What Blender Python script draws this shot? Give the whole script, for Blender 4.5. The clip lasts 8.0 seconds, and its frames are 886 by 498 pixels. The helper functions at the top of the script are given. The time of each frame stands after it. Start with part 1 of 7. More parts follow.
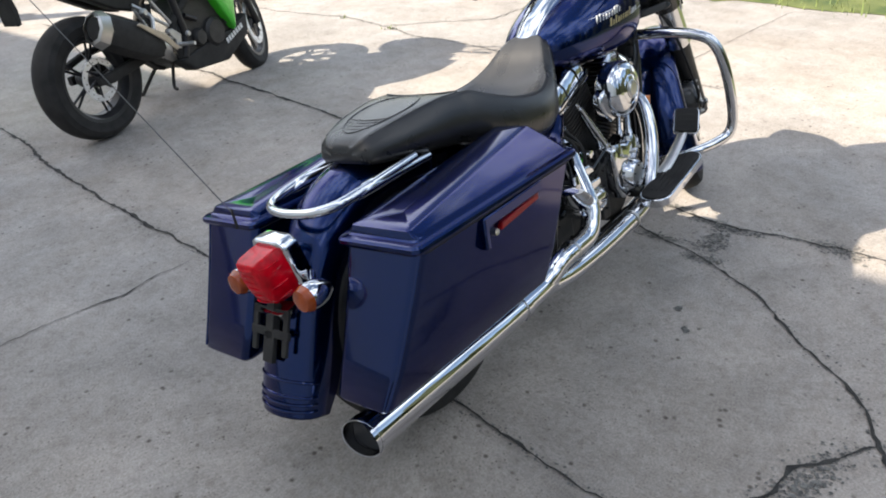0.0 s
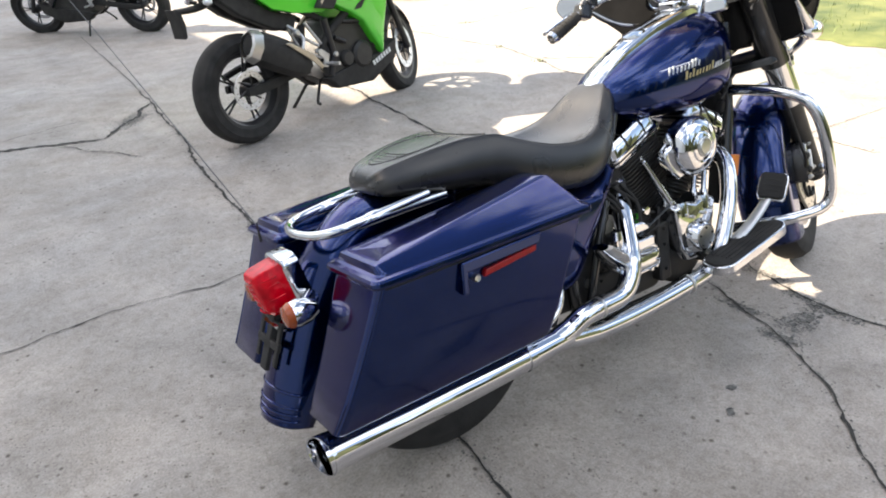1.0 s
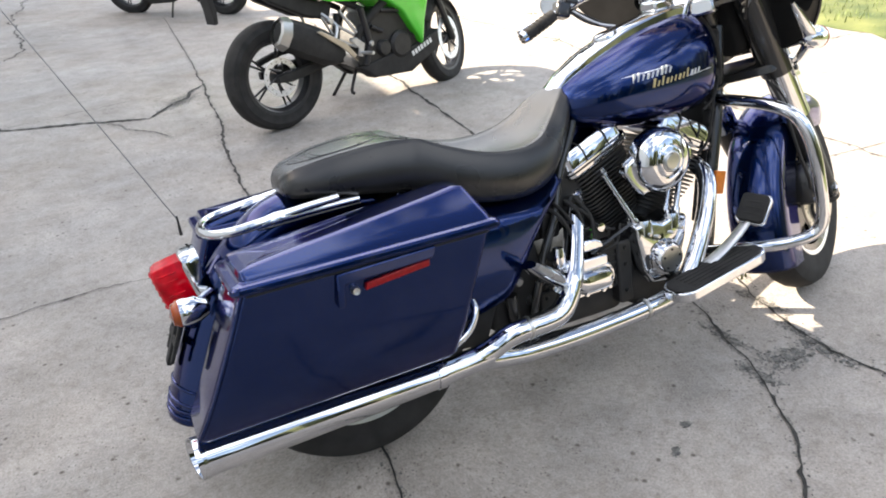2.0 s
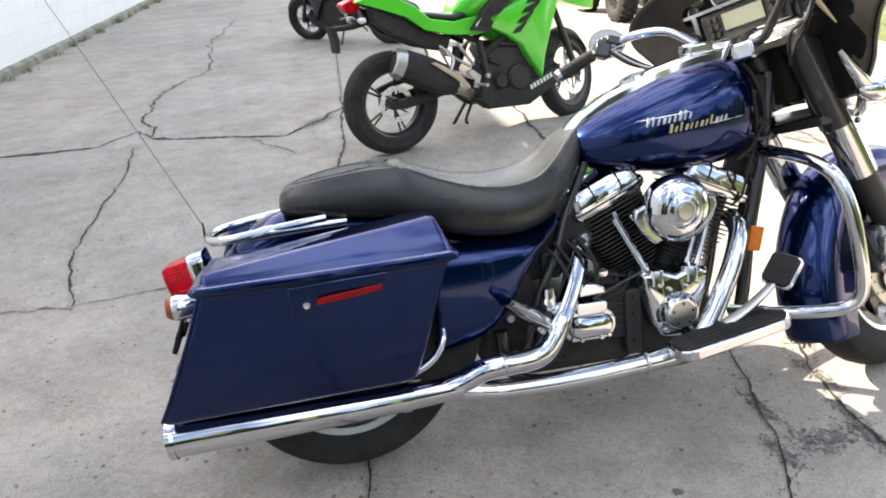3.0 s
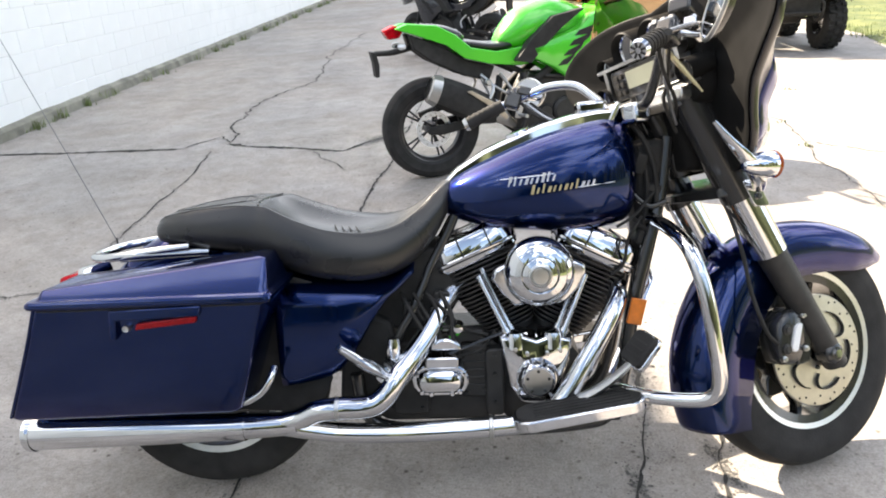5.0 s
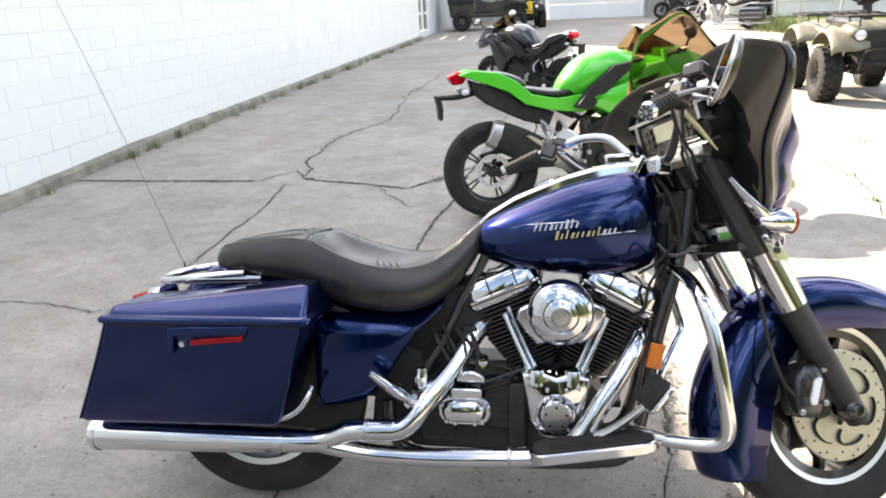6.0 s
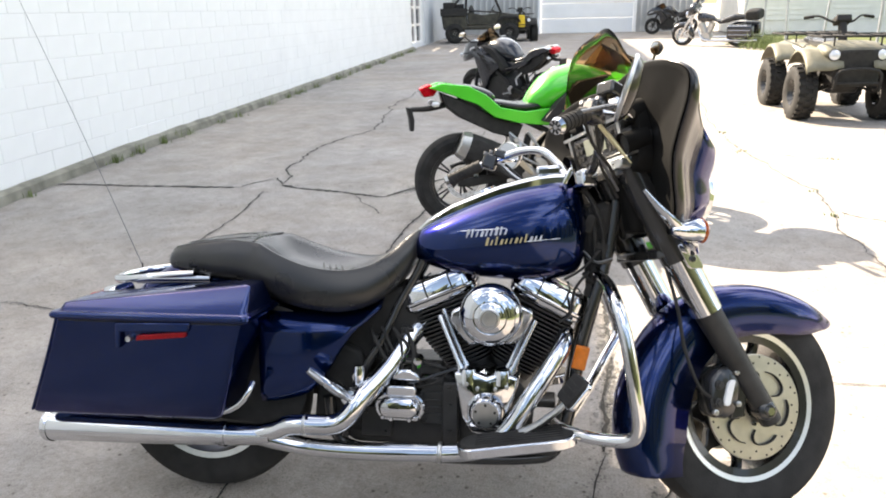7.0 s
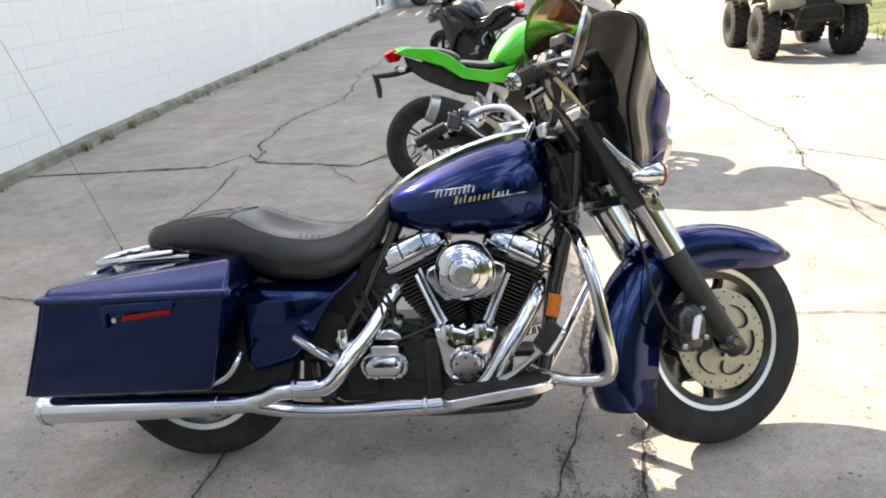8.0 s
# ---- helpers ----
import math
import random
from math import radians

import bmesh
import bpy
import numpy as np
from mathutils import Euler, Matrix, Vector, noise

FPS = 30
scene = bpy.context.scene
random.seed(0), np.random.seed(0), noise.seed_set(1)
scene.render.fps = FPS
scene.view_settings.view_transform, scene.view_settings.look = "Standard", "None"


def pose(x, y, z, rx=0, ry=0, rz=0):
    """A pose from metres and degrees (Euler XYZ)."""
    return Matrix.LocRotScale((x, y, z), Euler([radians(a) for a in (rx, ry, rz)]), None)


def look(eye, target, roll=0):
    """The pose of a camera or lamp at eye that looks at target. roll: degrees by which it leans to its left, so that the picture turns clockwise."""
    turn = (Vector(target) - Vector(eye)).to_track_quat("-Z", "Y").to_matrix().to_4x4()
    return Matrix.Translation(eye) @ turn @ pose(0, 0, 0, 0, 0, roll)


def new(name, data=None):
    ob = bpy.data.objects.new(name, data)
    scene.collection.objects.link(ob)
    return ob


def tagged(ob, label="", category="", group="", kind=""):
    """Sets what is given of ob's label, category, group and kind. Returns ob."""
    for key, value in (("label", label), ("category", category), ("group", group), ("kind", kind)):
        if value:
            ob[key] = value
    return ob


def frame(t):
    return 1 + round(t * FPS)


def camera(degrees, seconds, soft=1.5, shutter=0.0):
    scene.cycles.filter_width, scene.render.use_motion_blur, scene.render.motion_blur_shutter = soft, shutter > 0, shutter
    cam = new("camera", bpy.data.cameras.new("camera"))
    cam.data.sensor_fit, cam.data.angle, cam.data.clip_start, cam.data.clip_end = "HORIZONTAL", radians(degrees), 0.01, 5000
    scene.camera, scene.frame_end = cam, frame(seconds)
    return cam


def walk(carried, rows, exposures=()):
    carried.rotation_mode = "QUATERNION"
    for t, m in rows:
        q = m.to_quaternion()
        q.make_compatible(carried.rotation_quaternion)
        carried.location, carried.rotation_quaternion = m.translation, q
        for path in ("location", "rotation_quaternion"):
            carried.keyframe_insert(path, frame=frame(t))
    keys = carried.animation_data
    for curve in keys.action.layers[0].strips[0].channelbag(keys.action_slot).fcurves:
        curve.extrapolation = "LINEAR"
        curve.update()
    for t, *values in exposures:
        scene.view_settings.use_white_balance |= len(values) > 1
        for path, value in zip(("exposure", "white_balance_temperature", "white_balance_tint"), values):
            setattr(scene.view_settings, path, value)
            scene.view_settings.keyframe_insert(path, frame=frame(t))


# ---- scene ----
cam = camera(63.8, 8.0, soft=1.9)
PATH = [
    (0, (-1.167, -1.245, 1.316), (0.082, -0.038, 0.325), -3.7),
    (0.5, (-1.019, -1.338, 1.323), (0.052, 0.061, 0.376), -4.0),
    (1, (-0.857, -1.507, 1.335), (0.044, 0.031, 0.429), -3.3),
    (1.2, (-0.803, -1.545, 1.322), (0.055, 0.017, 0.413), -2.8),
    (2.3, (-0.284, -1.688, 1.325), (0.243, 0.016, 0.422), -2.6),
    (2.5, (-0.202, -1.744, 1.326), (0.207, 0.006, 0.450), -1.7),
    (3, (0.005, -1.796, 1.318), (0.226, 0.013, 0.496), -4.0),
    (3.5, (0.190, -1.823, 1.344), (0.3, 0.003, 0.534), -6.2),
    (4, (0.349, -1.845, 1.359), (0.361, -0.008, 0.57), -5.8),
    (4.5, (0.566, -1.799, 1.352), (0.5, 0.045, 0.581), -3.7),
    (4.7, (0.652, -1.791, 1.354), (0.548, 0.050, 0.578), -3.4),
    (5.8, (0.887, -1.892, 1.409), (0.525, -0.052, 0.714), -2.6),
    (6, (0.890, -1.914, 1.414), (0.508, -0.066, 0.75), -2.6),
    (6.5, (0.987, -1.949, 1.432), (0.562, -0.103, 0.788), -2.1),
    (7, (1.070, -1.988, 1.428), (0.704, -0.128, 0.791), -1.5),
    (7.5, (1.103, -2.026, 1.432), (0.773, -0.169, 0.765), -4.0),
    (8, (1.111, -2.046, 1.432), (0.793, -0.211, 0.701), -5.3),
]
walk(cam, [(t, look(eye, target, roll)) for t, eye, target, roll in PATH],
     exposures=[(t, e, k, g) for t, e, k, g in ((0.0, 1.40, 7080, 10), (0.5, 1.72, 7380, 11), (1.0, 1.96, 7530, 12), (2.5, 2.09, 7580, 12), (4.5, 2.12, 7580, 12), (6.0, 2.15, 7750, 12), (7.0, 2.06, 7750, 12), (7.5, 1.90, 7750, 12), (8.0, 1.76, 7750, 12))])

# ---- light: open sky, low sun from behind the white building ----
SUN = Vector((-1.18, 0.90, 1.0)).normalized()
world = bpy.data.worlds.new("sky")
scene.world = world
world.use_nodes = True
wn = world.node_tree
wn.nodes.clear()
sky = wn.nodes.new("ShaderNodeTexSky")
sky.sky_type = "NISHITA"
sky.sun_disc = False
sky.sun_elevation = math.asin(SUN.z)
sky.sun_rotation = math.atan2(SUN.x, SUN.y)
sky.air_density, sky.dust_density, sky.ozone_density = 1.0, 1.6, 1.0
# broken cloud cover brightens and whitens the open sky
tc = wn.nodes.new("ShaderNodeTexCoord")
cl = wn.nodes.new("ShaderNodeTexNoise")
cl.inputs["Scale"].default_value, cl.inputs["Detail"].default_value, cl.inputs["Roughness"].default_value = 2.6, 7.0, 0.6
cr = wn.nodes.new("ShaderNodeValToRGB")
cr.color_ramp.elements[0].position, cr.color_ramp.elements[1].position = 0.49, 0.60
mixc = wn.nodes.new("ShaderNodeMix")
mixc.data_type = "RGBA"
mixc.inputs["B"].default_value = (8.2, 9.3, 11.1, 1)
bgn = wn.nodes.new("ShaderNodeBackground")
bgn.inputs["Strength"].default_value = 0.10
won = wn.nodes.new("ShaderNodeOutputWorld")
drift = wn.nodes.new("ShaderNodeMapping")
drift.inputs["Location"].default_value = (1.35, 0.6, 0.2)
wn.links.new(tc.outputs["Generated"], drift.inputs["Vector"])
wn.links.new(drift.outputs["Vector"], cl.inputs["Vector"])
wn.links.new(cl.outputs["Fac"], cr.inputs["Fac"])
wn.links.new(cr.outputs["Color"], mixc.inputs["Factor"])
wn.links.new(sky.outputs["Color"], mixc.inputs["A"])
wn.links.new(mixc.outputs["Result"], bgn.inputs["Color"])
wn.links.new(bgn.outputs["Background"], won.inputs["Surface"])
sun_data = bpy.data.lights.new("sun", "SUN")
sun_data.energy, sun_data.angle, sun_data.color = 5.0, radians(0.6), (1.0, 0.95, 0.87)
sun_ob = new("sun", sun_data)
sun_ob.matrix_world = look(SUN * 30, (0, 0, 0))

# ---- tools ----
def catmull(pts, n=6):
    pts = [Vector(p) for p in pts]
    out = []
    for i in range(len(pts) - 1):
        p0, p1, p2, p3 = pts[max(i - 1, 0)], pts[i], pts[i + 1], pts[min(i + 2, len(pts) - 1)]
        for k in range(n):
            t = k / n
            out.append(0.5 * ((2 * p1) + (p2 - p0) * t + (2 * p0 - 5 * p1 + 4 * p2 - p3) * t * t + (3 * p1 - p0 - 3 * p2 + p3) * t ** 3))
    out.append(pts[-1])
    return out


def skin(bm, rings, caps=True, closed=True):
    """Joins rings of points, each with the same count, into a surface."""
    vs = [[bm.verts.new(p) for p in r] for r in rings]
    m = len(vs[0])
    for a, b in zip(vs, vs[1:]):
        for i in range(m if closed else m - 1):
            j = (i + 1) % m
            bm.faces.new((a[i], a[j], b[j], b[i]))
    if caps and closed:
        bm.faces.new(vs[0][::-1])
        bm.faces.new(vs[-1])
    return vs


def tube(bm, pts, r, seg=12, n=5, squash=1.0, caps=True):
    """A round bar along a smooth path; r is one radius or one for each given point."""
    rs = list(r) if isinstance(r, (list, tuple)) else [r] * len(pts)
    path = catmull(pts, n) if n > 1 else [Vector(p) for p in pts]
    rad = [v.x for v in (catmull([(q, 0, 0) for q in rs], n) if n > 1 else [Vector((q, 0, 0)) for q in rs])]
    up = Vector((0, 0, 1))
    t0 = (path[1] - path[0]).normalized()
    if abs(t0.dot(up)) > 0.95:
        up = Vector((0, 1, 0))
    rings = []
    for i, p in enumerate(path):
        t = (path[min(i + 1, len(path) - 1)] - path[max(i - 1, 0)]).normalized()
        side = t.cross(up)
        side.normalize()
        up = side.cross(t)
        rings.append([p + (side * math.cos(a) + up * math.sin(a) * squash) * rad[i] for a in (2 * math.pi * k / seg for k in range(seg))])
    skin(bm, rings, caps)


def lathe(bm, prof, m=None, seg=32, axis="y"):
    """Turns a profile of (radius, along) round an axis."""
    m = m or Matrix()
    rings = []
    for k in range(seg):
        a = 2 * math.pi * k / seg
        c, s = math.cos(a), math.sin(a)
        ring = []
        for r, h in prof:
            p = {"y": (r * c, h, r * s), "z": (r * c, r * s, h), "x": (h, r * c, r * s)}[axis]
            ring.append(bm.verts.new(m @ Vector(p)))
        rings.append(ring)
    for k in range(seg):
        a, b = rings[k], rings[(k + 1) % seg]
        for i in range(len(prof) - 1):
            if prof[i][0] < 1e-6 and prof[i + 1][0] < 1e-6:
                continue
            bm.faces.new((a[i], a[i + 1], b[i + 1], b[i]))
    bmesh.ops.remove_doubles(bm, verts=[v for r in rings for v in r], dist=1e-5)


def prism(bm, outline, lo, hi, axis="y"):
    """A flat outline (two coordinates) pulled out along an axis."""
    def at(u, v, h):
        return {"y": (u, h, v), "z": (u, v, h), "x": (h, u, v)}[axis]
    skin(bm, [[at(u, v, lo) for u, v in outline], [at(u, v, hi) for u, v in outline]])


def box(bm, c, s, r=(0, 0, 0)):
    bmesh.ops.create_cube(bm, size=1, matrix=pose(*c, *r) @ Matrix.Diagonal((*s, 1)))


def rod(bm, a, b, r, seg=12, r2=None):
    tube(bm, [a, b], [r, r if r2 is None else r2], seg, 1)


def ell(x, yc, zc, hw, hh, n=2.0, seg=28):
    """A rounded-square ring across the x axis."""
    out = []
    for k in range(seg):
        a = 2 * math.pi * k / seg
        c, s = math.cos(a), math.sin(a)
        out.append((x, yc + hw * math.copysign(abs(c) ** (2 / n), c), zc + hh * math.copysign(abs(s) ** (2 / n), s)))
    return out


def rrect(x0, x1, y0, y1, r, k=4):
    """A rectangle with rounded corners, as pairs."""
    out = []
    for cx, cy, a0 in ((x1 - r, y1 - r, 0), (x0 + r, y1 - r, 90), (x0 + r, y0 + r, 180), (x1 - r, y0 + r, 270)):
        for i in range(k + 1):
            a = radians(a0 + 90 * i / k)
            out.append((cx + r * math.cos(a), cy + r * math.sin(a)))
    return out


def part(name, bm, material, parent=None, label="", bevel=0.0, sharp=38, m=None, solid=0.0):
    """Links a bmesh as one mesh object under a thing or a part."""
    if m is not None:
        bm.transform(m)
    bmesh.ops.recalc_face_normals(bm, faces=bm.faces)
    me = bpy.data.meshes.new(name)
    bm.to_mesh(me)
    bm.free()
    me.materials.append(material)
    me.polygons.foreach_set("use_smooth", [True] * len(me.polygons))
    me.set_sharp_from_angle(angle=radians(sharp))
    ob = new(name, me)
    ob.parent = parent
    if solid:
        md = ob.modifiers.new("thickness", "SOLIDIFY")
        md.thickness, md.offset = solid, 0
    if bevel:
        md = ob.modifiers.new("bevel", "BEVEL")
        md.width, md.segments, md.limit_method, md.angle_limit = bevel, 2, "ANGLE", radians(35)
    if label:
        ob["label"] = label
    return ob


def thing(name, m, label, category, group=""):
    ob = new(name)
    ob.empty_display_size = 0.2
    ob.matrix_world = m
    return tagged(ob, label, category, group)


def B():
    return bmesh.new()


# ---- materials ----
def material(name, colour, rough=0.5, metal=0.0, coat=0.0, vary=0.0, scale=8.0, bump=0.0, bump_scale=60.0, spec=0.5, second=None, rvary=0.0):
    """A surface with a mottled colour at two scales and fine relief."""
    mat = bpy.data.materials.new(name)
    mat.use_nodes = True
    nt = mat.node_tree
    b = nt.nodes["Principled BSDF"]
    b.inputs["Base Color"].default_value = (*colour, 1)
    b.inputs["Roughness"].default_value, b.inputs["Metallic"].default_value = rough, metal
    b.inputs["Coat Weight"].default_value, b.inputs["Coat Roughness"].default_value = coat, 0.03
    b.inputs["Specular IOR Level"].default_value = spec
    if vary or bump or rvary:
        tcn = nt.nodes.new("ShaderNodeTexCoord")
    if vary or rvary:
        n1 = nt.nodes.new("ShaderNodeTexNoise")
        n1.inputs["Scale"].default_value, n1.inputs["Detail"].default_value = scale, 6
        nt.links.new(tcn.outputs["Object"], n1.inputs["Vector"])
    if vary:
        mx = nt.nodes.new("ShaderNodeMix")
        mx.data_type = "RGBA"
        lo = tuple(c * (1 - vary) for c in colour)
        hi = second or tuple(min(1, c * (1 + vary)) for c in colour)
        mx.inputs["A"].default_value, mx.inputs["B"].default_value = (*lo, 1), (*hi, 1)
        rp = nt.nodes.new("ShaderNodeValToRGB")
        rp.color_ramp.elements[0].position, rp.color_ramp.elements[1].position = 0.3, 0.7
        nt.links.new(n1.outputs["Fac"], rp.inputs["Fac"])
        nt.links.new(rp.outputs["Color"], mx.inputs["Factor"])
        nt.links.new(mx.outputs["Result"], b.inputs["Base Color"])
    if rvary:
        mr = nt.nodes.new("ShaderNodeMapRange")
        mr.inputs["To Min"].default_value, mr.inputs["To Max"].default_value = max(0.0, rough - rvary), rough + rvary
        nt.links.new(n1.outputs["Fac"], mr.inputs["Value"])
        nt.links.new(mr.outputs["Result"], b.inputs["Roughness"])
    if bump:
        n2 = nt.nodes.new("ShaderNodeTexNoise")
        n2.inputs["Scale"].default_value, n2.inputs["Detail"].default_value = bump_scale, 4
        nt.links.new(tcn.outputs["Object"], n2.inputs["Vector"])
        bp = nt.nodes.new("ShaderNodeBump")
        bp.inputs["Strength"].default_value, bp.inputs["Distance"].default_value = bump, 0.004
        nt.links.new(n2.outputs["Fac"], bp.inputs["Height"])
        nt.links.new(bp.outputs["Normal"], b.inputs["Normal"])
    return mat


M_BLUE = material("cobalt_paint", (0.0005, 0.0140, 0.080), 0.20, 0.90, 0.9, vary=0.15, scale=900, spec=0.2)
M_BLUE.node_tree.nodes["Principled BSDF"].inputs["Coat IOR"].default_value = 1.40
M_BLUE.node_tree.nodes["Principled BSDF"].inputs["Coat Roughness"].default_value = 0.06
M_BLUE.node_tree.nodes["Principled BSDF"].inputs["Specular Tint"].default_value = (0.05, 0.20, 0.60, 1)
M_CHROME = material("chrome", (0.64, 0.65, 0.67), 0.045, 1.0, rvary=0.025, scale=14)
M_SATIN = material("satin_metal", (0.55, 0.55, 0.54), 0.32, 1.0, vary=0.08, scale=30)
M_ALU = material("cast_aluminium", (0.5, 0.5, 0.5), 0.45, 0.9, vary=0.1, scale=40, bump=0.1, bump_scale=200)
M_DISC_BRIGHT = material("bright_disc_steel", (0.66, 0.69, 0.73), 0.36, 0.7, vary=0.1, scale=24)
M_DISC = material("brake_steel", (0.62, 0.58, 0.50), 0.34, 0.9, vary=0.1, scale=24)
M_BLACKGLOSS = material("gloss_black", (0.022, 0.0215, 0.021), 0.18, 0.0, 0.35, rvary=0.06, scale=10)
M_BLACK = material("black_plastic", (0.030, 0.029, 0.028), 0.62, 0.0, vary=0.25, scale=20, bump=0.1, bump_scale=400, spec=0.16)
M_ENGINE = material("wrinkle_black", (0.028, 0.0272, 0.0265), 0.45, 0.1, vary=0.3, scale=18, bump=0.25, bump_scale=500, spec=0.35)
M_RUBBER = material("tyre_rubber", (0.027, 0.026, 0.025), 0.78, 0.0, vary=0.3, scale=14, bump=0.2, bump_scale=160, spec=0.22)
M_VINYL = material("black_vinyl", (0.018, 0.0175, 0.0178), 0.29, 0.0, vary=0.2, scale=12, bump=0.12, bump_scale=420, rvary=0.08, spec=0.5)
M_RED = material("red_lens", (0.50, 0.0015, 0.010), 0.16, 0.0, 0.0, vary=0.35, scale=40, spec=0.22)
M_REFLECT = material("red_reflector", (0.24, 0.003, 0.006), 0.28, 0.0, 0.0, vary=0.25, scale=80, spec=0.25)
M_AMBER = material("amber_lens", (0.30, 0.046, 0.003), 0.18, 0.0, 0.3, vary=0.2, scale=40)
M_AMBER_FLAT = material("amber_reflector", (0.62, 0.15, 0.005), 0.3, 0.0, 0.2, vary=0.15, scale=60)
M_GREEN = material("lime_paint", (0.045, 0.55, 0.03), 0.25, 0.0, 0.8, vary=0.06, scale=6)
M_WHEELGREY = material("grey_cast_wheel", (0.022, 0.022, 0.024), 0.38, 0.3, vary=0.2, scale=20)
M_WHITE = material("white_mark", (0.75, 0.75, 0.74), 0.45)
M_GOLD = material("gold_mark", (0.62, 0.52, 0.30), 0.35, 0.6)
M_BADGE = material("pale_silver_mark", (0.74, 0.76, 0.80), 0.28, 0.5, vary=0.2, scale=120)
M_POLISHED = material("polished_rim", (0.86, 0.86, 0.86), 0.36, 1.0, rvary=0.06, scale=18)
M_GREY = material("grey_plastic", (0.13, 0.13, 0.135), 0.5, vary=0.1, scale=20)
M_LCD = material("grey_green_display", (0.19, 0.20, 0.16), 0.25, vary=0.1, scale=10)


def glass(name, tint, rough=0.02, alpha=0.5):
    mat = bpy.data.materials.new(name)
    mat.use_nodes = True
    b = mat.node_tree.nodes["Principled BSDF"]
    b.inputs["Base Color"].default_value = (*tint, 1)
    b.inputs["Roughness"].default_value = rough
    b.inputs["Transmission Weight"].default_value = 1.0
    b.inputs["IOR"].default_value = 1.1
    return mat


M_SMOKE = glass("smoked_screen", (0.36, 0.25, 0.15))
M_CLEAR = glass("clear_glass", (0.9, 0.92, 0.92))


def concrete():
    mat = bpy.data.materials.new("worn_concrete")
    mat.use_nodes = True
    nt = mat.node_tree
    b = nt.nodes["Principled BSDF"]
    co = nt.nodes.new("ShaderNodeNewGeometry")

    def noise_at(scale, detail, rough=0.55):
        n = nt.nodes.new("ShaderNodeTexNoise")
        n.inputs["Scale"].default_value, n.inputs["Detail"].default_value, n.inputs["Roughness"].default_value = scale, detail, rough
        nt.links.new(co.outputs["Position"], n.inputs["Vector"])
        return n

    def ramp(src, p0, p1, c0, c1):
        r = nt.nodes.new("ShaderNodeValToRGB")
        r.color_ramp.elements[0].position, r.color_ramp.elements[1].position = p0, p1
        r.color_ramp.elements[0].color, r.color_ramp.elements[1].color = (*c0, 1), (*c1, 1)
        nt.links.new(src, r.inputs["Fac"])
        return r

    def mult(a, c, fac=1.0):
        m = nt.nodes.new("ShaderNodeMix")
        m.data_type, m.blend_type = "RGBA", "MULTIPLY"
        m.inputs["Factor"].default_value = fac
        nt.links.new(a, m.inputs["A"])
        nt.links.new(c, m.inputs["B"])
        return m.outputs["Result"]

    base = ramp(noise_at(0.5, 8, 0.6).outputs["Fac"], 0.3, 0.7, (0.286, 0.269, 0.254), (0.392, 0.370, 0.353))
    stain = ramp(noise_at(1.9, 8, 0.7).outputs["Fac"], 0.36, 0.60, (0.68, 0.66, 0.63), (1, 1, 1))
    agg = ramp(noise_at(150, 4, 0.8).outputs["Fac"], 0.36, 0.64, (0.74, 0.73, 0.72), (1.17, 1.16, 1.15))
    grit = ramp(noise_at(38, 5, 0.8).outputs["Fac"], 0.34, 0.53, (0.78, 0.77, 0.75), (1.05, 1.05, 1.05))
    spots = nt.nodes.new("ShaderNodeTexVoronoi")
    spots.inputs["Scale"].default_value = 26
    nt.links.new(co.outputs["Position"], spots.inputs["Vector"])
    pit = ramp(spots.outputs["Distance"], 0.10, 0.24, (0.34, 0.32, 0.30), (1, 1, 1))
    rare = ramp(noise_at(9.0, 3).outputs["Fac"], 0.52, 0.60, (0, 0, 0), (1, 1, 1))
    pm = nt.nodes.new("ShaderNodeMix")
    pm.data_type = "RGBA"
    pm.inputs["A"].default_value = (1, 1, 1, 1)
    nt.links.new(rare.outputs["Color"], pm.inputs["Factor"])
    nt.links.new(pit.outputs["Color"], pm.inputs["B"])
    fine = nt.nodes.new("ShaderNodeTexVoronoi")
    fine.inputs["Scale"].default_value = 80
    nt.links.new(co.outputs["Position"], fine.inputs["Vector"])
    pit2 = ramp(fine.outputs["Distance"], 0.12, 0.30, (0.40, 0.38, 0.36), (1, 1, 1))
    worn = ramp(noise_at(1.3, 4, 0.6).outputs["Fac"], 0.42, 0.60, (0, 0, 0), (1, 1, 1))
    broken = ramp(noise_at(28, 3, 0.6).outputs["Fac"], 0.48, 0.56, (0, 0, 0), (1, 1, 1))
    where = mult(worn.outputs["Color"], broken.outputs["Color"])
    pm2 = nt.nodes.new("ShaderNodeMix")
    pm2.data_type = "RGBA"
    pm2.inputs["A"].default_value = (1, 1, 1, 1)
    nt.links.new(where, pm2.inputs["Factor"])
    nt.links.new(pit2.outputs["Color"], pm2.inputs["B"])
    rust = ramp(noise_at(0.45, 6, 0.7).outputs["Fac"], 0.42, 0.60, (1, 1, 1), (1.0, 0.945, 0.885))
    smear = ramp(noise_at(7.0, 6, 0.75).outputs["Fac"], 0.36, 0.58, (0.84, 0.83, 0.82), (1.04, 1.04, 1.04))
    out = mult(mult(mult(pm2.outputs["Result"], rust.outputs["Color"]), smear.outputs["Color"]), mult(mult(mult(base.outputs["Color"], stain.outputs["Color"], 0.65), agg.outputs["Color"]), grit.outputs["Color"], 0.8))
    out = mult(out, pm.outputs["Result"])
    nt.links.new(out, b.inputs["Base Color"])
    b.inputs["Roughness"].default_value = 0.85
    bp = nt.nodes.new("ShaderNodeBump")
    bp.inputs["Strength"].default_value, bp.inputs["Distance"].default_value = 0.5, 0.002
    nt.links.new(noise_at(240, 5, 0.75).outputs["Fac"], bp.inputs["Height"])
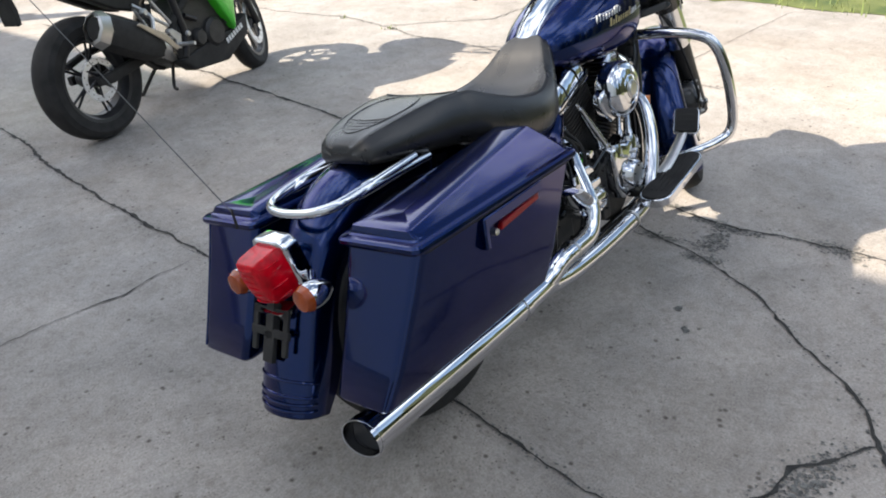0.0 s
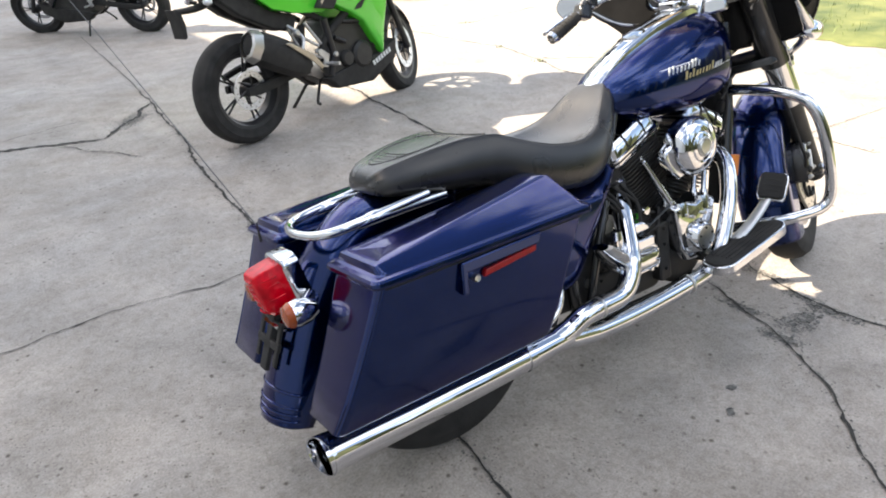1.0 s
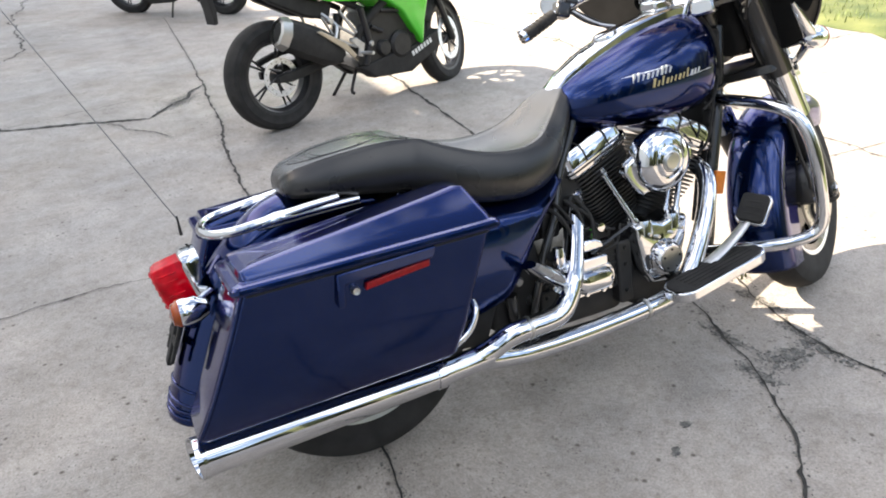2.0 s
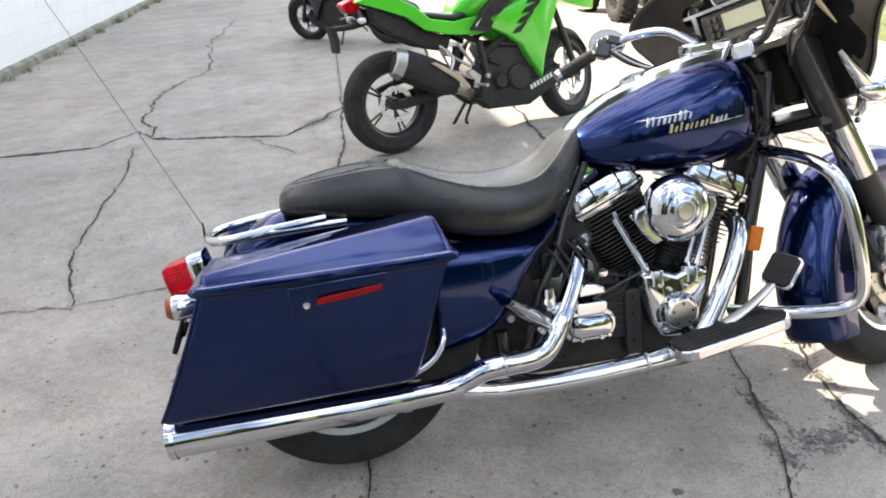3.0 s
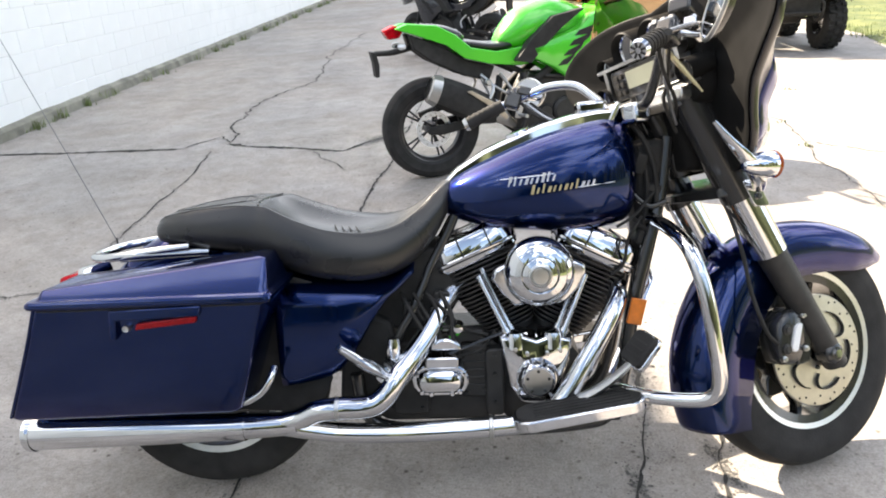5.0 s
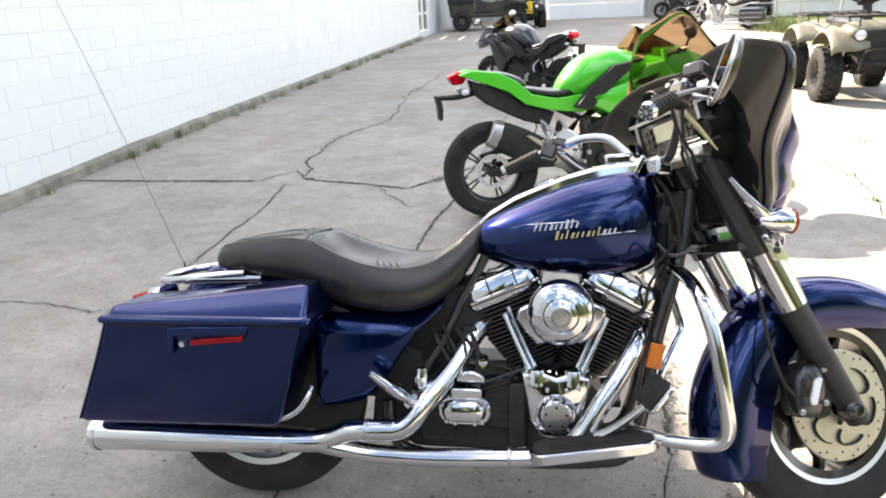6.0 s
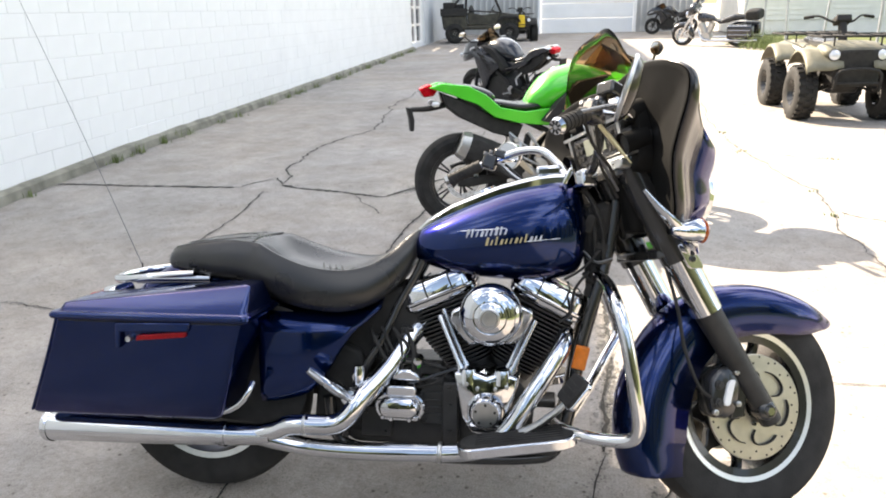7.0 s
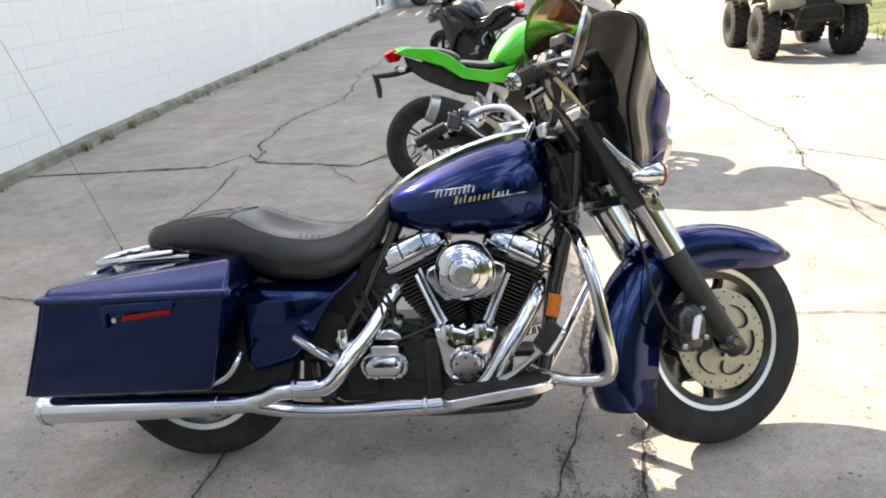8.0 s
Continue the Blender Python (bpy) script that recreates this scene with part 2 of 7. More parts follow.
    nt.links.new(bp.outputs["Normal"], b.inputs["Normal"])
    return mat


M_CONCRETE = concrete()
M_CRACK = material("crack_dirt", (0.030, 0.028, 0.025), 0.95, vary=0.5, scale=30, bump=0.5, bump_scale=120)
M_BLOCKPAINT = material("white_painted_block", (0.86, 0.86, 0.845), 0.6, vary=0.035, scale=2.2, bump=0.25, bump_scale=70)
M_MORTAR = material("painted_mortar", (0.76, 0.76, 0.74), 0.8, vary=0.25, scale=1.3, bump=0.3, bump_scale=120, second=(0.84, 0.84, 0.82))
M_FOOTING = material("mossy_footing", (0.22, 0.21, 0.17), 0.9, vary=0.4, scale=5, bump=0.5, bump_scale=80)
M_METALWALL = material("white_ribbed_metal", (0.62, 0.65, 0.68), 0.45, 0.0, vary=0.05, scale=2)
M_SIDING = material("cream_siding", (0.70, 0.69, 0.63), 0.6, vary=0.06, scale=3)
M_WEED = material("weed_leaf", (0.13, 0.17, 0.05), 0.7, vary=0.4, scale=9)
M_GRASS = material("grass", (0.06, 0.11, 0.02), 0.8, vary=0.5, scale=3, bump=0.6, bump_scale=60, second=(0.16, 0.17, 0.05))
M_WHITEPAINT = material("white_door_paint", (0.74, 0.77, 0.80), 0.45, vary=0.04, scale=2)
M_STEEL = material("galvanised_steel", (0.45, 0.46, 0.47), 0.4, 0.9, vary=0.15, scale=12)
M_DARKGLASS = material("dark_window_glass", (0.03, 0.035, 0.04), 0.06, 0.0, 0.5)

# ground: one sheet to the horizon; the near slab slopes a little, the lot rises gently towards the garage
def gz(y, x=0.3):
    near = -0.0617 + 0.0182 * max(-4.0, min(3.5, x)) + 0.0274 * max(-6.0, min(y, 9.0))
    far = 0.014 * (min(y, 60.0) - 4.0)
    u = max(0.0, min(1.0, (y - 3.2) / 4.0))
    return near + (far - near) * u * u * (3 - 2 * u)


bm = B()
gx = [-900, -300, -100, -40, -15, -8, -5.5] + [-4.5 + 0.25 * k for k in range(45)] + [8, 15, 40, 100, 300, 900]
gy = [-900, -300, -100, -40, -15, -9, -6] + [-4 + 0.25 * k for k in range(49)] + [9, 11, 14, 18, 22, 32, 45, 60, 150, 400, 900]
grid = [[bm.verts.new((x, y, gz(y, x))) for y in gy] for x in gx]
for i in range(len(gx) - 1):
    for j in range(len(gy) - 1):
        bm.faces.new((grid[i][j], grid[i + 1][j], grid[i + 1][j + 1], grid[i][j + 1]))
tagged(part("ground", bm, M_CONCRETE, sharp=80), "worn grey concrete lot with cracks and stains", "ground", kind="structure")


# cracks and open joints in the concrete, with crumbs along their edges
crumbs = []


def crack(pts, width, wild=0.02, seed=0):
    rnd = random.Random(seed)
    path = []
    for a, b in zip(pts, pts[1:]):
        d = math.dist(a, b)
        k = max(2, int(d / 0.022))
        for i in range(k):
            path.append(Vector((a[0] + (b[0] - a[0]) * i / k, a[1] + (b[1] - a[1]) * i / k, 0)))
    path.append(Vector((*pts[-1], 0)))
    off, step, slow, ease = 0.0, 0.0, 1.0, 1.0
    left, right = [], []
    for i, p in enumerate(path):
        t = (path[min(i + 1, len(path) - 1)] - path[max(i - 1, 0)])
        nn = Vector((-t.y, t.x, 0)).normalized()
        if i % 3 == 0:
            step = rnd.uniform(-wild, wild)
            slow = rnd.uniform(0.45, 1.5)
        off = off * 0.86 + step * 0.45
        ease = ease * 0.65 + slow * 0.35
        fade = min(1, 0.25 + i / 6, 0.25 + (len(path) - 1 - i) / 6)
        w = width * 0.46 * fade * ease * rnd.uniform(0.55, 1.35)
        q = p + nn * (off + rnd.uniform(-0.0035, 0.0035))
        q.z = gz(q.y, q.x)
        left.append(q + nn * w * rnd.uniform(0.15, 0.6) + Vector((0, 0, 0.0042)))
        right.append(q - nn * w * rnd.uniform(0.15, 0.6) + Vector((0, 0, 0.0042)))
        if width >= 0.016 and q.y < 6:
            for j in range(4):
                crumbs.append((q + nn * rnd.gauss(0, 0.75) * width + t.normalized() * rnd.uniform(-0.02, 0.02), rnd.uniform(0.0015, 0.0055)))
    bmc = B()
    skin(bmc, list(zip(left, right)), caps=False, closed=False)
    return tagged(part("crack", bmc, M_CRACK), "dark irregular crack in worn concrete", "crack", "cracks in the concrete", "structure")


CRACKS = [
    ([(-3.756, 3.714), (-2.736, 3.66), (-1.846, 3.612)], 0.06, 0.004),
    ([(-1.846, 3.612), (-1.773, 3.829), (-1.605, 3.963), (-1.482, 3.701)], 0.02, 0.02),
    ([(-1.482, 3.692), (-1.201, 3.582), (-0.93, 3.51), (-0.463, 3.334)], 0.055, 0.006),
    ([(-0.463, 3.334), (-0.29, 3.541), (-0.032, 4.03)], 0.045, 0.025),
    ([(-1.481, 3.71), (-1.709, 4.816), (-1.724, 5.577), (-1.563, 6.089), (-1.421, 6.504), (-1.73, 8.667), (-1.683, 11.222)], 0.03, 0.03),
    ([(-1.552, 3.502), (-1.436, 2.732), (-1.443, 2.132), (-1.431, 1.715), (-1.256, 1.08)], 0.018, 0.012),
    ([(-1.256, 1.08), (-0.901, 1.144), (-0.764, 1.158), (-0.395, 1.11), (-0.118, 1.13)], 0.014, 0.012),
    ([(-3.6, 1.25), (-2.4, 1.15), (-1.256, 1.08)], 0.016, 0.02),
    ([(-0.045, 7.591), (-0.024, 4.469)], 0.012, 0.004),
    ([(-0.024, 4.469), (-0.039, 3.244), (-0.085, 2.304), (-0.091, 1.901), (-0.064, 1.293), (-0.033, 0.45)], 0.022, 0.008),
    ([(-0.033, 0.45), (-0.045, 0.0), (-0.055, -0.125), (-0.05, -0.24), (-0.053, -0.33), (-0.062, -0.486), (-0.073, -0.63), (-0.1, -1.6)], 0.016, 0.008),
    ([(1.319, 6.174), (1.26, 3.886), (1.245, 2.659), (1.24, 2.379), (1.24, 2.094), (1.22, 1.777), (1.22, 0.92), (1.2, 0.174)], 0.03, 0.010),
    ([(1.2, 0.174), (1.157, -0.005), (1.128, -0.15), (1.115, -0.235), (1.09, -0.34), (1.068, -0.40), (1.019, -0.513), (0.965, -0.61), (0.836, -0.788), (0.79, -0.845), (0.704, -0.99), (0.60, -1.07), (0.51, -1.135), (0.2, -1.32)], 0.024, 0.010),
    ([(1.43, 0.12), (1.404, 0.03), (1.362, -0.09), (1.345, -0.20), (1.334, -0.32), (1.342, -0.41), (1.365, -0.50), (1.39, -0.58), (1.44, -0.80), (1.455, -0.95), (1.5, -1.5)], 0.030, 0.010),
    ([(0.51, -1.135), (0.396, -1.082), (0.282, -1.013), (0.20, -0.995), (0.05, -0.96)], 0.03, 0.02),
    ([(1.784, 0.767), (2.174, 0.732), (2.503, 0.708), (4.854, 0.628)], 0.012, 0.006),
    ([(2.934, 10.872), (2.632, 7.142), (2.593, 5.089), (2.791, 3.542), (2.698, 2.65), (2.716, 1.923), (2.741, 1.441), (2.804, 0.309)], 0.011, 0.018),
    ([(-0.731, 3.433), (-0.558, 3.166), (-0.325, 2.867)], 0.012, 0.012),
    ([(-1.422, 3.652), (-0.871, 3.787), (-0.276, 3.879)], 0.008, 0.01),
    ([(2.593, 5.089), (3.24, 4.747), (4.437, 5.085)], 0.014, 0.02),
    ([(2.764, 3.041), (3.424, 2.46), (4.981, 2.408)], 0.014, 0.02),
]
for k, (pts, w, wild) in enumerate(CRACKS):
    crack(pts, w * (1.7 if pts[0][1] > 2.5 else 1.0), wild, k)

# crumbled, darker patches where the cracks meet
M_CRUMB = material("crumbled_concrete", (0.10, 0.094, 0.086), 0.95, vary=0.5, scale=60, bump=0.9, bump_scale=90, second=(0.22, 0.21, 0.19))
for k, (cx, cy, rx, ry, rot) in enumerate(((1.215, -0.37, 0.125, 0.045, 6), (1.338, -0.36, 0.030, 0.13, 3), (0.29, -1.03, 0.16, 0.045, -12), (1.120, -0.20, 0.024, 0.11, 14), (1.070, -0.39, 0.026, 0.08, 18), (1.22, 0.85, 0.048, 0.40, 2), (1.21, 0.40, 0.028, 0.16, -4), (1.37, -0.10, 0.022, 0.10, 14), (0.74, -0.46, 0.016, 0.010, 0), (0.65, -0.53, 0.022, 0.009, 30), (-0.24, 3.62, 0.10, 0.16, -30), (1.42, -0.75, 0.05, 0.09, 0))):
    # many loose crumbs, dense along the middle and thinning outwards
    rr = random.Random(40 + k)
    turn = Matrix.Rotation(radians(rot), 3, "Z")
    bmc = B()
    for i in range(int(60 + 42000 * rx * ry)):
        p = turn @ Vector((rx * rr.gauss(0, 0.46), ry * max(-1.1, min(1.1, rr.gauss(0, 0.55))), 0))
        r = rr.uniform(0.0018, 0.0060) * (1.6 if rr.random() < 0.12 else 1)
        x0, y0 = cx + p.x, cy + p.y
        z0 = gz(y0, x0) + 0.0022 + 0.0000035 * i
        n = rr.randint(5, 7)
        a0 = rr.uniform(0, 6)
        bmc.faces.new([bmc.verts.new((x0 + r * rr.uniform(0.5, 1.2) * math.cos(a0 + 6.283 * j / n), y0 + r * rr.uniform(0.5, 1.2) * math.sin(a0 + 6.283 * j / n), z0)) for j in range(n)])
    tagged(part("crumbled_patch", bmc, M_CRUMB), "dark crumbled patch of broken concrete", "patch", "cracks in the concrete", "stuff")

rr = random.Random(71)
bmc = B()
for i, (c_, r) in enumerate(crumbs):
    n = rr.randint(5, 6)
    a0 = rr.uniform(0, 6)
    bmc.faces.new([bmc.verts.new((c_.x + r * rr.uniform(0.5, 1.3) * math.cos(a0 + 6.283 * j / n), c_.y + r * rr.uniform(0.5, 1.3) * math.sin(a0 + 6.283 * j / n), gz(c_.y, c_.x) + 0.0032 + 0.0000001 * i)) for j in range(n)])
tagged(part("crumbs", bmc, M_CRUMB), "dark crumbs of broken concrete along the cracks", "crumbs", kind="stuff")

# white block building along the lot; its roof shades the near half of the lot
WA, WB = Vector((-3.62, -1.5, 0)), Vector((-4.20, 20.8, 0))
WDIR = (WB - WA).normalized()
WANG = math.degrees(math.atan2(WDIR.y, WDIR.x))
WLEN = (WB - WA).length
WALL_H = 4.245
wall_m = pose(WA.x, WA.y, 0, 0, 0, WANG)
# wall and roof run 20 m past WA, unseen, added to shade the ground there
bm = B()
box(bm, (WLEN / 2 - 10, 0.43, WALL_H / 2 - 0.25), (WLEN + 20, 0.8, WALL_H + 0.5))
wall = part("wall_west", bm, M_MORTAR)
wall.matrix_world = wall_m
tagged(wall, "long white painted concrete block wall", "wall", kind="structure")
bm = B()
box(bm, (WLEN / 2 - 10, 6.4, WALL_H - 0.1), (WLEN + 20, 12.0, 0.2))
roof = part("roof", bm, M_GREY)
roof.matrix_world = wall_m
tagged(roof, "flat grey roof of the block building", "roof", kind="structure")
bm = B()
prof = [(-0.075, 0.0), (-0.06, 0.075), (-0.03, 0.095), (0.03, 0.10), (0.03, 0.0)]
rings = []
rnd = random.Random(8)
for i in range(140):
    x = -9.5 + (WLEN + 9.5) * i / 139
    q = rnd.uniform(0.7, 1.25)
    g = gz(WA.y + x, -3.6)
    rings.append([(x, y * (q if y < 0 else 1), g + z * (0.8 + 0.25 * q)) for y, z in prof])
skin(bm, rings)
foot = part("footing", bm, M_FOOTING)
foot.matrix_world = wall_m
tagged(foot, "low stained concrete footing with moss", "footing", kind="structure")


# weeds along the foot of the wall
def weeds(name, spots, label, seed, hmax=0.16):
    r = random.Random(seed)
    bmw = B()
    for cx, cy, spread, count in spots:
        for _ in range(count):
            x, y = cx + r.gauss(0, spread), cy + r.gauss(0, spread)
            h, a, lean = r.uniform(0.3, 1) * hmax, r.uniform(0, 6.28), r.uniform(0.1, 0.7)
            w = 0.003 + 0.004 * r.random()
            dx, dy = math.cos(a), math.sin(a)
            pts = []
            for k in range(4):
                u = k / 3
                c = Vector((x + dx * lean * h * u * u, y + dy * lean * h * u * u, gz(y, x) + h * u * (1 - 0.3 * lean * u)))
                ww = w * (1 - u) + 0.0004
                pts.append((c + Vector((-dy * ww, dx * ww, 0)), c + Vector((dy * ww, -dx * ww, 0))))
            skin(bmw, pts, caps=False, closed=False)
    return tagged(part(name, bmw, M_WEED), label, "weeds", kind="stuff")


wr = random.Random(3)
spots = []
for k in range(60):
    u = wr.uniform(1.0, WLEN)
    p = WA + WDIR * u + Vector((0.09, 0, 0))
    spots.append((p.x, p.y, 0.03 + 0.03 * wr.random(), wr.choice((4, 8, 14, 40))))
weeds("wall_weeds", spots, "green weeds and moss growing along the wall", 4, 0.13)
weeds("crack_weeds", [(2.74, 2.95, 0.03, 16), (2.60, 5.15, 0.05, 26), (2.62, 6.4, 0.04, 18), (2.79, 3.55, 0.02, 12), (1.42, 0.07, 0.02, 16), (3.24, 4.75, 0.04, 16)], "small weeds growing in the concrete cracks", 6, 0.035)

# metal garage at the end of the lot
GY = 29.8
bm = B()
xs = []
x = -8.0
while x < -0.85:
    xs += [(x, 0.0), (x + 0.16, 0.0), (x + 0.18, -0.035), (x + 0.22, -0.035), (x + 0.24, 0.0)]
    x += 0.25
for z0, z1 in ((0.05, 6.0),):
    skin(bm, [[(a, GY + b, z0) for a, b in xs], [(a, GY + b, z1) for a, b in xs]], caps=False, closed=False)
tagged(part("wall_north", bm, M_METALWALL, solid=0.02, sharp=20), "ribbed white metal garage wall", "wall", kind="structure")
bm = B()
x, xs = 3.15, []
while x < 5.2:
    xs += [(x, 0.0), (x + 0.16, 0.0), (x + 0.18, -0.035), (x + 0.22, -0.035), (x + 0.24, 0.0)]
    x += 0.25
skin(bm, [[(a, GY + b, 0.05) for a, b in xs], [(a, GY + b, 6.0) for a, b in xs]], caps=False, closed=False)
tagged(part("wall_north_b", bm, M_METALWALL, solid=0.02, sharp=20), "ribbed white metal garage wall", "wall", kind="structure")
bm = B()
box(bm, (1.16, GY + 0.05, 5.3), (4.0, 0.12, 1.6))
tagged(part("wall_lintel", bm, M_METALWALL), "white metal wall over the garage door", "wall", kind="structure")
gdoor = thing("garage_door", Matrix(), "wide white sectional garage door, closed", "garage door")
gdoor["kind"] = "structure"
for k in range(7):
    bm = B()
    box(bm, (1.16, GY + 0.10, 0.36 + 0.6 * k + 0.297), (3.8, 0.05, 0.588))
    part("door_panel", bm, M_WHITEPAINT, gdoor, bevel=0.01)
for a in (-0.8, 3.12):
    bm = B()
    box(bm, (a, GY - 0.02, 2.4), (0.12, 0.1, 4.3))
    part("door_jamb", bm, M_WHITEPAINT, gdoor, bevel=0.01)
# building line between the block wall and the garage, with a paned door
pd = WA + WDIR * WLEN
side_m = pose(pd.x, pd.y, gz(pd.y), 0, 0, WANG)
bm = B()
box(bm, (5.6, 0.46, 2.9), (6.6, 0.8, 6.0))
sw = part("wall_west_b", bm, M_METALWALL)
sw.matrix_world = side_m
tagged(sw, "white metal side wall of the garage", "wall", kind="structure")
door = thing("door_1", side_m, "white framed glass door with small panes", "door")
door["kind"] = "structure"
for c, sz in (((0.10, 0.16, 1.2), (0.12, 0.12, 2.4)), ((2.2, 0.16, 1.2), (0.12, 0.12, 2.4)), ((1.15, 0.16, 2.42), (2.2, 0.12, 0.12)), ((1.15, 0.16, 0.1), (2.0, 0.1, 0.2)), ((1.15, 0.16, 1.2), (0.08, 0.1, 2.3))):
    bm = B()
    box(bm, c, sz)
    part("door_frame", bm, M_WHITEPAINT, door, bevel=0.008)
for i in range(2):
    for k in range(4):
        bm = B()
        box(bm, (0.64 + 1.0 * i, 0.18, 0.47 + 0.55 * k), (0.86, 0.02, 0.47))
        part("pane", bm, M_DARKGLASS, door)
bm = B()
box(bm, (1.2, 0.3, 4.2), (2.6, 0.3, 3.5))
up = part("wall_over_door", bm, M_METALWALL)
up.matrix_world = side_m
tagged(up, "white wall over the glass door", "wall", kind="structure")

# house with lap siding at the right of the garage
house = thing("house", pose(6.3, 24.6, gz(24)), "cream house with lap siding and a dark base", "house")
for k in range(30):
    bm = B()
    prism(bm, [(0.0, 0.55 + 0.16 * k), (-0.022, 0.55 + 0.16 * k), (-0.004, 0.72 + 0.16 * k), (0.0, 0.72 + 0.16 * k)], 0.0, 9.0, "x")
    part("board", bm, M_SIDING, house)
bm = B()
box(bm, (4.5, 2.6, 2.7), (8.98, 5.18, 5.2))
part("core", bm, M_SIDING, house)
bm = B()
box(bm, (4.5, 2.6, 0.28), (8.9, 5.1, 0.56))
part("base", bm, M_FOOTING, house)
for a in (2.1, 4.6):
    win = new("window")
    win.parent = house
    bm = B()
    for c, sz in (((a, -0.03, 1.35), (0.95, 0.06, 0.08)), ((a, -0.03, 2.85), (0.95, 0.06, 0.08)), ((a - 0.46, -0.03, 2.1), (0.08, 0.06, 1.6)), ((a + 0.46, -0.03, 2.1), (0.08, 0.06, 1.6))):
        box(bm, c, sz)
    part("window_frame", bm, M_WHITEPAINT, win)
    bm = B()
    box(bm, (a, -0.02, 2.1), (0.88, 0.02, 1.46))
    part("pane", bm, M_DARKGLASS, win)
bm = B()
prism(bm, [(-0.35, 5.1), (2.6, 7.0), (5.5, 5.1), (5.5, 5.25), (2.6, 7.2), (-0.35, 5.25)], -0.3, 9.3, "x")
part("roof", bm, M_GREY, house)

# grass verge along the lot's right side
bm = B()
edge = [(4.9, -14.0), (5.02, -3.0), (5.02, 0.4), (4.86, 2.1), (5.1, 5.0), (5.5, 8.2), (5.6, 12.0), (5.7, 16.0), (5.85, 19.0), (6.1, 21.0), (6.2, 24.0)]
rg = random.Random(11)
rings = []
for q in catmull([(a, b, 0) for a, b in edge], 10):
    j = rg.uniform(-0.06, 0.06)
    g = gz(q.y, q.x)
    rings.append([(q.x + j, q.y, g + 0.004), (q.x + j + 0.12, q.y, g + 0.03), (q.x + 0.5, q.y, g + 0.05 + rg.uniform(0, 0.03)), (q.x + 2.0, q.y, g + 0.07), (q.x + 30, q.y, g + 0.07)])
skin(bm, rings, caps=False, closed=False)
tagged(part("verge", bm, M_GRASS), "grass verge beside the concrete lot", "grass", kind="structure")
r = random.Random(21)
gs = []
for k in range(420):
    u = r.random()
    yy = -2.0 + 18 * u ** 0.8
    ex = 5.0 if yy < 2 else 4.9 + 0.085 * (yy - 2)
    gs.append((ex + 0.06 + abs(r.gauss(0, 0.9)), yy, 0.10, 18))
weeds("verge_grass", gs, "uneven grass with dry patches on the verge", 9, 0.13)
weeds("tall_weeds", [(6.05 + 0.3 * r.gauss(0, 1), 19.6 + 1.0 * r.gauss(0, 1), 0.16, 60) for _ in range(34)], "tall green weeds by the fence posts", 10, 0.55)
# chain-link fence: posts, top rail and wire
fence = thing("fence", Matrix(), "galvanised chain-link fence with steel posts", "fence")
FP = [(6.25, 12.5), (6.2, 15.5), (6.15, 18.2), (6.1, 20.5), (6.05, 23.2)]
for k, (a, b) in enumerate(FP):
    bm = B()
    tube(bm, [(a, b, gz(b)), (a + 0.10 * math.sin(2 * k), b, gz(b) + 1.6), (a + 0.22 * math.sin(2 * k), b, gz(b) + 2.2)], 0.03, 10, 3)
    part("post", bm, M_STEEL, fence)
for (a, b), (c, d) in zip(FP, FP[1:]):
    bm = B()
    rod(bm, (a, b, gz(b) + 1.55), (c, d, gz(d) + 1.55), 0.018, 8)
    part("rail", bm, M_STEEL, fence)

# dark plain trees behind the camera, never in view, added to darken reflections
M_TREES = material("far_foliage", (0.035, 0.05, 0.022), 0.9, vary=0.6, scale=0.5, bump=1.0, bump_scale=2.0, second=(0.09, 0.11, 0.05))
bm = B()
rt = random.Random(77)
rings = []
for i in range(121):
    a = radians(188 + 160 * i / 120)
    d = 17 + 2.5 * math.sin(i * 0.9) + rt.uniform(-1.0, 1.0)
    h = 6.4 + 1.6 * math.sin(i * 0.37) + rt.uniform(-1.2, 1.2)
    x, y = d * math.cos(a), d * math.sin(a)
    rings.append([(x, y, 0), (x * 0.97, y * 0.97, h * 0.4), (x * 0.985, y * 0.985, h * 0.8), (x * 1.03, y * 1.03, h)])
skin(bm, rings, caps=False, closed=False)
tagged(part("backdrop", bm, M_TREES), "dark green tree line out of view, added to darken reflections", "backdrop", kind="structure")

# ---- the blue touring motorcycle ----
BIKE_M = Matrix.Translation((-0.057, -0.122, 0)) @ pose(0, 0, 0, 0, 0, 2.5) @ pose(0, 0, 0, -11.0, 0, 0)
bike = thing("motorcycle", BIKE_M, "cobalt blue touring motorcycle with black seat and chrome engine", "motorcycle")
AXLE = Vector((1.61, 0, 0.32))
RAKE = radians(26)
TURN = Matrix.Translation(AXLE) @ Matrix.Rotation(radians(25.5), 4, Vector((-math.sin(RAKE), 0, math.cos(RAKE)))) @ Matrix.Translation(-AXLE)
# the wheel, fender and fork; and the fairing, bars and lamps on top of them
STEER = Matrix.Translation((0.012, 0.015, -0.026)) @ TURN
STEER_TOP = Matrix.Translation((0.004, 0.012, 0.0)) @ TURN


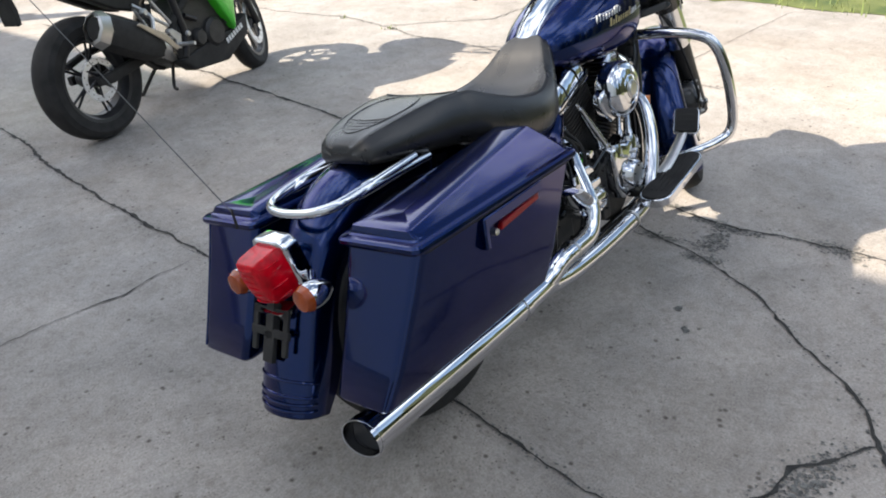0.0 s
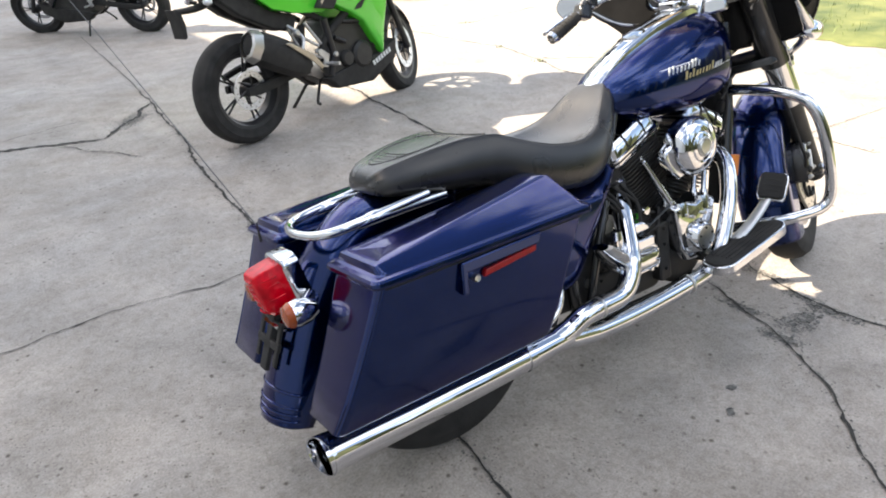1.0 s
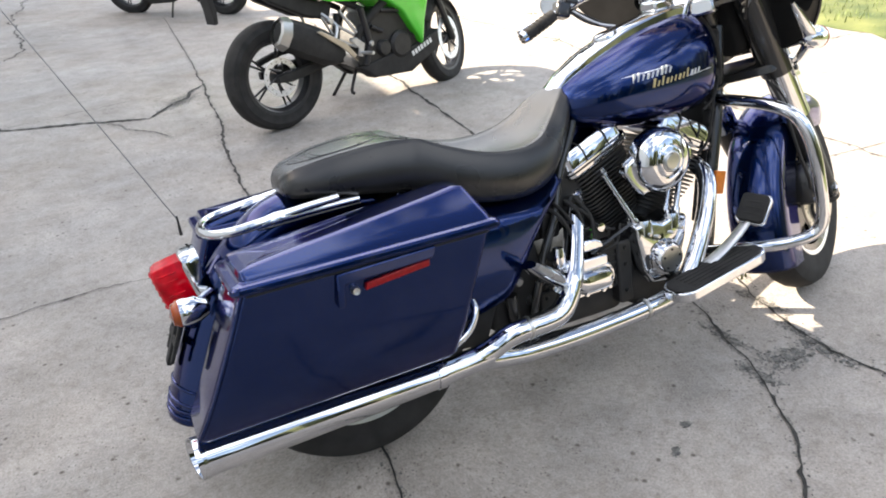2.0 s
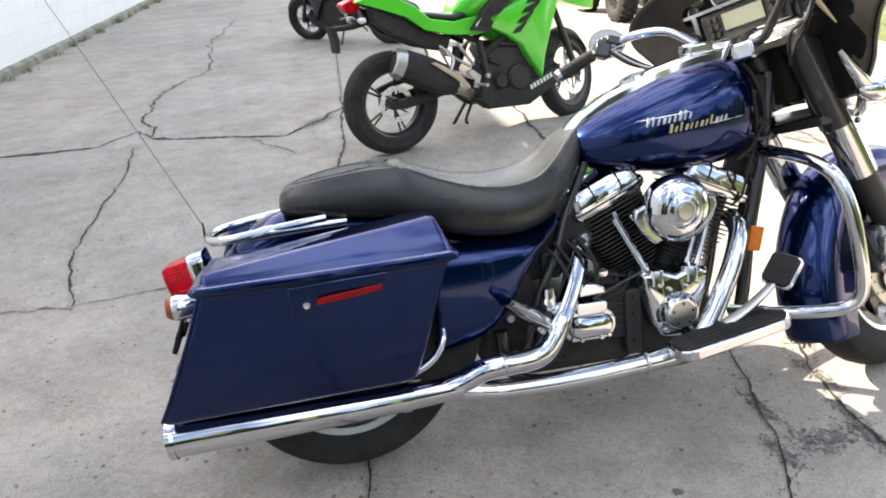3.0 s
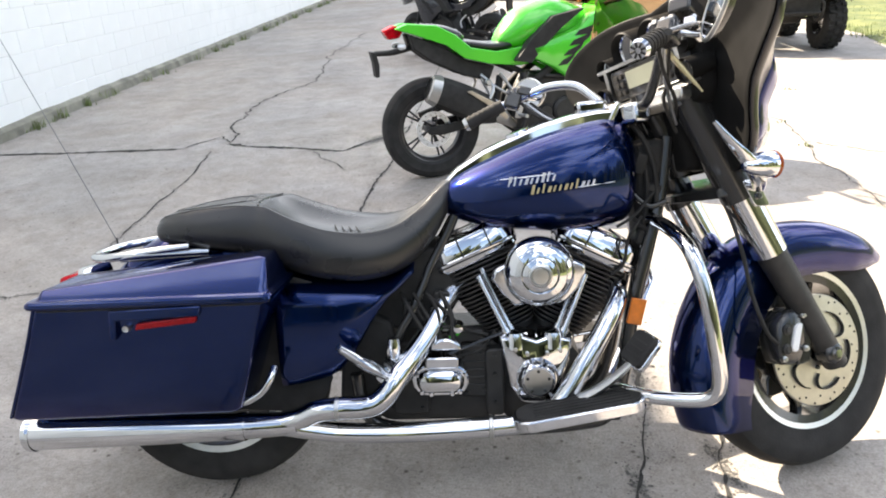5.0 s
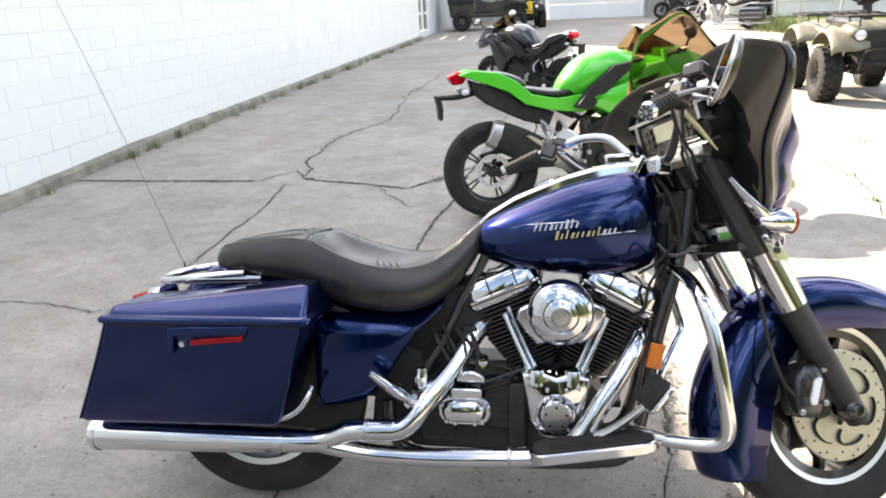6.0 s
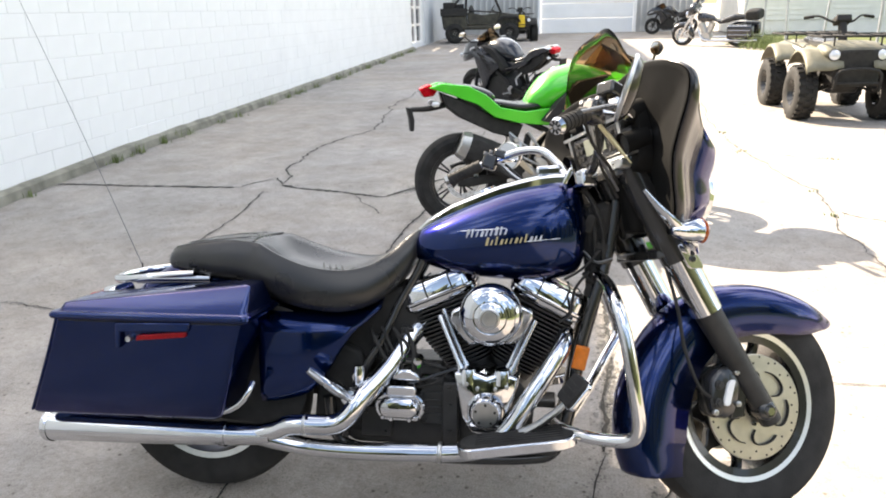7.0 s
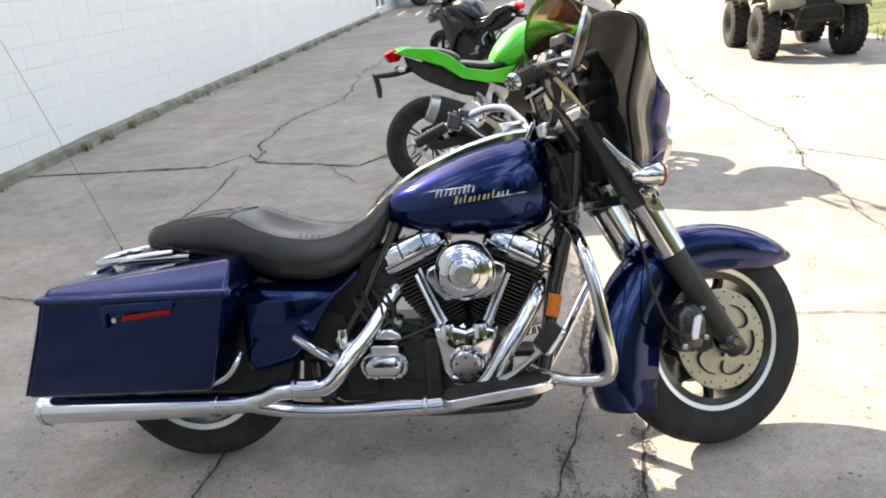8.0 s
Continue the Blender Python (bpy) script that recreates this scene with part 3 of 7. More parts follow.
def wheel(parent, name, c, m, tyre_r, rim_r, half, spokes, rim_mat, spoke_mat, label):
    """A cast wheel: the tyre, the rim and the spokes are parts of it."""
    w = new(name)
    w.parent = parent
    w["label"] = label
    mm = (m or Matrix()) @ Matrix.Translation(c)
    b1 = B()
    h = half
    lathe(b1, [(rim_r - 0.008, -h * 0.82), (rim_r + 0.012, -h * 0.9), (rim_r + 0.05, -h), (tyre_r - 0.045, -h * 0.98), (tyre_r - 0.018, -h * 0.82), (tyre_r - 0.004, -h * 0.45), (tyre_r, 0),
               (tyre_r - 0.004, h * 0.45), (tyre_r - 0.018, h * 0.82), (tyre_r - 0.045, h * 0.98), (rim_r + 0.05, h), (rim_r + 0.012, h * 0.9), (rim_r - 0.008, h * 0.82)], seg=56)
    part("tyre", b1, M_RUBBER, w, m=mm)
    b2 = B()
    lathe(b2, [(rim_r - 0.022, -h * 0.55), (rim_r - 0.016, -h * 0.84), (rim_r + 0.002, -h * 0.90), (rim_r + 0.002, -h * 0.80), (rim_r - 0.03, -h * 0.4), (rim_r - 0.03, h * 0.4), (rim_r + 0.002, h * 0.8), (rim_r + 0.002, h * 0.9), (rim_r - 0.016, h * 0.84), (rim_r - 0.022, h * 0.55),
               (rim_r - 0.036, h * 0.35), (rim_r - 0.036, -h * 0.35), (rim_r - 0.022, -h * 0.55)], seg=56)
    part("rim", b2, rim_mat, w, m=mm)
    return w, mm



def loft_x(bm, rows, nexp=2.4, seg=32, n=4):
    """rows: x, centre y, half width, bottom, top"""
    sm = [catmull([(r[0], r[1], r[2]) for r in rows], n), catmull([(r[3], r[4], 0) for r in rows], n)]
    skin(bm, [ell(a.x, a.y, (b.x + b.y) / 2, a.z, (b.y - b.x) / 2, nexp, seg) for a, b in zip(*sm)])


# black sheet added between rear wheel and each side to keep the gap dark
for s in (-1, 1):
    bm = B()
    skin(bm, [[(x, y, z) for x, z in ((0.06, 0.22), (0.30, 0.20), (0.34, 0.30), (0.33, 0.56), (0.20, 0.60), (0.06, 0.58))] for y in (s * 0.150, s * 0.158)])
    part("gap_sheet", bm, M_BLACK, bike, "black sheet that keeps the gap by the rear wheel dark", bevel=0.003)
# rear wheel, mostly hidden by bag and silencer
rw, rwm = wheel(bike, "rear_wheel", (-0.024, -0.004, 0.266), None, 0.326, 0.215, 0.078, 9, M_SATIN, M_BLACKGLOSS, "rear wheel with black tyre and pale rim")
bm = B()
lathe(bm, [(0.0, -0.03), (0.18, -0.03), (0.19, 0.0), (0.18, 0.03), (0.0, 0.03)], seg=40)
part("wheel_disc", bm, M_BLACKGLOSS, rw, m=rwm)

# front wheel with a slotted nine-spoke disc
fw, fwm = wheel(bike, "front_wheel", AXLE, STEER, 0.331, 0.219, 0.062, 9, M_POLISHED, M_BLACKGLOSS, "front wheel with black tyre and polished slotted rim")
bm = B()
lathe(bm, [(0.0, -0.06), (0.045, -0.06), (0.055, -0.03), (0.055, 0.03), (0.045, 0.06), (0.0, 0.06)], seg=28)
part("hub", bm, M_BLACKGLOSS, fw, m=fwm)
bm = B()
lathe(bm, [(0.05, -0.012), (0.122, -0.018), (0.127, 0.0), (0.122, 0.018), (0.05, 0.012)], seg=40)
part("wheel_disc", bm, M_BLACKGLOSS, fw, m=fwm)
bm = B()
lathe(bm, [(0.184, -0.050), (0.206, -0.0545), (0.2065, -0.048), (0.184, -0.044), (0.184, 0.044), (0.2065, 0.048), (0.206, 0.0545), (0.184, 0.050), (0.180, 0.0), (0.184, -0.050)], seg=56)
part("rim_well", bm, M_BLACKGLOSS, fw, m=fwm)
for k in range(9):
    bm = B()
    prism(bm, [(0.11, -0.036), (0.135, -0.030), (0.160, -0.012), (0.205, -0.009), (0.205, 0.009), (0.160, 0.012), (0.135, 0.030), (0.11, 0.036)], -0.014, 0.014)
    part("spoke", bm, M_BLACKGLOSS, fw, m=fwm @ Matrix.Rotation(2 * math.pi * k / 9 + 0.2, 4, "Y"), bevel=0.004)
for s in (-1, 1):
    bm = B()
    lathe(bm, [(0.088, s * 0.074), (0.088, s * 0.084), (0.150, s * 0.084), (0.152, s * 0.082), (0.152, s * 0.076), (0.150, s * 0.074), (0.088, s * 0.074)], seg=72)
    disc = part("brake_disc", bm, M_DISC, fw, "pale drilled steel brake disc", m=fwm)
    bm = B()
    lathe(bm, [(0.03, s * 0.06), (0.03, s * 0.0842), (0.089, s * 0.0842), (0.089, s * 0.072), (0.03, s * 0.06)], seg=40)
    part("disc_carrier", bm, M_DISC, disc, m=fwm)
    for k in range(32 if s < 0 else 0):
        a = 2 * math.pi * (k + (0.25 if k % 2 else 0)) / 32
        rr = (0.126, 0.143, 0.134, 0.145)[k % 4]
        bm = B()
        lathe(bm, [(0.0, s * 0.0848), (0.0034, s * 0.0848), (0.0034, s * 0.0835)], Matrix.Translation((rr * math.cos(a), 0, rr * math.sin(a))), seg=8)
        part("drill_hole", bm, M_BLACK, disc, m=fwm)
    for k in range(6):
        a0 = 2 * math.pi * k / 6 + 0.4
        bm = B()
        tube(bm, [(r * math.cos(a0 + da), s * 0.0852, r * math.sin(a0 + da)) for r, da in ((0.064, 0.06), (0.082, -0.03), (0.098, 0.03), (0.107, 0.18), (0.110, 0.40), (0.110, 0.62), (0.107, 0.80))], [0.0065, 0.0085, 0.0092, 0.0092, 0.0090, 0.0085, 0.0065], 10, 4, 0.26)
        part("disc_slot", bm, M_BLACK, disc, m=fwm)
        bm = B()
        lathe(bm, [(0, s * 0.090), (0.006, s * 0.090), (0.007, s * 0.080)], Matrix.Translation((0.047 * math.cos(a0), 0, 0.047 * math.sin(a0))), seg=8)
        part("disc_bolt", bm, M_BLACKGLOSS, disc, m=fwm)

# fuel tank, console and trim
TANK = [(0.645, 0, 0.050, 0.728, 0.778), (0.68, 0, 0.098, 0.702, 0.815), (0.77, 0, 0.145, 0.678, 0.862), (0.90, 0, 0.172, 0.662, 0.916), (1.01, 0, 0.178, 0.660, 0.946), (1.090, 0, 0.166, 0.668, 0.958), (1.138, 0, 0.135, 0.688, 0.935), (1.158, 0, 0.080, 0.735, 0.885)]
bm = B()
loft_x(bm, TANK, 2.4)
tank = part("tank", bm, M_BLUE, bike, "glossy cobalt blue fuel tank")


def tank_top(x):
    for p, q in zip(TANK, TANK[1:]):
        if p[0] <= x <= q[0]:
            return p[4] + (q[4] - p[4]) * (x - p[0]) / (q[0] - p[0])
    return TANK[-1][4]


bm = B()
rings = []
for i in range(13):
    x = 0.655 + 0.44 * i / 12
    z = tank_top(x)
    w = 0.040 + 0.022 * (i / 12)
    up = 0.012 * min(1, (i + 1) / 4)
    rings.append([(x, y, z + h) for y, h in ((-w, -0.030), (-w * 0.97, 0.002 + up), (-w * 0.86, 0.008 + up), (-w * 0.4, 0.012 + up), (0, 0.013 + up), (w * 0.4, 0.012 + up), (w * 0.86, 0.008 + up), (w * 0.97, 0.002 + up), (w, -0.030))])
skin(bm, rings, caps=True)
console = part("console", bm, M_CHROME, tank, "chrome tank console")
bm = B()
box(bm, (1.050, 0, 0.985), (0.075, 0.07, 0.03), (0, -4, 0))
part("ignition_switch", bm, M_CHROME, console, bevel=0.008)
bm = B()
lathe(bm, [(0, 0.014), (0.034, 0.012), (0.038, 0.004), (0.038, -0.01)], pose(0.86, 0, tank_top(0.86) + 0.018, 0, -20, 0), 28, "z")
part("fuel_cap", bm, M_CHROME, console)
bm = B()
box(bm, (1.100, -0.0, 0.960), (0.014, 0.128, 0.075), (0, 25, 0))
part("console_end", bm, M_CHROME, console, bevel=0.004)


def tank_side(x, z, out=0.0):
    """A point on the tank's right-hand side."""
    for p, q in zip(TANK, TANK[1:]):
        if p[0] <= x <= q[0]:
            u = (x - p[0]) / (q[0] - p[0])
            hw, lo, hi = (p[k] + (q[k] - p[k]) * u for k in (2, 3, 4))
            v = min(0.98, abs((z - (lo + hi) / 2) / ((hi - lo) / 2)))
            return Vector((x, -(hw * (1 - v ** 2.4) ** (1 / 2.4)) - out, z))


# the maker's badge on the tank's side, as plain slanted bars in its colours
rb_ = random.Random(3)
for row, (x0, z0, cols) in enumerate(((0.826, 0.806, 9), (0.882, 0.786, 12))):
    for k in range(cols):
        x, z = x0 + 0.0136 * k, z0 + 0.0136 * k * 0.12
        tall = k == 0 or rb_.random() < 0.25
        hh = 0.0125 if tall else 0.0060
        bm = B()
        wd = 0.0034 if k % 3 else 0.0052
        prism(bm, [(-0.0036, -0.0060), (-0.0036 + wd, -0.0060), (wd, hh), (0.0000, hh)], -0.0018, 0.0018)
        part("badge_bar", bm, M_BADGE if row == 0 or k > 8 else M_GOLD, tank, m=Matrix.Translation(tank_side(x, z, 0.0012)) @ Matrix.Diagonal((1.42, 1.0, 1.25, 1)))
for x0, x1, z in ((0.795, 0.945, 0.8145), (0.99, 1.085, 0.7935)):
    bm = B()
    tube(bm, [tank_side(x0 + (x1 - x0) * i / 8, z + (x1 - x0) * 0.1 * i / 8, 0.001) for i in range(9)], [0.0006] + [0.0014] * 7 + [0.0006], 6, 2)
    part("badge_line", bm, M_BADGE, tank)

# seat: a passenger cushion behind a dished rider's cushion
SEAT = [(-0.134, 0.048, 0.030, 0.688, 0.708, 0.710), (-0.126, 0.080, 0.058, 0.682, 0.726, 0.729), (-0.10, 0.104, 0.080, 0.676, 0.742, 0.745), (-0.03, 0.130, 0.104, 0.670, 0.757, 0.760), (0.05, 0.145, 0.118, 0.660, 0.767, 0.770),
        (0.11, 0.152, 0.126, 0.652, 0.771, 0.773), (0.155, 0.157, 0.131, 0.644, 0.769, 0.768), (0.175, 0.161, 0.135, 0.638, 0.767, 0.755), (0.20, 0.168, 0.144, 0.630, 0.763, 0.736), (0.24, 0.180, 0.157, 0.610, 0.745, 0.704), (0.29, 0.191, 0.169, 0.594, 0.725, 0.684),
        (0.36, 0.199, 0.177, 0.580, 0.704, 0.668), (0.45, 0.196, 0.171, 0.574, 0.694, 0.670), (0.53, 0.172, 0.145, 0.588, 0.706, 0.692), (0.585, 0.140, 0.110, 0.620, 0.738, 0.731), (0.63, 0.112, 0.082, 0.670, 0.780, 0.780), (0.660, 0.090, 0.060, 0.720, 0.803, 0.808), (0.680, 0.058, 0.035, 0.762, 0.808, 0.813)]


def seat_ring(x, wb, wr, zb, zr, zc):
    """One cross-section: padded side, a rolled rim, and the dish between the rims."""
    h = zr - zb
    half = [(0.90 * wb, zb), (wb, zb + 0.22 * h), (0.995 * wb, zb + 0.52 * h), (0.62 * wb + 0.38 * wr, zb + 0.80 * h), (0.15 * wb + 0.85 * wr, zr - 0.010), (wr, zr - 0.002), (wr - 0.010, zr + 0.0015), (wr * 0.78, zr * 0.72 + zc * 0.28), (wr * 0.50, zr * 0.25 + zc * 0.75), (wr * 0.22, zr * 0.05 + zc * 0.95)]
    return [(x, -y, z) for y, z in half] + [(x, 0, zc)] + [(x, y, z) for y, z in half[::-1]]


bm = B()
skin(bm, [seat_ring(a.x, a.y, a.z, b.x, b.y, b.z) for a, b in zip(catmull([r[:3] for r in SEAT], 5), catmull([r[3:] for r in SEAT], 5))])
seat = part("seat", bm, M_VINYL, bike, "black vinyl two-up seat", sharp=70)
# piping along the rim, the passenger cushion's front welt and three pleats in the dish
for s in (-1, 1):
    bm = B()
    tube(bm, [(r[0], s * (r[2] - 0.004), r[4] - 0.0005) for r in SEAT[2:-2]], 0.0022, 6, 4)
    part("welt", bm, M_VINYL, seat)
bm = B()
tube(bm, [(0.148 + 0.026 * (y / 0.13) ** 2, y, 0.7695) for y in [0.124 * (-1 + 0.25 * i) for i in range(9)]], 0.0028, 6, 2)
part("welt", bm, M_VINYL, seat)


def seat_top(x, y):
    """Height of the seat's upper surface."""
    for p, q in zip(SEAT, SEAT[1:]):
        if p[0] <= x <= q[0]:
            u = (x - p[0]) / (q[0] - p[0])
            wr, zr, zc = (p[k] + (q[k] - p[k]) * u for k in (2, 4, 5))
            return zc + (zr - zc) * min(1.0, abs(y) / wr) ** 1.5


# stitched oval panel on the passenger's cushion, with curved seams at its back
bm = B()
oval = [(0.020 + 0.115 * math.cos(a), 0.078 * math.sin(a) * (1 + 0.15 * math.cos(a))) for a in [2 * math.pi * i / 36 for i in range(37)]]
tube(bm, [(x, y, seat_top(x, y) + 0.0008) for x, y in oval], 0.0022, 6, 2)
part("stitching", bm, M_VINYL, seat)
for k in range(4):
    bm = B()
    hw = 0.050 + 0.007 * k
    tube(bm, [(-0.078 + 0.014 * k + 3.2 * y * y, y, seat_top(-0.078 + 0.014 * k + 3.2 * y * y, y) + 0.0006) for y in [hw * (-1 + 0.2 * i) for i in range(11)]], 0.0016, 6, 2)
    part("stitching", bm, M_VINYL, seat)
for k in range(4):
    bm = B()
    x0 = 0.330 + 0.020 * k
    tube(bm, [(x0 + 0.025 * (1 - abs(y) / 0.07), y, seat_top(x0 + 0.025 * (1 - abs(y) / 0.07), y) + 0.0004) for y in [0.06 * (-1 + 0.25 * i) for i in range(9)]], 0.0024, 6, 2)
    part("pleat", bm, M_VINYL, seat)


# saddlebags
def saddlebag(side):
    s = -side  # side = 1 is the right-hand bag, at negative y
    bag = new("saddlebag")
    bag.parent = bike
    bag["label"] = "cobalt blue hard saddlebag"

    def ring(x0, x1, yo, yi, z, slope=0.0, r=0.03):
        return [(x, s * y, z + slope * x) for x, y in rrect(x0, x1, yi, yo, r, 8)]
    bm = B()
    # the lower edge of the left bag stands farther out than that of the right one
    yb = 0.0 if side > 0 else 0.030
    rows = [(-0.432, 0.122, 0.306 + yb, 0.182, 0.279), (-0.444, 0.137, 0.322 + yb, 0.174, 0.283), (-0.449, 0.146, 0.331 + yb, 0.170, 0.293), (-0.410, 0.172, 0.349 + 0.7 * yb, 0.168, 0.366), (-0.350, 0.212, 0.370 + 0.3 * yb, 0.166, 0.494), (-0.313, 0.241, 0.383, 0.165, 0.582)]
    skin(bm, [ring(a, b, c, d, z, 0.02, 0.022) for a, b, c, d, z in rows])
    body = part("bag_body", bm, M_BLUE, bag, sharp=60)
    # raised bead down the rear outer edge
    bm = B()
    tube(bm, [(a + 0.0055, s * (c - 0.0055), z + 0.02 * a) for a, b, c, d, z in rows[2:]], 0.0042, 8, 4)
    part("edge_bead", bm, M_BLUE, body)
    # lid: a rounded lip, a short upright step, then faces that lean in to a crisp ridge and a flat, rising crown
    bm = B()
    lip = [(-0.316, 0.246, 0.382, 0.160, 0.577, 0.008), (-0.325, 0.260, 0.390, 0.155, 0.580, 0.008), (-0.328, 0.263, 0.393, 0.153, 0.586, 0.008), (-0.327, 0.262, 0.392, 0.153, 0.593, 0.008), (-0.322, 0.257, 0.388, 0.157, 0.598, 0.009), (-0.309, 0.250, 0.377, 0.165, 0.600, 0.010), (-0.304, 0.248, 0.373, 0.168, 0.603, 0.010)]
    rings = [ring(*r, 0.020) for r in lip]
    base = rrect(-0.304, 0.248, 0.168, 0.373, 0.020, 8)
    crown = rrect(-0.299, 0.226, 0.186, 0.352, 0.007, 8)

    def crown_at(cx, cy, k=1.0, lift=0.0):
        """A point of the crown, k times as far from its middle as its rim."""
        u = (cx + 0.299) / 0.525
        x, u = -0.04 + (cx + 0.04) * (0.72 + 0.28 * k), min(1.0, max(0.0, u))
        y = 0.186 + (cy - 0.186) * (1.0 - 0.42 * u)
        mid = 0.186 + 0.083 * (1.0 - 0.42 * u)
        return Vector((x, mid + (y - mid) * k, 0.615 + 0.049 * u + 0.007 * math.sin(math.pi * u) + lift))
    for k, lift in ((0.10, 0.12), (0.50, 0.52), (0.94, 0.945), (1.0, 1.0)):
        row = []
        for (bx, by), (cx, cy) in zip(base, crown):
            c = crown_at(cx, cy)
            row.append((bx + (c.x - bx) * k, s * (by + (c.y - by) * k), 0.604 + 0.010 * bx + (c.z - 0.604 - 0.010 * bx) * lift))
        rings.append(row)
    for k, lift in ((0.96, 0.0008), (0.80, 0.0030), (0.72, 0.0036), (0.40, 0.0046), (0.05, 0.0050)):
        rings.append([(c.x, s * c.y, c.z) for c in (crown_at(cx, cy, k, lift) for cx, cy in crown)])
    skin(bm, rings)
    part("lid", bm, M_BLUE, bag, sharp=16)
    # latch plate, reflector and lock on the outer face
    yo = 0.383
    bm = B()
    prism(bm, [(-0.128, 0.500), (-0.122, 0.572), (0.098, 0.579), (0.092, 0.553), (-0.108, 0.546), (-0.112, 0.500)], s * (yo - 0.02), s * (yo + 0.008))
    latch = part("latch_cover", bm, M_BLUE, bag, bevel=0.004)
    bm = B()
    prism(bm, [(-0.066, 0.522), (-0.061, 0.538), (0.083, 0.553), (0.081, 0.537)], s * (yo - 0.03), s * (yo + 0.004))
    part("reflector", bm, M_REFLECT, bag, "long red reflector", bevel=0.003)
    bm = B()
    lathe(bm, [(0, -s * -0.004), (0.004, s * 0.005), (0.0075, s * 0.006), (0.009, s * 0.0), (0.009, -s * 0.02)], Matrix.Translation((-0.086, s * (yo + 0.001), 0.527)), 20)
    part("lock", bm, M_SATIN, bag, "round chrome lock")
    # dark rubber seam under the lid
    bm = B()
    skin(bm, [ring(-0.316, 0.245, 0.3845, 0.163, 0.5735, 0.008, 0.03), ring(-0.316, 0.245, 0.3845, 0.163, 0.577, 0.008, 0.03)])
    part("seal", bm, M_BLACK, bag)
    return bag


bag_r = saddlebag(1)
bag_l = saddlebag(-1)


# fenders, each along the line of its ridge
def fender(name, ridge, half, m=None, label="cobalt blue steel fender", n=5, floor=None):
    """ridge: x, z, half width, depth of the sides; the sides hang towards the wheel's centre."""
    pts = catmull([(a, 0, b) for a, b, _, _ in ridge], n)
    wd = catmull([(c, d, 0) for _, _, c, d in ridge], n)
    bm = B()
    rings = []
    for i, p in enumerate(pts):
        t = (pts[min(i + 1, len(pts) - 1)] - pts[max(i - 1, 0)]).normalized()
        inward = Vector((-t.z, 0, t.x))
        w, dp = wd[i].x, wd[i].y
        ring = []
        for k in range(-5, 6):
            ang = k / 5 * math.pi / 2
            d = 0.055 * (1 - max(0.0, math.cos(ang)))
            ring.append(p + inward * d * min(1, dp / 0.055) + Vector((0, w * math.sin(ang), 0)))
        lo = p + inward * max(dp, 0.055 * min(1, dp / 0.055) + 0.001)
        ring = [lo + Vector((0, -w * 1.0, 0))] + ring + [lo + Vector((0, w * 1.0, 0))]
        rings.append(ring)
    skin(bm, rings, caps=False, closed=False)
    if floor is None:
        # raised seams and ribs across the lower end
        ob = part(name, bm, M_BLUE, bike, label, m=m, solid=0.004, sharp=50)
        for zr in (0.287, 0.250, 0.236, 0.222):
            i = min(range(len(pts)), key=lambda q: abs(pts[q].z - zr))
            rim = [v + (v - (rings[i][0] + rings[i][-1]) / 2).normalized() * 0.0015 for v in rings[i][1:-1]]
            rb = B()
            tube(rb, rim, 0.0042, 8, 2)
            part("fender_rib", rb, M_BLUE, ob, m=m)
        return ob
    if floor is not None:
        bmesh.ops.bisect_plane(bm, geom=bm.verts[:] + bm.edges[:] + bm.faces[:], plane_co=(0, 0, floor), plane_no=(0, 0, -1), clear_outer=True)
    return part(name, bm, M_BLUE, bike, label, m=m, solid=0.004, sharp=50)


def arc(cx, cz, r, a):
    return cx + r * math.cos(radians(a)), cz + r * math.sin(radians(a))


front_ridge = []
for a, r, w, d in ((33.2, 0.420, 0.002, 0.001), (36, 0.414, 0.030, 0.026), (40, 0.406, 0.050, 0.056), (47, 0.394, 0.068, 0.094), (57, 0.379, 0.079, 0.122), (72, 0.363, 0.084, 0.140), (87, 0.355, 0.085, 0.146), (104, 0.357, 0.085, 0.150), (122, 0.363, 0.085, 0.155), (140, 0.365, 0.085, 0.160), (158, 0.372, 0.085, 0.168), (175, 0.387, 0.085, 0.172), (192, 0.402, 0.085, 0.165), (204, 0.412, 0.085, 0.145), (216, 0.420, 0.085, 0.110)):
    x, z = arc(1.61, 0.32, r, a)
    front_ridge.append((x, z, w, d))
fender("front_fender", front_ridge, 0.083, STEER, floor=0.140)
rf = fender("rear_fender", [(0.10, 0.675, 0.085, 0.1), (-0.05, 0.685, 0.085, 0.1), (-0.17, 0.665, 0.085, 0.11), (-0.27, 0.600, 0.086, 0.12), (-0.345, 0.515, 0.081, 0.12), (-0.40, 0.425, 0.084, 0.12), (-0.445, 0.335, 0.088, 0.12), (-0.478, 0.262, 0.090, 0.11), (-0.498, 0.205, 0.088, 0.09)], 0.088, Matrix.Translation((0, 0.022, 0)), n=8)

# tail lamp with its chrome base, turn signals, plate holder
tail = new("tail_lamp")
tail.parent = bike
tail["label"] = "red tail lamp in a chrome base"
bm = B()
lt = pose(-0.364, 0.014, 0.527, 0, -12, 0)
skin(bm, [[lt @ Vector((x, y, z)) for y, z in rrect(-w, w, -h, h, 0.024, 5)] for x, w, h in ((0.03, 0.058, 0.070), (0.0, 0.061, 0.073), (-0.008, 0.060, 0.072), (-0.012, 0.056, 0.068))])
part("lamp_base", bm, M_CHROME, tail)
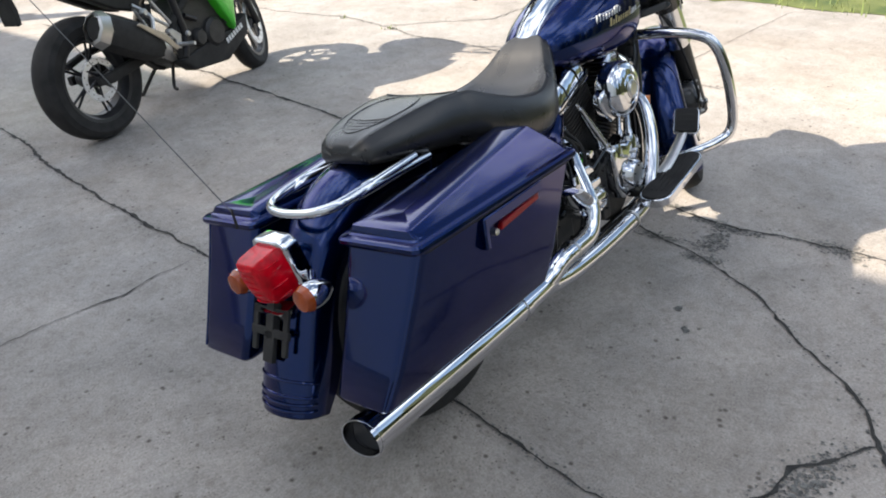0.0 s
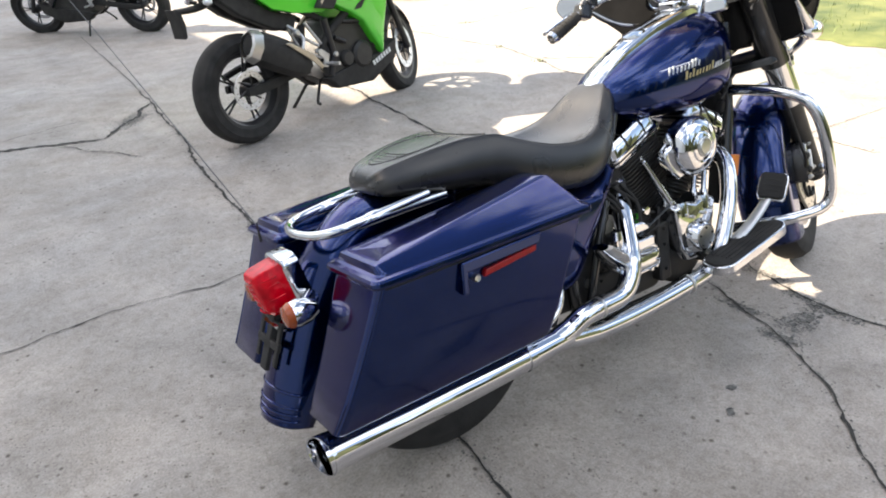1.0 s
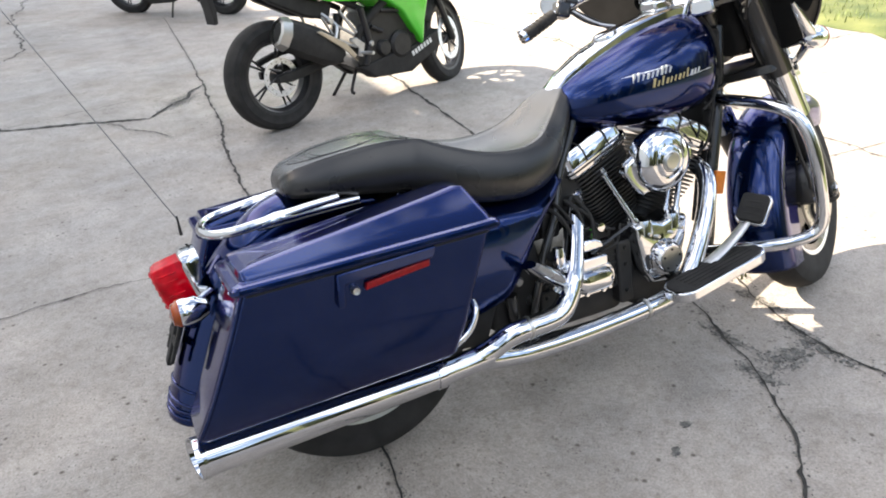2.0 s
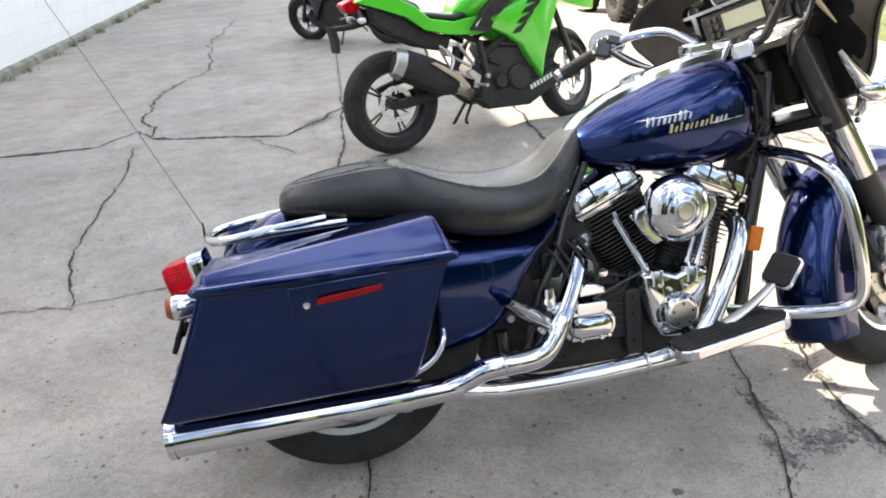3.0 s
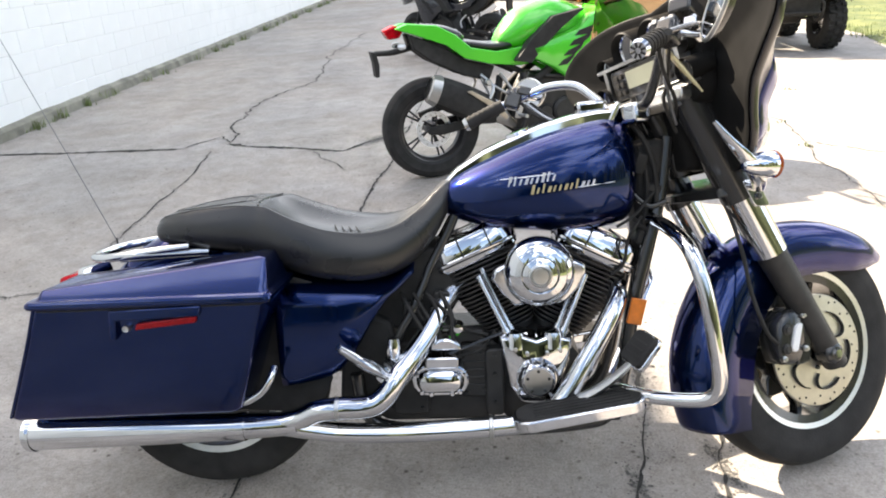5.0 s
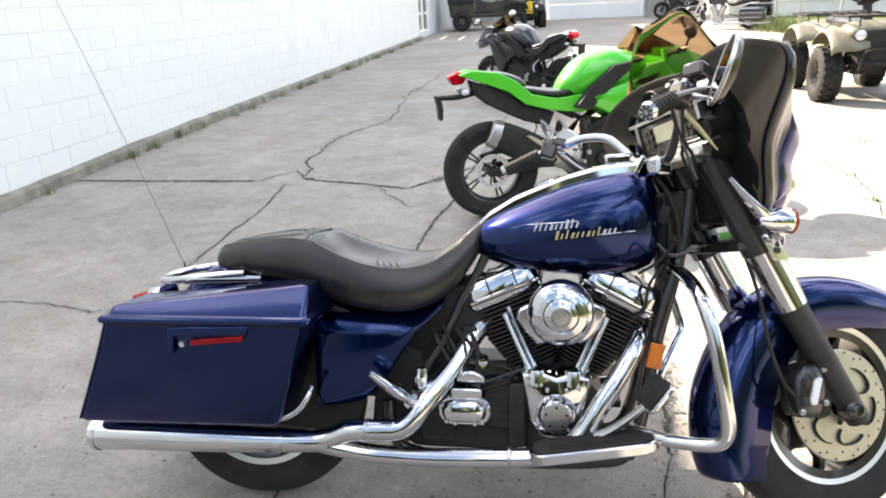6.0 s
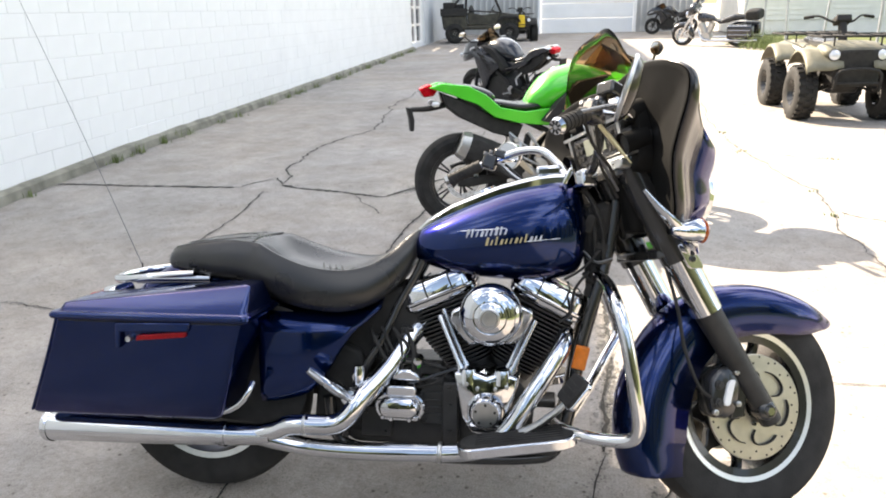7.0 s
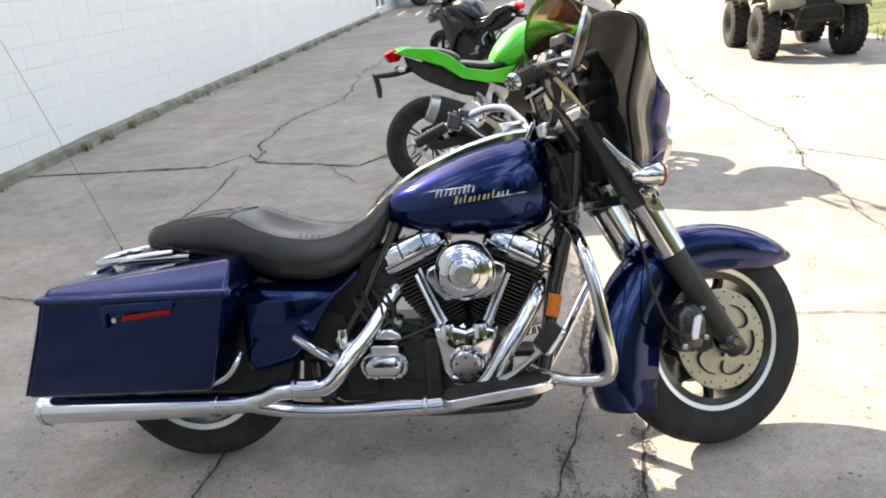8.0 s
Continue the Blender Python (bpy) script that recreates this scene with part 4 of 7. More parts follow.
# faceted lens, widest above its middle
face = [(-0.040, 0.061), (0.040, 0.061), (0.052, 0.036), (0.054, 0.004), (0.040, -0.052), (0.026, -0.064), (-0.026, -0.064), (-0.040, -0.052), (-0.054, 0.004), (-0.052, 0.036)]
bm = B()
skin(bm, [[lt @ Vector((x, y * k, z * k + q)) for y, z in face] for x, k, q in ((-0.008, 1.0, 0), (-0.034, 0.985, 0.001), (-0.066, 0.93, 0.004), (-0.080, 0.80, 0.008), (-0.085, 0.60, 0.010))])
lens = part("lens", bm, M_RED, tail, "faceted red lens", sharp=24, bevel=0.003)
for k in range(6):
    z = -0.042 + 0.017 * k
    w = 0.040 if z > -0.02 else 0.030
    bm = B()
    tube(bm, [(-0.030, -w - 0.011, z), (-0.062, -w - 0.007, z), (-0.079, -w * 0.80, z + 0.003), (-0.0855, -w * 0.4, z + 0.004), (-0.0855, w * 0.4, z + 0.004), (-0.079, w * 0.80, z + 0.003), (-0.062, w + 0.007, z), (-0.030, w + 0.011, z)], 0.0022, 6, 3)
    part("lens_rib", bm, M_RED, lens, m=lt)
bm = B()
skin(bm, [[lt @ Vector((x, y, z)) for x, y in rrect(-0.085 + i, -0.0, -0.045 + i, 0.045 - i, 0.015, 4)] for z, i in ((-0.072, 0.0), (-0.092, 0.004), (-0.098, 0.012))])
part("lamp_skirt", bm, M_CHROME, tail)
for s in (-1, 1):
    sig = new("turn_signal")
    sig.parent = bike
    sig["label"] = "chrome bullet turn signal with amber lens"
    bm = B()
    tube(bm, [(-0.34, s * 0.05, 0.50), (-0.37, s * 0.09, 0.497), (-0.385, s * 0.118, 0.494)], 0.011, 12, 4)
    part("stalk", bm, M_CHROME, sig)
    sm = pose(-0.395, s * 0.125, 0.492, 0, 0, 0)
    bm = B()
    lathe(bm, [(0.0, 0.045), (0.018, 0.038), (0.030, 0.015), (0.033, -0.012), (0.031, -0.022), (0.0, -0.022)], sm, 24, "x")
    part("signal_shell", bm, M_CHROME, sig)
    bm = B()
    lathe(bm, [(0.031, -0.020), (0.031, -0.026), (0.024, -0.038), (0.0, -0.044)], sm, 24, "x")
    part("lens", bm, M_AMBER, sig, "amber lens")
plate = new("plate_bracket")
plate.parent = bike
plate["label"] = "empty black licence plate bracket"
pm_ = pose(-0.438, 0.020, 0.397, 0, 24, 0) @ Matrix.Diagonal((1, 1.25, 1.05, 1))
for c, sz in (((0, -0.045, 0), (0.008, 0.014, 0.10)), ((0, 0.045, 0), (0.008, 0.014, 0.10)), ((0, 0, 0.04), (0.008, 0.10, 0.016)), ((0, 0, -0.005), (0.010, 0.11, 0.018)), ((0, 0.0, -0.035), (0.012, 0.03, 0.07)), ((0.004, 0.0, 0.02), (0.02, 0.022, 0.08))):
    bm = B()
    box(bm, c, sz)
    part("bracket_bar", bm, M_BLACK, plate, m=pm_, bevel=0.002)

# chrome rail round the tail
bm = B()
tube(bm, [(-0.02, -0.125, 0.668), (-0.10, -0.125, 0.660), (-0.20, -0.122, 0.648), (-0.265, -0.112, 0.640), (-0.305, -0.082, 0.636), (-0.322, -0.03, 0.634), (-0.322, 0.03, 0.634), (-0.305, 0.082, 0.636), (-0.265, 0.112, 0.640), (-0.20, 0.122, 0.648), (-0.10, 0.125, 0.660), (-0.02, 0.125, 0.668)], 0.0115, 16, 5)
rail = part("tail_rail", bm, M_CHROME, bike, "chrome tail rail")
for s in (-1, 1):
    bm = B()
    tube(bm, [(-0.215, s * 0.121, 0.640), (-0.17, s * 0.120, 0.648), (-0.08, s * 0.12, 0.650), (0.03, s * 0.12, 0.652)], [0.010, 0.017, 0.014, 0.012], 14, 4)
    part("rail_bracket", bm, M_CHROME, rail)

# whip aerial on the far bag
bm = B()
tube(bm, [(-0.362, 0.155, 0.600), (-0.362, 0.155, 0.65)], [0.0042, 0.0022], 10, 2)
aer = part("aerial_base", bm, M_BLACK, bike)
bm = B()
d = Vector((-0.655, 0.055, 1.43)).normalized()
p0 = Vector((-0.362, 0.155, 0.64))
tube(bm, [p0, p0 + d * 0.4, p0 + d * 0.8 + Vector((-0.004, 0, 0)), p0 + d * 1.3 + Vector((-0.02, 0, 0))], [0.0015, 0.0011, 0.0008, 0.0006], 8, 4)
part("whip", bm, M_GREY, aer, "thin black whip aerial")

# silencers and exhaust pipes
for s in (-1,):
    sil = new("silencer")
    sil.parent = bike
    sil["label"] = "long chrome silencer with open tip"
    bm = B()
    tube(bm, [(-0.458, s * 0.240, 0.201), (-0.40, s * 0.241, 0.203), (-0.10, s * 0.245, 0.207), (0.12, s * 0.247, 0.211), (0.26, s * 0.245, 0.216)], [0.0475, 0.0455, 0.040, 0.034, 0.030], 32, 3, caps=False)
    part("silencer_body", bm, M_CHROME, sil)
    bm = B()
    tube(bm, [(-0.462, s * 0.240, 0.201), (-0.440, s * 0.240, 0.201)], [0.0487, 0.0480], 32, 1, caps=False)
    tube(bm, [(-0.462, s * 0.240, 0.201), (-0.461, s * 0.240, 0.201), (-0.445, s * 0.240, 0.201)], [0.0487, 0.0455, 0.0440], 32, 1, caps=False)
    for v in bm.verts:
        if v.co.x < -0.459:
            v.co.x -= 0.30 * (v.co.y - s * 0.240) * -s
    part("tip_ring", bm, M_CHROME, sil)
    bm = B()
    tube(bm, [(-0.418, s * 0.241, 0.202), (-0.30, s * 0.243, 0.204)], [0.0435, 0.040], 32, 1)
    part("baffle", bm, M_ENGINE, sil)
    bm = B()
    tube(bm, [(0.105, s * 0.2475, 0.211), (0.125, s * 0.247, 0.211)], [0.0375, 0.0375], 28, 1)
    part("clamp", bm, M_CHROME, sil)
bm = B()
tube(bm, [(0.735, -0.01, 0.575), (0.700, -0.035, 0.535), (0.652, -0.085, 0.492), (0.596, -0.155, 0.408), (0.530, -0.230, 0.335), (0.492, -0.250, 0.285), (0.450, -0.255, 0.262), (0.37, -0.256, 0.258), (0.315, -0.252, 0.250), (0.27, -0.247, 0.230), (0.22, -0.246, 0.217)], 0.0295, 20, 5)
rear_pipe = part("exhaust_pipe", bm, M_CHROME, bike, "chrome rear exhaust pipe")
bm = B()
tube(bm, [(1.108, -0.07, 0.515), (1.098, -0.125, 0.482), (1.055, -0.170, 0.415), (1.003, -0.198, 0.336), (0.955, -0.212, 0.262), (0.91, -0.222, 0.218), (0.84, -0.230, 0.194), (0.70, -0.234, 0.184), (0.53, -0.236, 0.178), (0.38, -0.238, 0.182), (0.30, -0.242, 0.194), (0.22, -0.245, 0.210)], 0.0265, 20, 5)
front_pipe = part("exhaust_pipe", bm, M_CHROME, bike, "chrome front exhaust pipe")
for x in (0.37, 0.76):
    bm = B()
    lathe(bm, [(0.028, -0.006), (0.0305, -0.004), (0.0305, 0.004), (0.028, 0.006)], Matrix.Translation((x, -0.256 if x < 0.5 else -0.2325, 0.258 if x < 0.5 else 0.1875)), 24, "x")
    part("pipe_clamp", bm, M_SATIN, rear_pipe if x < 0.5 else front_pipe)

# ---- engine and frame of the blue motorcycle ----
engine = new("engine")
engine.parent = bike
engine["label"] = "black and chrome V-twin engine"
CR = Vector((0.885, 0, 0.265))
bm = B()
lathe(bm, [(0, -0.12), (0.10, -0.12), (0.135, -0.10), (0.14, 0.10), (0.10, 0.14), (0, 0.14)], Matrix.Translation(CR), 32)
part("crankcase", bm, M_ENGINE, engine)
bm = B()
skin(bm, [[(x, y, z) for x, z in rrect(0.44, 0.80, 0.150, 0.380, 0.05, 4)] for y in (-0.105, 0.16)])
part("gearbox", bm, M_ENGINE, engine, bevel=0.008)
bm = B()
skin(bm, [[(x, y, z) for x, z in rrect(0.50, 1.02, 0.185, 0.345, 0.07, 5)] for y in (0.12, 0.24)])
part("primary_cover", bm, M_CHROME, engine, bevel=0.01)
for name_, ang, py in (("rear", -23.0, -0.012), ("front", 26.0, 0.012)):
    cm = Matrix.Translation(CR) @ Matrix.Rotation(radians(ang), 4, "Y")
    cyl = new("cylinder")
    cyl.parent = engine
    cyl["label"] = "finned black cylinder with chrome rocker box"
    bm = B()
    lathe(bm, [(0.0, 0.10), (0.068, 0.10), (0.068, 0.35), (0.0, 0.35)], cm, 24, "z")
    part("barrel", bm, M_ENGINE, cyl)
    for k in range(17):
        h = 0.150 + 0.0125 * k
        wx = 0.068 + 0.032 * min(1, k / 9)
        wy = 0.080 + 0.016 * min(1, k / 9)
        bm = B()
        skin(bm, [[(x, y, z) for x, y in rrect(-wx, wx, -wy, wy, 0.03, 3)] for z in (h, h + 0.0042)])
        part("fin", bm, M_ENGINE, cyl, m=cm)
    bm = B()
    skin(bm, [[(x, y, h) for x, y in rrect(-a, a, -b_, b_, 0.028, 4)] for h, a, b_ in ((0.362, 0.108, 0.098), (0.369, 0.114, 0.102), (0.388, 0.114, 0.102), (0.390, 0.107, 0.096), (0.418, 0.104, 0.094), (0.434, 0.094, 0.084), (0.439, 0.07, 0.065))])
    rocker = part("rocker_box", bm, M_CHROME, cyl, m=cm, sharp=30)
    for x in (-0.098, -0.03, 0.04):
        bm = B()
        lathe(bm, [(0.0, 0.012), (0.006, 0.012), (0.008, 0.0), (0.008, -0.02), (0, -0.02)], cm @ Matrix.Translation((x + 0.03, -0.086, 0.408)), 10, "z")
        part("rocker_bolt", bm, M_BLACKGLOSS, rocker)
    for x in (-0.035, 0.045):
        bm = B()
        skin(bm, [[(x + q, y, z) for y, z in ((-0.0975, 0.388), (-0.0965, 0.419), (-0.087, 0.4355), (-0.066, 0.4405), (0.066, 0.4405), (0.087, 0.4355), (0.0965, 0.419), (0.0975, 0.388))] for q in (-0.0022, 0.0022)])
        part("rocker_seam", bm, M_BLACK, rocker, m=cm)
    bm = B()
    skin(bm, [[(x, y, h) for x, y in rrect(-0.1155, 0.1155, -0.1035, 0.1035, 0.028, 4)] for h in (0.3775, 0.3815)])
    part("gasket", bm, M_BLACK, rocker, m=cm)
# pushrod tubes
for a, b in (((0.740, -0.112, 0.560), (0.815, -0.152, 0.400)), ((0.748, -0.090, 0.575), (0.826, -0.122, 0.400)), ((1.020, -0.112, 0.555), (0.952, -0.152, 0.400)), ((1.008, -0.090, 0.57), (0.940, -0.122, 0.400))):
    bm = B()
    a, b = Vector(a), Vector(b)
    rod(bm, a, b, 0.0085, 14)
    rod(bm, b + (a - b) * 0.02, b + (a - b) * 0.14, 0.0125, 14)
    rod(bm, b - (a - b) * 0.03, b + (a - b) * 0.03, 0.016, 14)
    part("pushrod_tube", bm, M_CHROME, engine)
for x in (0.83, 0.93):
    bm = B()
    lathe(bm, [(0.0, 0.012), (0.024, 0.012), (0.028, 0.0), (0.030, -0.03), (0, -0.03)], Matrix.Translation((x, -0.155, 0.405)), 18, "z")
    part("lifter_block", bm, M_CHROME, engine)
# cam cover
bm = B()
out = [(0.805, 0.395), (0.850, 0.402), (0.885, 0.388), (0.920, 0.402), (0.962, 0.388), (0.955, 0.335), (0.942, 0.290), (0.935, 0.235), (0.895, 0.215), (0.850, 0.222), (0.825, 0.265), (0.815, 0.330)]
skin(bm, [[(0.884 + (x - 0.884) * k * 1.2, y, 0.307 + (z - 0.30) * k * 1.05) for x, z in out] for y, k in ((-0.10, 1.04), (-0.160, 1.03), (-0.175, 0.96), (-0.179, 0.84))])
cam_cover = part("cam_cover", bm, M_CHROME, engine, "polished cam cover", bevel=0.004)
bm = B()
lathe(bm, [(0.0, -0.030), (0.040, -0.030), (0.046, -0.024), (0.050, -0.010), (0.056, 0.0), (0.056, 0.02)], Matrix.Translation((0.885, -0.178, 0.297)), 36)
tc_ = part("timer_cover", bm, M_CHROME, cam_cover)
bm = B()
lathe(bm, [(0.0, -0.0315), (0.036, -0.0315), (0.036, -0.029)], Matrix.Translation((0.885, -0.178, 0.297)), 32)
part("timer_inset", bm, M_SATIN, cam_cover)
for k in range(5):
    a = 2 * math.pi * k / 5 + 0.3
    bm = B()
    lathe(bm, [(0, -0.034), (0.0042, -0.034), (0.0042, -0.028)], Matrix.Translation((0.885 + 0.029 * math.cos(a), -0.178, 0.297 + 0.029 * math.sin(a))), 8)
    part("screw", bm, M_BLACKGLOSS, cam_cover)
for x, z in ((0.83, 0.378), (0.945, 0.372), (0.835, 0.26), (0.925, 0.24), (0.86, 0.365), (0.912, 0.365)):
    bm = B()
    lathe(bm, [(0, -0.190), (0.005, -0.190), (0.006, -0.16)], Matrix.Translation((x, 0, z)), 10)
    part("screw", bm, M_SATIN, cam_cover)
# air cleaner: a domed chrome cover on a wedge-shaped plate
air = new("air_cleaner")
air.parent = engine
air["label"] = "domed chrome air cleaner"
AC = Vector((0.895, -0.168, 0.578))
bm = B()
wedge = [(0.965, 0.60), (0.955, 0.52), (0.93, 0.50), (0.895, 0.495), (0.86, 0.50), (0.83, 0.52), (0.815, 0.56), (0.82, 0.60), (0.85, 0.64), (0.91, 0.65)]
skin(bm, [[(x, y, z) for x, z in wedge] for y in (-0.115, -0.150)])
part("backing_plate", bm, M_CHROME, air, bevel=0.01)
for out_ in ([(0.835, 0.615), (0.780, 0.585), (0.772, 0.562), (0.800, 0.520), (0.832, 0.486), (0.860, 0.492), (0.87, 0.55)], [(0.955, 0.620), (1.012, 0.595), (1.015, 0.572), (0.996, 0.530), (0.965, 0.498), (0.935, 0.490), (0.92, 0.55)]):
    bm = B()
    skin(bm, [[(x, y, z) for x, z in out_] for y in (-0.130, -0.165)])
    part("side_wing", bm, M_CHROME, air, bevel=0.008)
bm = B()
lathe(bm, [(0.088, 0.035), (0.091, 0.0), (0.089, -0.012), (0.080, -0.026), (0.062, -0.036), (0.048, -0.039), (0.046, -0.036), (0.040, -0.040), (0.0, -0.046)], Matrix.Translation(AC), 48)
part("cover", bm, M_CHROME, air)
bm = B()
lathe(bm, [(0.0, -0.049), (0.020, -0.048), (0.023, -0.043), (0.026, -0.046), (0.030, -0.044), (0.031, -0.038)], Matrix.Translation(AC), 32)
part("medallion", bm, M_SATIN, air)
# gearbox side cover, starter cover, oil filler, breather
bm = B()
skin(bm, [[(x, y, z) for x, z in rrect(0.631 - a, 0.631 + a, 0.296 - b, 0.296 + b, min(a, b) * 0.95, 6)] for y, a, b in ((-0.12, 0.074, 0.042), (-0.180, 0.074, 0.042), (-0.184, 0.070, 0.038), (-0.184, 0.064, 0.033), (-0.193, 0.061, 0.030), (-0.204, 0.052, 0.022), (-0.208, 0.036, 0.010))])
gc = part("gearbox_cover", bm, M_CHROME, engine, "domed chrome gearbox cover", sharp=25)
for x, z in ((0.574, 0.313), (0.688, 0.313), (0.581, 0.265), (0.682, 0.265), (0.606, 0.260), (0.661, 0.260)):
    bm = B()
    lathe(bm, [(0, -0.190), (0.005, -0.190), (0.0075, -0.186), (0.0085, -0.15)], Matrix.Translation((x, 0, z)), 10)
    part("lug", bm, M_CHROME, gc)
bm = B()
skin(bm, [[(x, y, z) for x, z in rrect(0.594, 0.681, 0.331, 0.361, 0.008, 3)] for y in (-0.13, -0.188)])
part("cover_top", bm, M_CHROME, gc, bevel=0.004)
bm = B()
skin(bm, [[(x, y, z) for x, z in ((0.600, 0.372), (0.612, 0.392), (0.635, 0.404), (0.660, 0.404), (0.682, 0.392), (0.692, 0.372))] for y in (-0.09, -0.165)])
part("starter_cover", bm, M_CHROME, engine, bevel=0.006)
bm = B()
lathe(bm, [(0, -0.215), (0.013, -0.215), (0.013, -0.17), (0, -0.17)], Matrix.Translation((0.512, 0, 0.392)), 18)
part("filler_plug", bm, M_CHROME, engine)
bm = B()
lathe(bm, [(0.0, 0.040), (0.014, 0.038), (0.018, 0.018), (0.018, -0.01), (0.010, -0.03), (0, -0.03)], Matrix.Translation((0.515, -0.20, 0.385)), 18, "z")
part("breather_cap", bm, M_CHROME, engine)
bm = B()
lathe(bm, [(0, -0.222), (0.019, -0.220), (0.019, -0.16), (0, -0.16)], Matrix.Translation((0.500, 0, 0.345)), 20)
part("oil_plug", bm, M_BLACKGLOSS, engine)
# hoses and cables round the gearbox
rnd = random.Random(5)
for k in range(4):
    bm = B()
    x0 = 0.53 + 0.035 * k
    tube(bm, [(x0, -0.10 - 0.02 * rnd.random(), 0.52), (x0 + 0.03, -0.14 - 0.03 * rnd.random(), 0.46 + 0.03 * rnd.random()), (x0 + 0.02 + 0.05 * rnd.random(), -0.15, 0.40), (x0 + 0.06, -0.12, 0.33)], 0.003 + 0.003 * rnd.random(), 8, 4)
    part("hose", bm, M_BLACK, engine)
bm = B()
skin(bm, [[(x, y, z) for x, z in ((0.40, 0.60), (0.66, 0.64), (0.70, 0.50), (0.60, 0.42), (0.42, 0.40))] for y in (-0.085, 0.10)])
part("battery_box", bm, M_BLACK, engine, bevel=0.01)
# block added so no bright ground shows between side cover and engine
bm = B()
skin(bm, [[(x, y, z) for x, z in ((0.345, 0.20), (0.50, 0.185), (0.53, 0.30), (0.50, 0.44), (0.42, 0.47), (0.36, 0.36))] for y in (-0.112, 0.11)])
part("gap_block", bm, M_BLACK, engine, "black block added to keep the gap by the engine dark", bevel=0.012)
for x, z in ((0.430, 0.330), (0.470, 0.262), (0.405, 0.262)):
    bm = B()
    lathe(bm, [(0, -0.132), (0.010, -0.132), (0.014, -0.126), (0.014, -0.10)], Matrix.Translation((x, 0, z)), 14)
    part("round_plug", bm, M_SATIN, engine)

# castings, bolts, linkage and wiring between gearbox and rear cylinder
for x, z, w, h, y in ((0.72, 0.300, 0.075, 0.15, -0.128), (0.775, 0.270, 0.050, 0.19, -0.140), (0.545, 0.225, 0.10, 0.10, -0.122), (0.70, 0.395, 0.10, 0.035, -0.118), (0.56, 0.455, 0.055, 0.075, -0.105), (0.640, 0.470, 0.045, 0.10, -0.112)):
    bm = B()
    skin(bm, [[(px, yy, pz) for px, pz in rrect(x - w / 2, x + w / 2, z - h / 2, z + h / 2, 0.012, 3)] for yy in (y + 0.05, y)])
    part("casting", bm, M_ENGINE, engine, bevel=0.006)
for x, z, y in ((0.695, 0.355, -0.130), (0.745, 0.350, -0.130), (0.745, 0.245, -0.130), (0.700, 0.240, -0.130), (0.775, 0.345, -0.142), (0.775, 0.295, -0.142), (0.775, 0.215, -0.142), (0.515, 0.255, -0.124), (0.575, 0.195, -0.124), (0.67, 0.398, -0.120), (0.735, 0.398, -0.120)):
    bm = B()
    lathe(bm, [(0, -0.006), (0.0045, -0.006), (0.0055, 0.0), (0.0055, 0.008)], Matrix.Translation((x, y, z)), 8)
    part("bolt", bm, M_ENGINE, engine)
for k in range(5):
    bm = B()
    box(bm, (0.722, -0.130, 0.262 + 0.022 * k), (0.055, 0.008, 0.006))
    part("casting_rib", bm, M_ENGINE, engine, bevel=0.002)
bm = B()
rod(bm, (0.50, -0.150, 0.300), (0.80, -0.150, 0.415), 0.0048, 8)
part("linkage_rod", bm, M_BLACKGLOSS, engine)
bm = B()
tube(bm, [(0.668, -0.120, 0.424), (0.678, -0.126, 0.418), (0.682, -0.128, 0.410), (0.676, -0.126, 0.402)], 0.004, 10, 4)
part("connector", bm, M_GREEN, engine, "green wiring connector")
bm = B()
lathe(bm, [(0.0, -0.028), (0.012, -0.026), (0.014, 0.01), (0.0, 0.01)], Matrix.Translation((0.682, -0.140, 0.432)), 14)
part("solenoid_cap", bm, M_CHROME, engine)
for k, pts in enumerate(([(0.60, -0.12, 0.52), (0.655, -0.14, 0.47), (0.70, -0.13, 0.42), (0.76, -0.12, 0.40)], [(0.56, -0.11, 0.50), (0.60, -0.14, 0.44), (0.66, -0.14, 0.43)], [(0.78, -0.12, 0.41), (0.74, -0.15, 0.37), (0.69, -0.14, 0.35), (0.66, -0.14, 0.34)], [(1.17, -0.09, 0.70), (1.13, -0.12, 0.65), (1.12, -0.11, 0.58), (1.09, -0.10, 0.55)], [(1.20, -0.08, 0.76), (1.15, -0.11, 0.71), (1.10, -0.12, 0.68)])):
    bm = B()
    tube(bm, pts, 0.0042, 8, 5)
    part("wire", bm, M_BLACK, engine)

# frame
frame_ob = new("frame_tubes")
frame_ob.parent = bike
frame_ob["label"] = "gloss black frame tubes"
for s in (-1, 1):
    bm = B()
    tube(bm, [(1.245, s * 0.035, 0.90), (1.225, s * 0.05, 0.76), (1.190, s * 0.075, 0.62), (1.150, s * 0.09, 0.45), (1.125, s * 0.10, 0.28), (1.085, s * 0.11, 0.165), (1.00, s * 0.115, 0.135), (0.75, s * 0.12, 0.125), (0.50, s * 0.12, 0.135), (0.42, s * 0.12, 0.18), (0.40, s * 0.125, 0.30)], 0.019, 16, 5)
    part("downtube", bm, M_BLACKGLOSS, frame_ob)
    bm = B()
    tube(bm, [(0.70, s * 0.06, 0.76), (0.665, s * 0.07, 0.68), (0.612, s * 0.085, 0.585), (0.565, s * 0.115, 0.48), (0.520, s * 0.130, 0.40), (0.475, s * 0.135, 0.28), (0.45, s * 0.13, 0.18)], 0.013, 14, 5)
    part("side_tube", bm, M_BLACKGLOSS, frame_ob)
bm = B()
rod(bm, (1.30, 0, 0.80), (1.19, 0, 1.02), 0.04, 20)
part("headstock", bm, M_BLACKGLOSS, frame_ob)
bm = B()
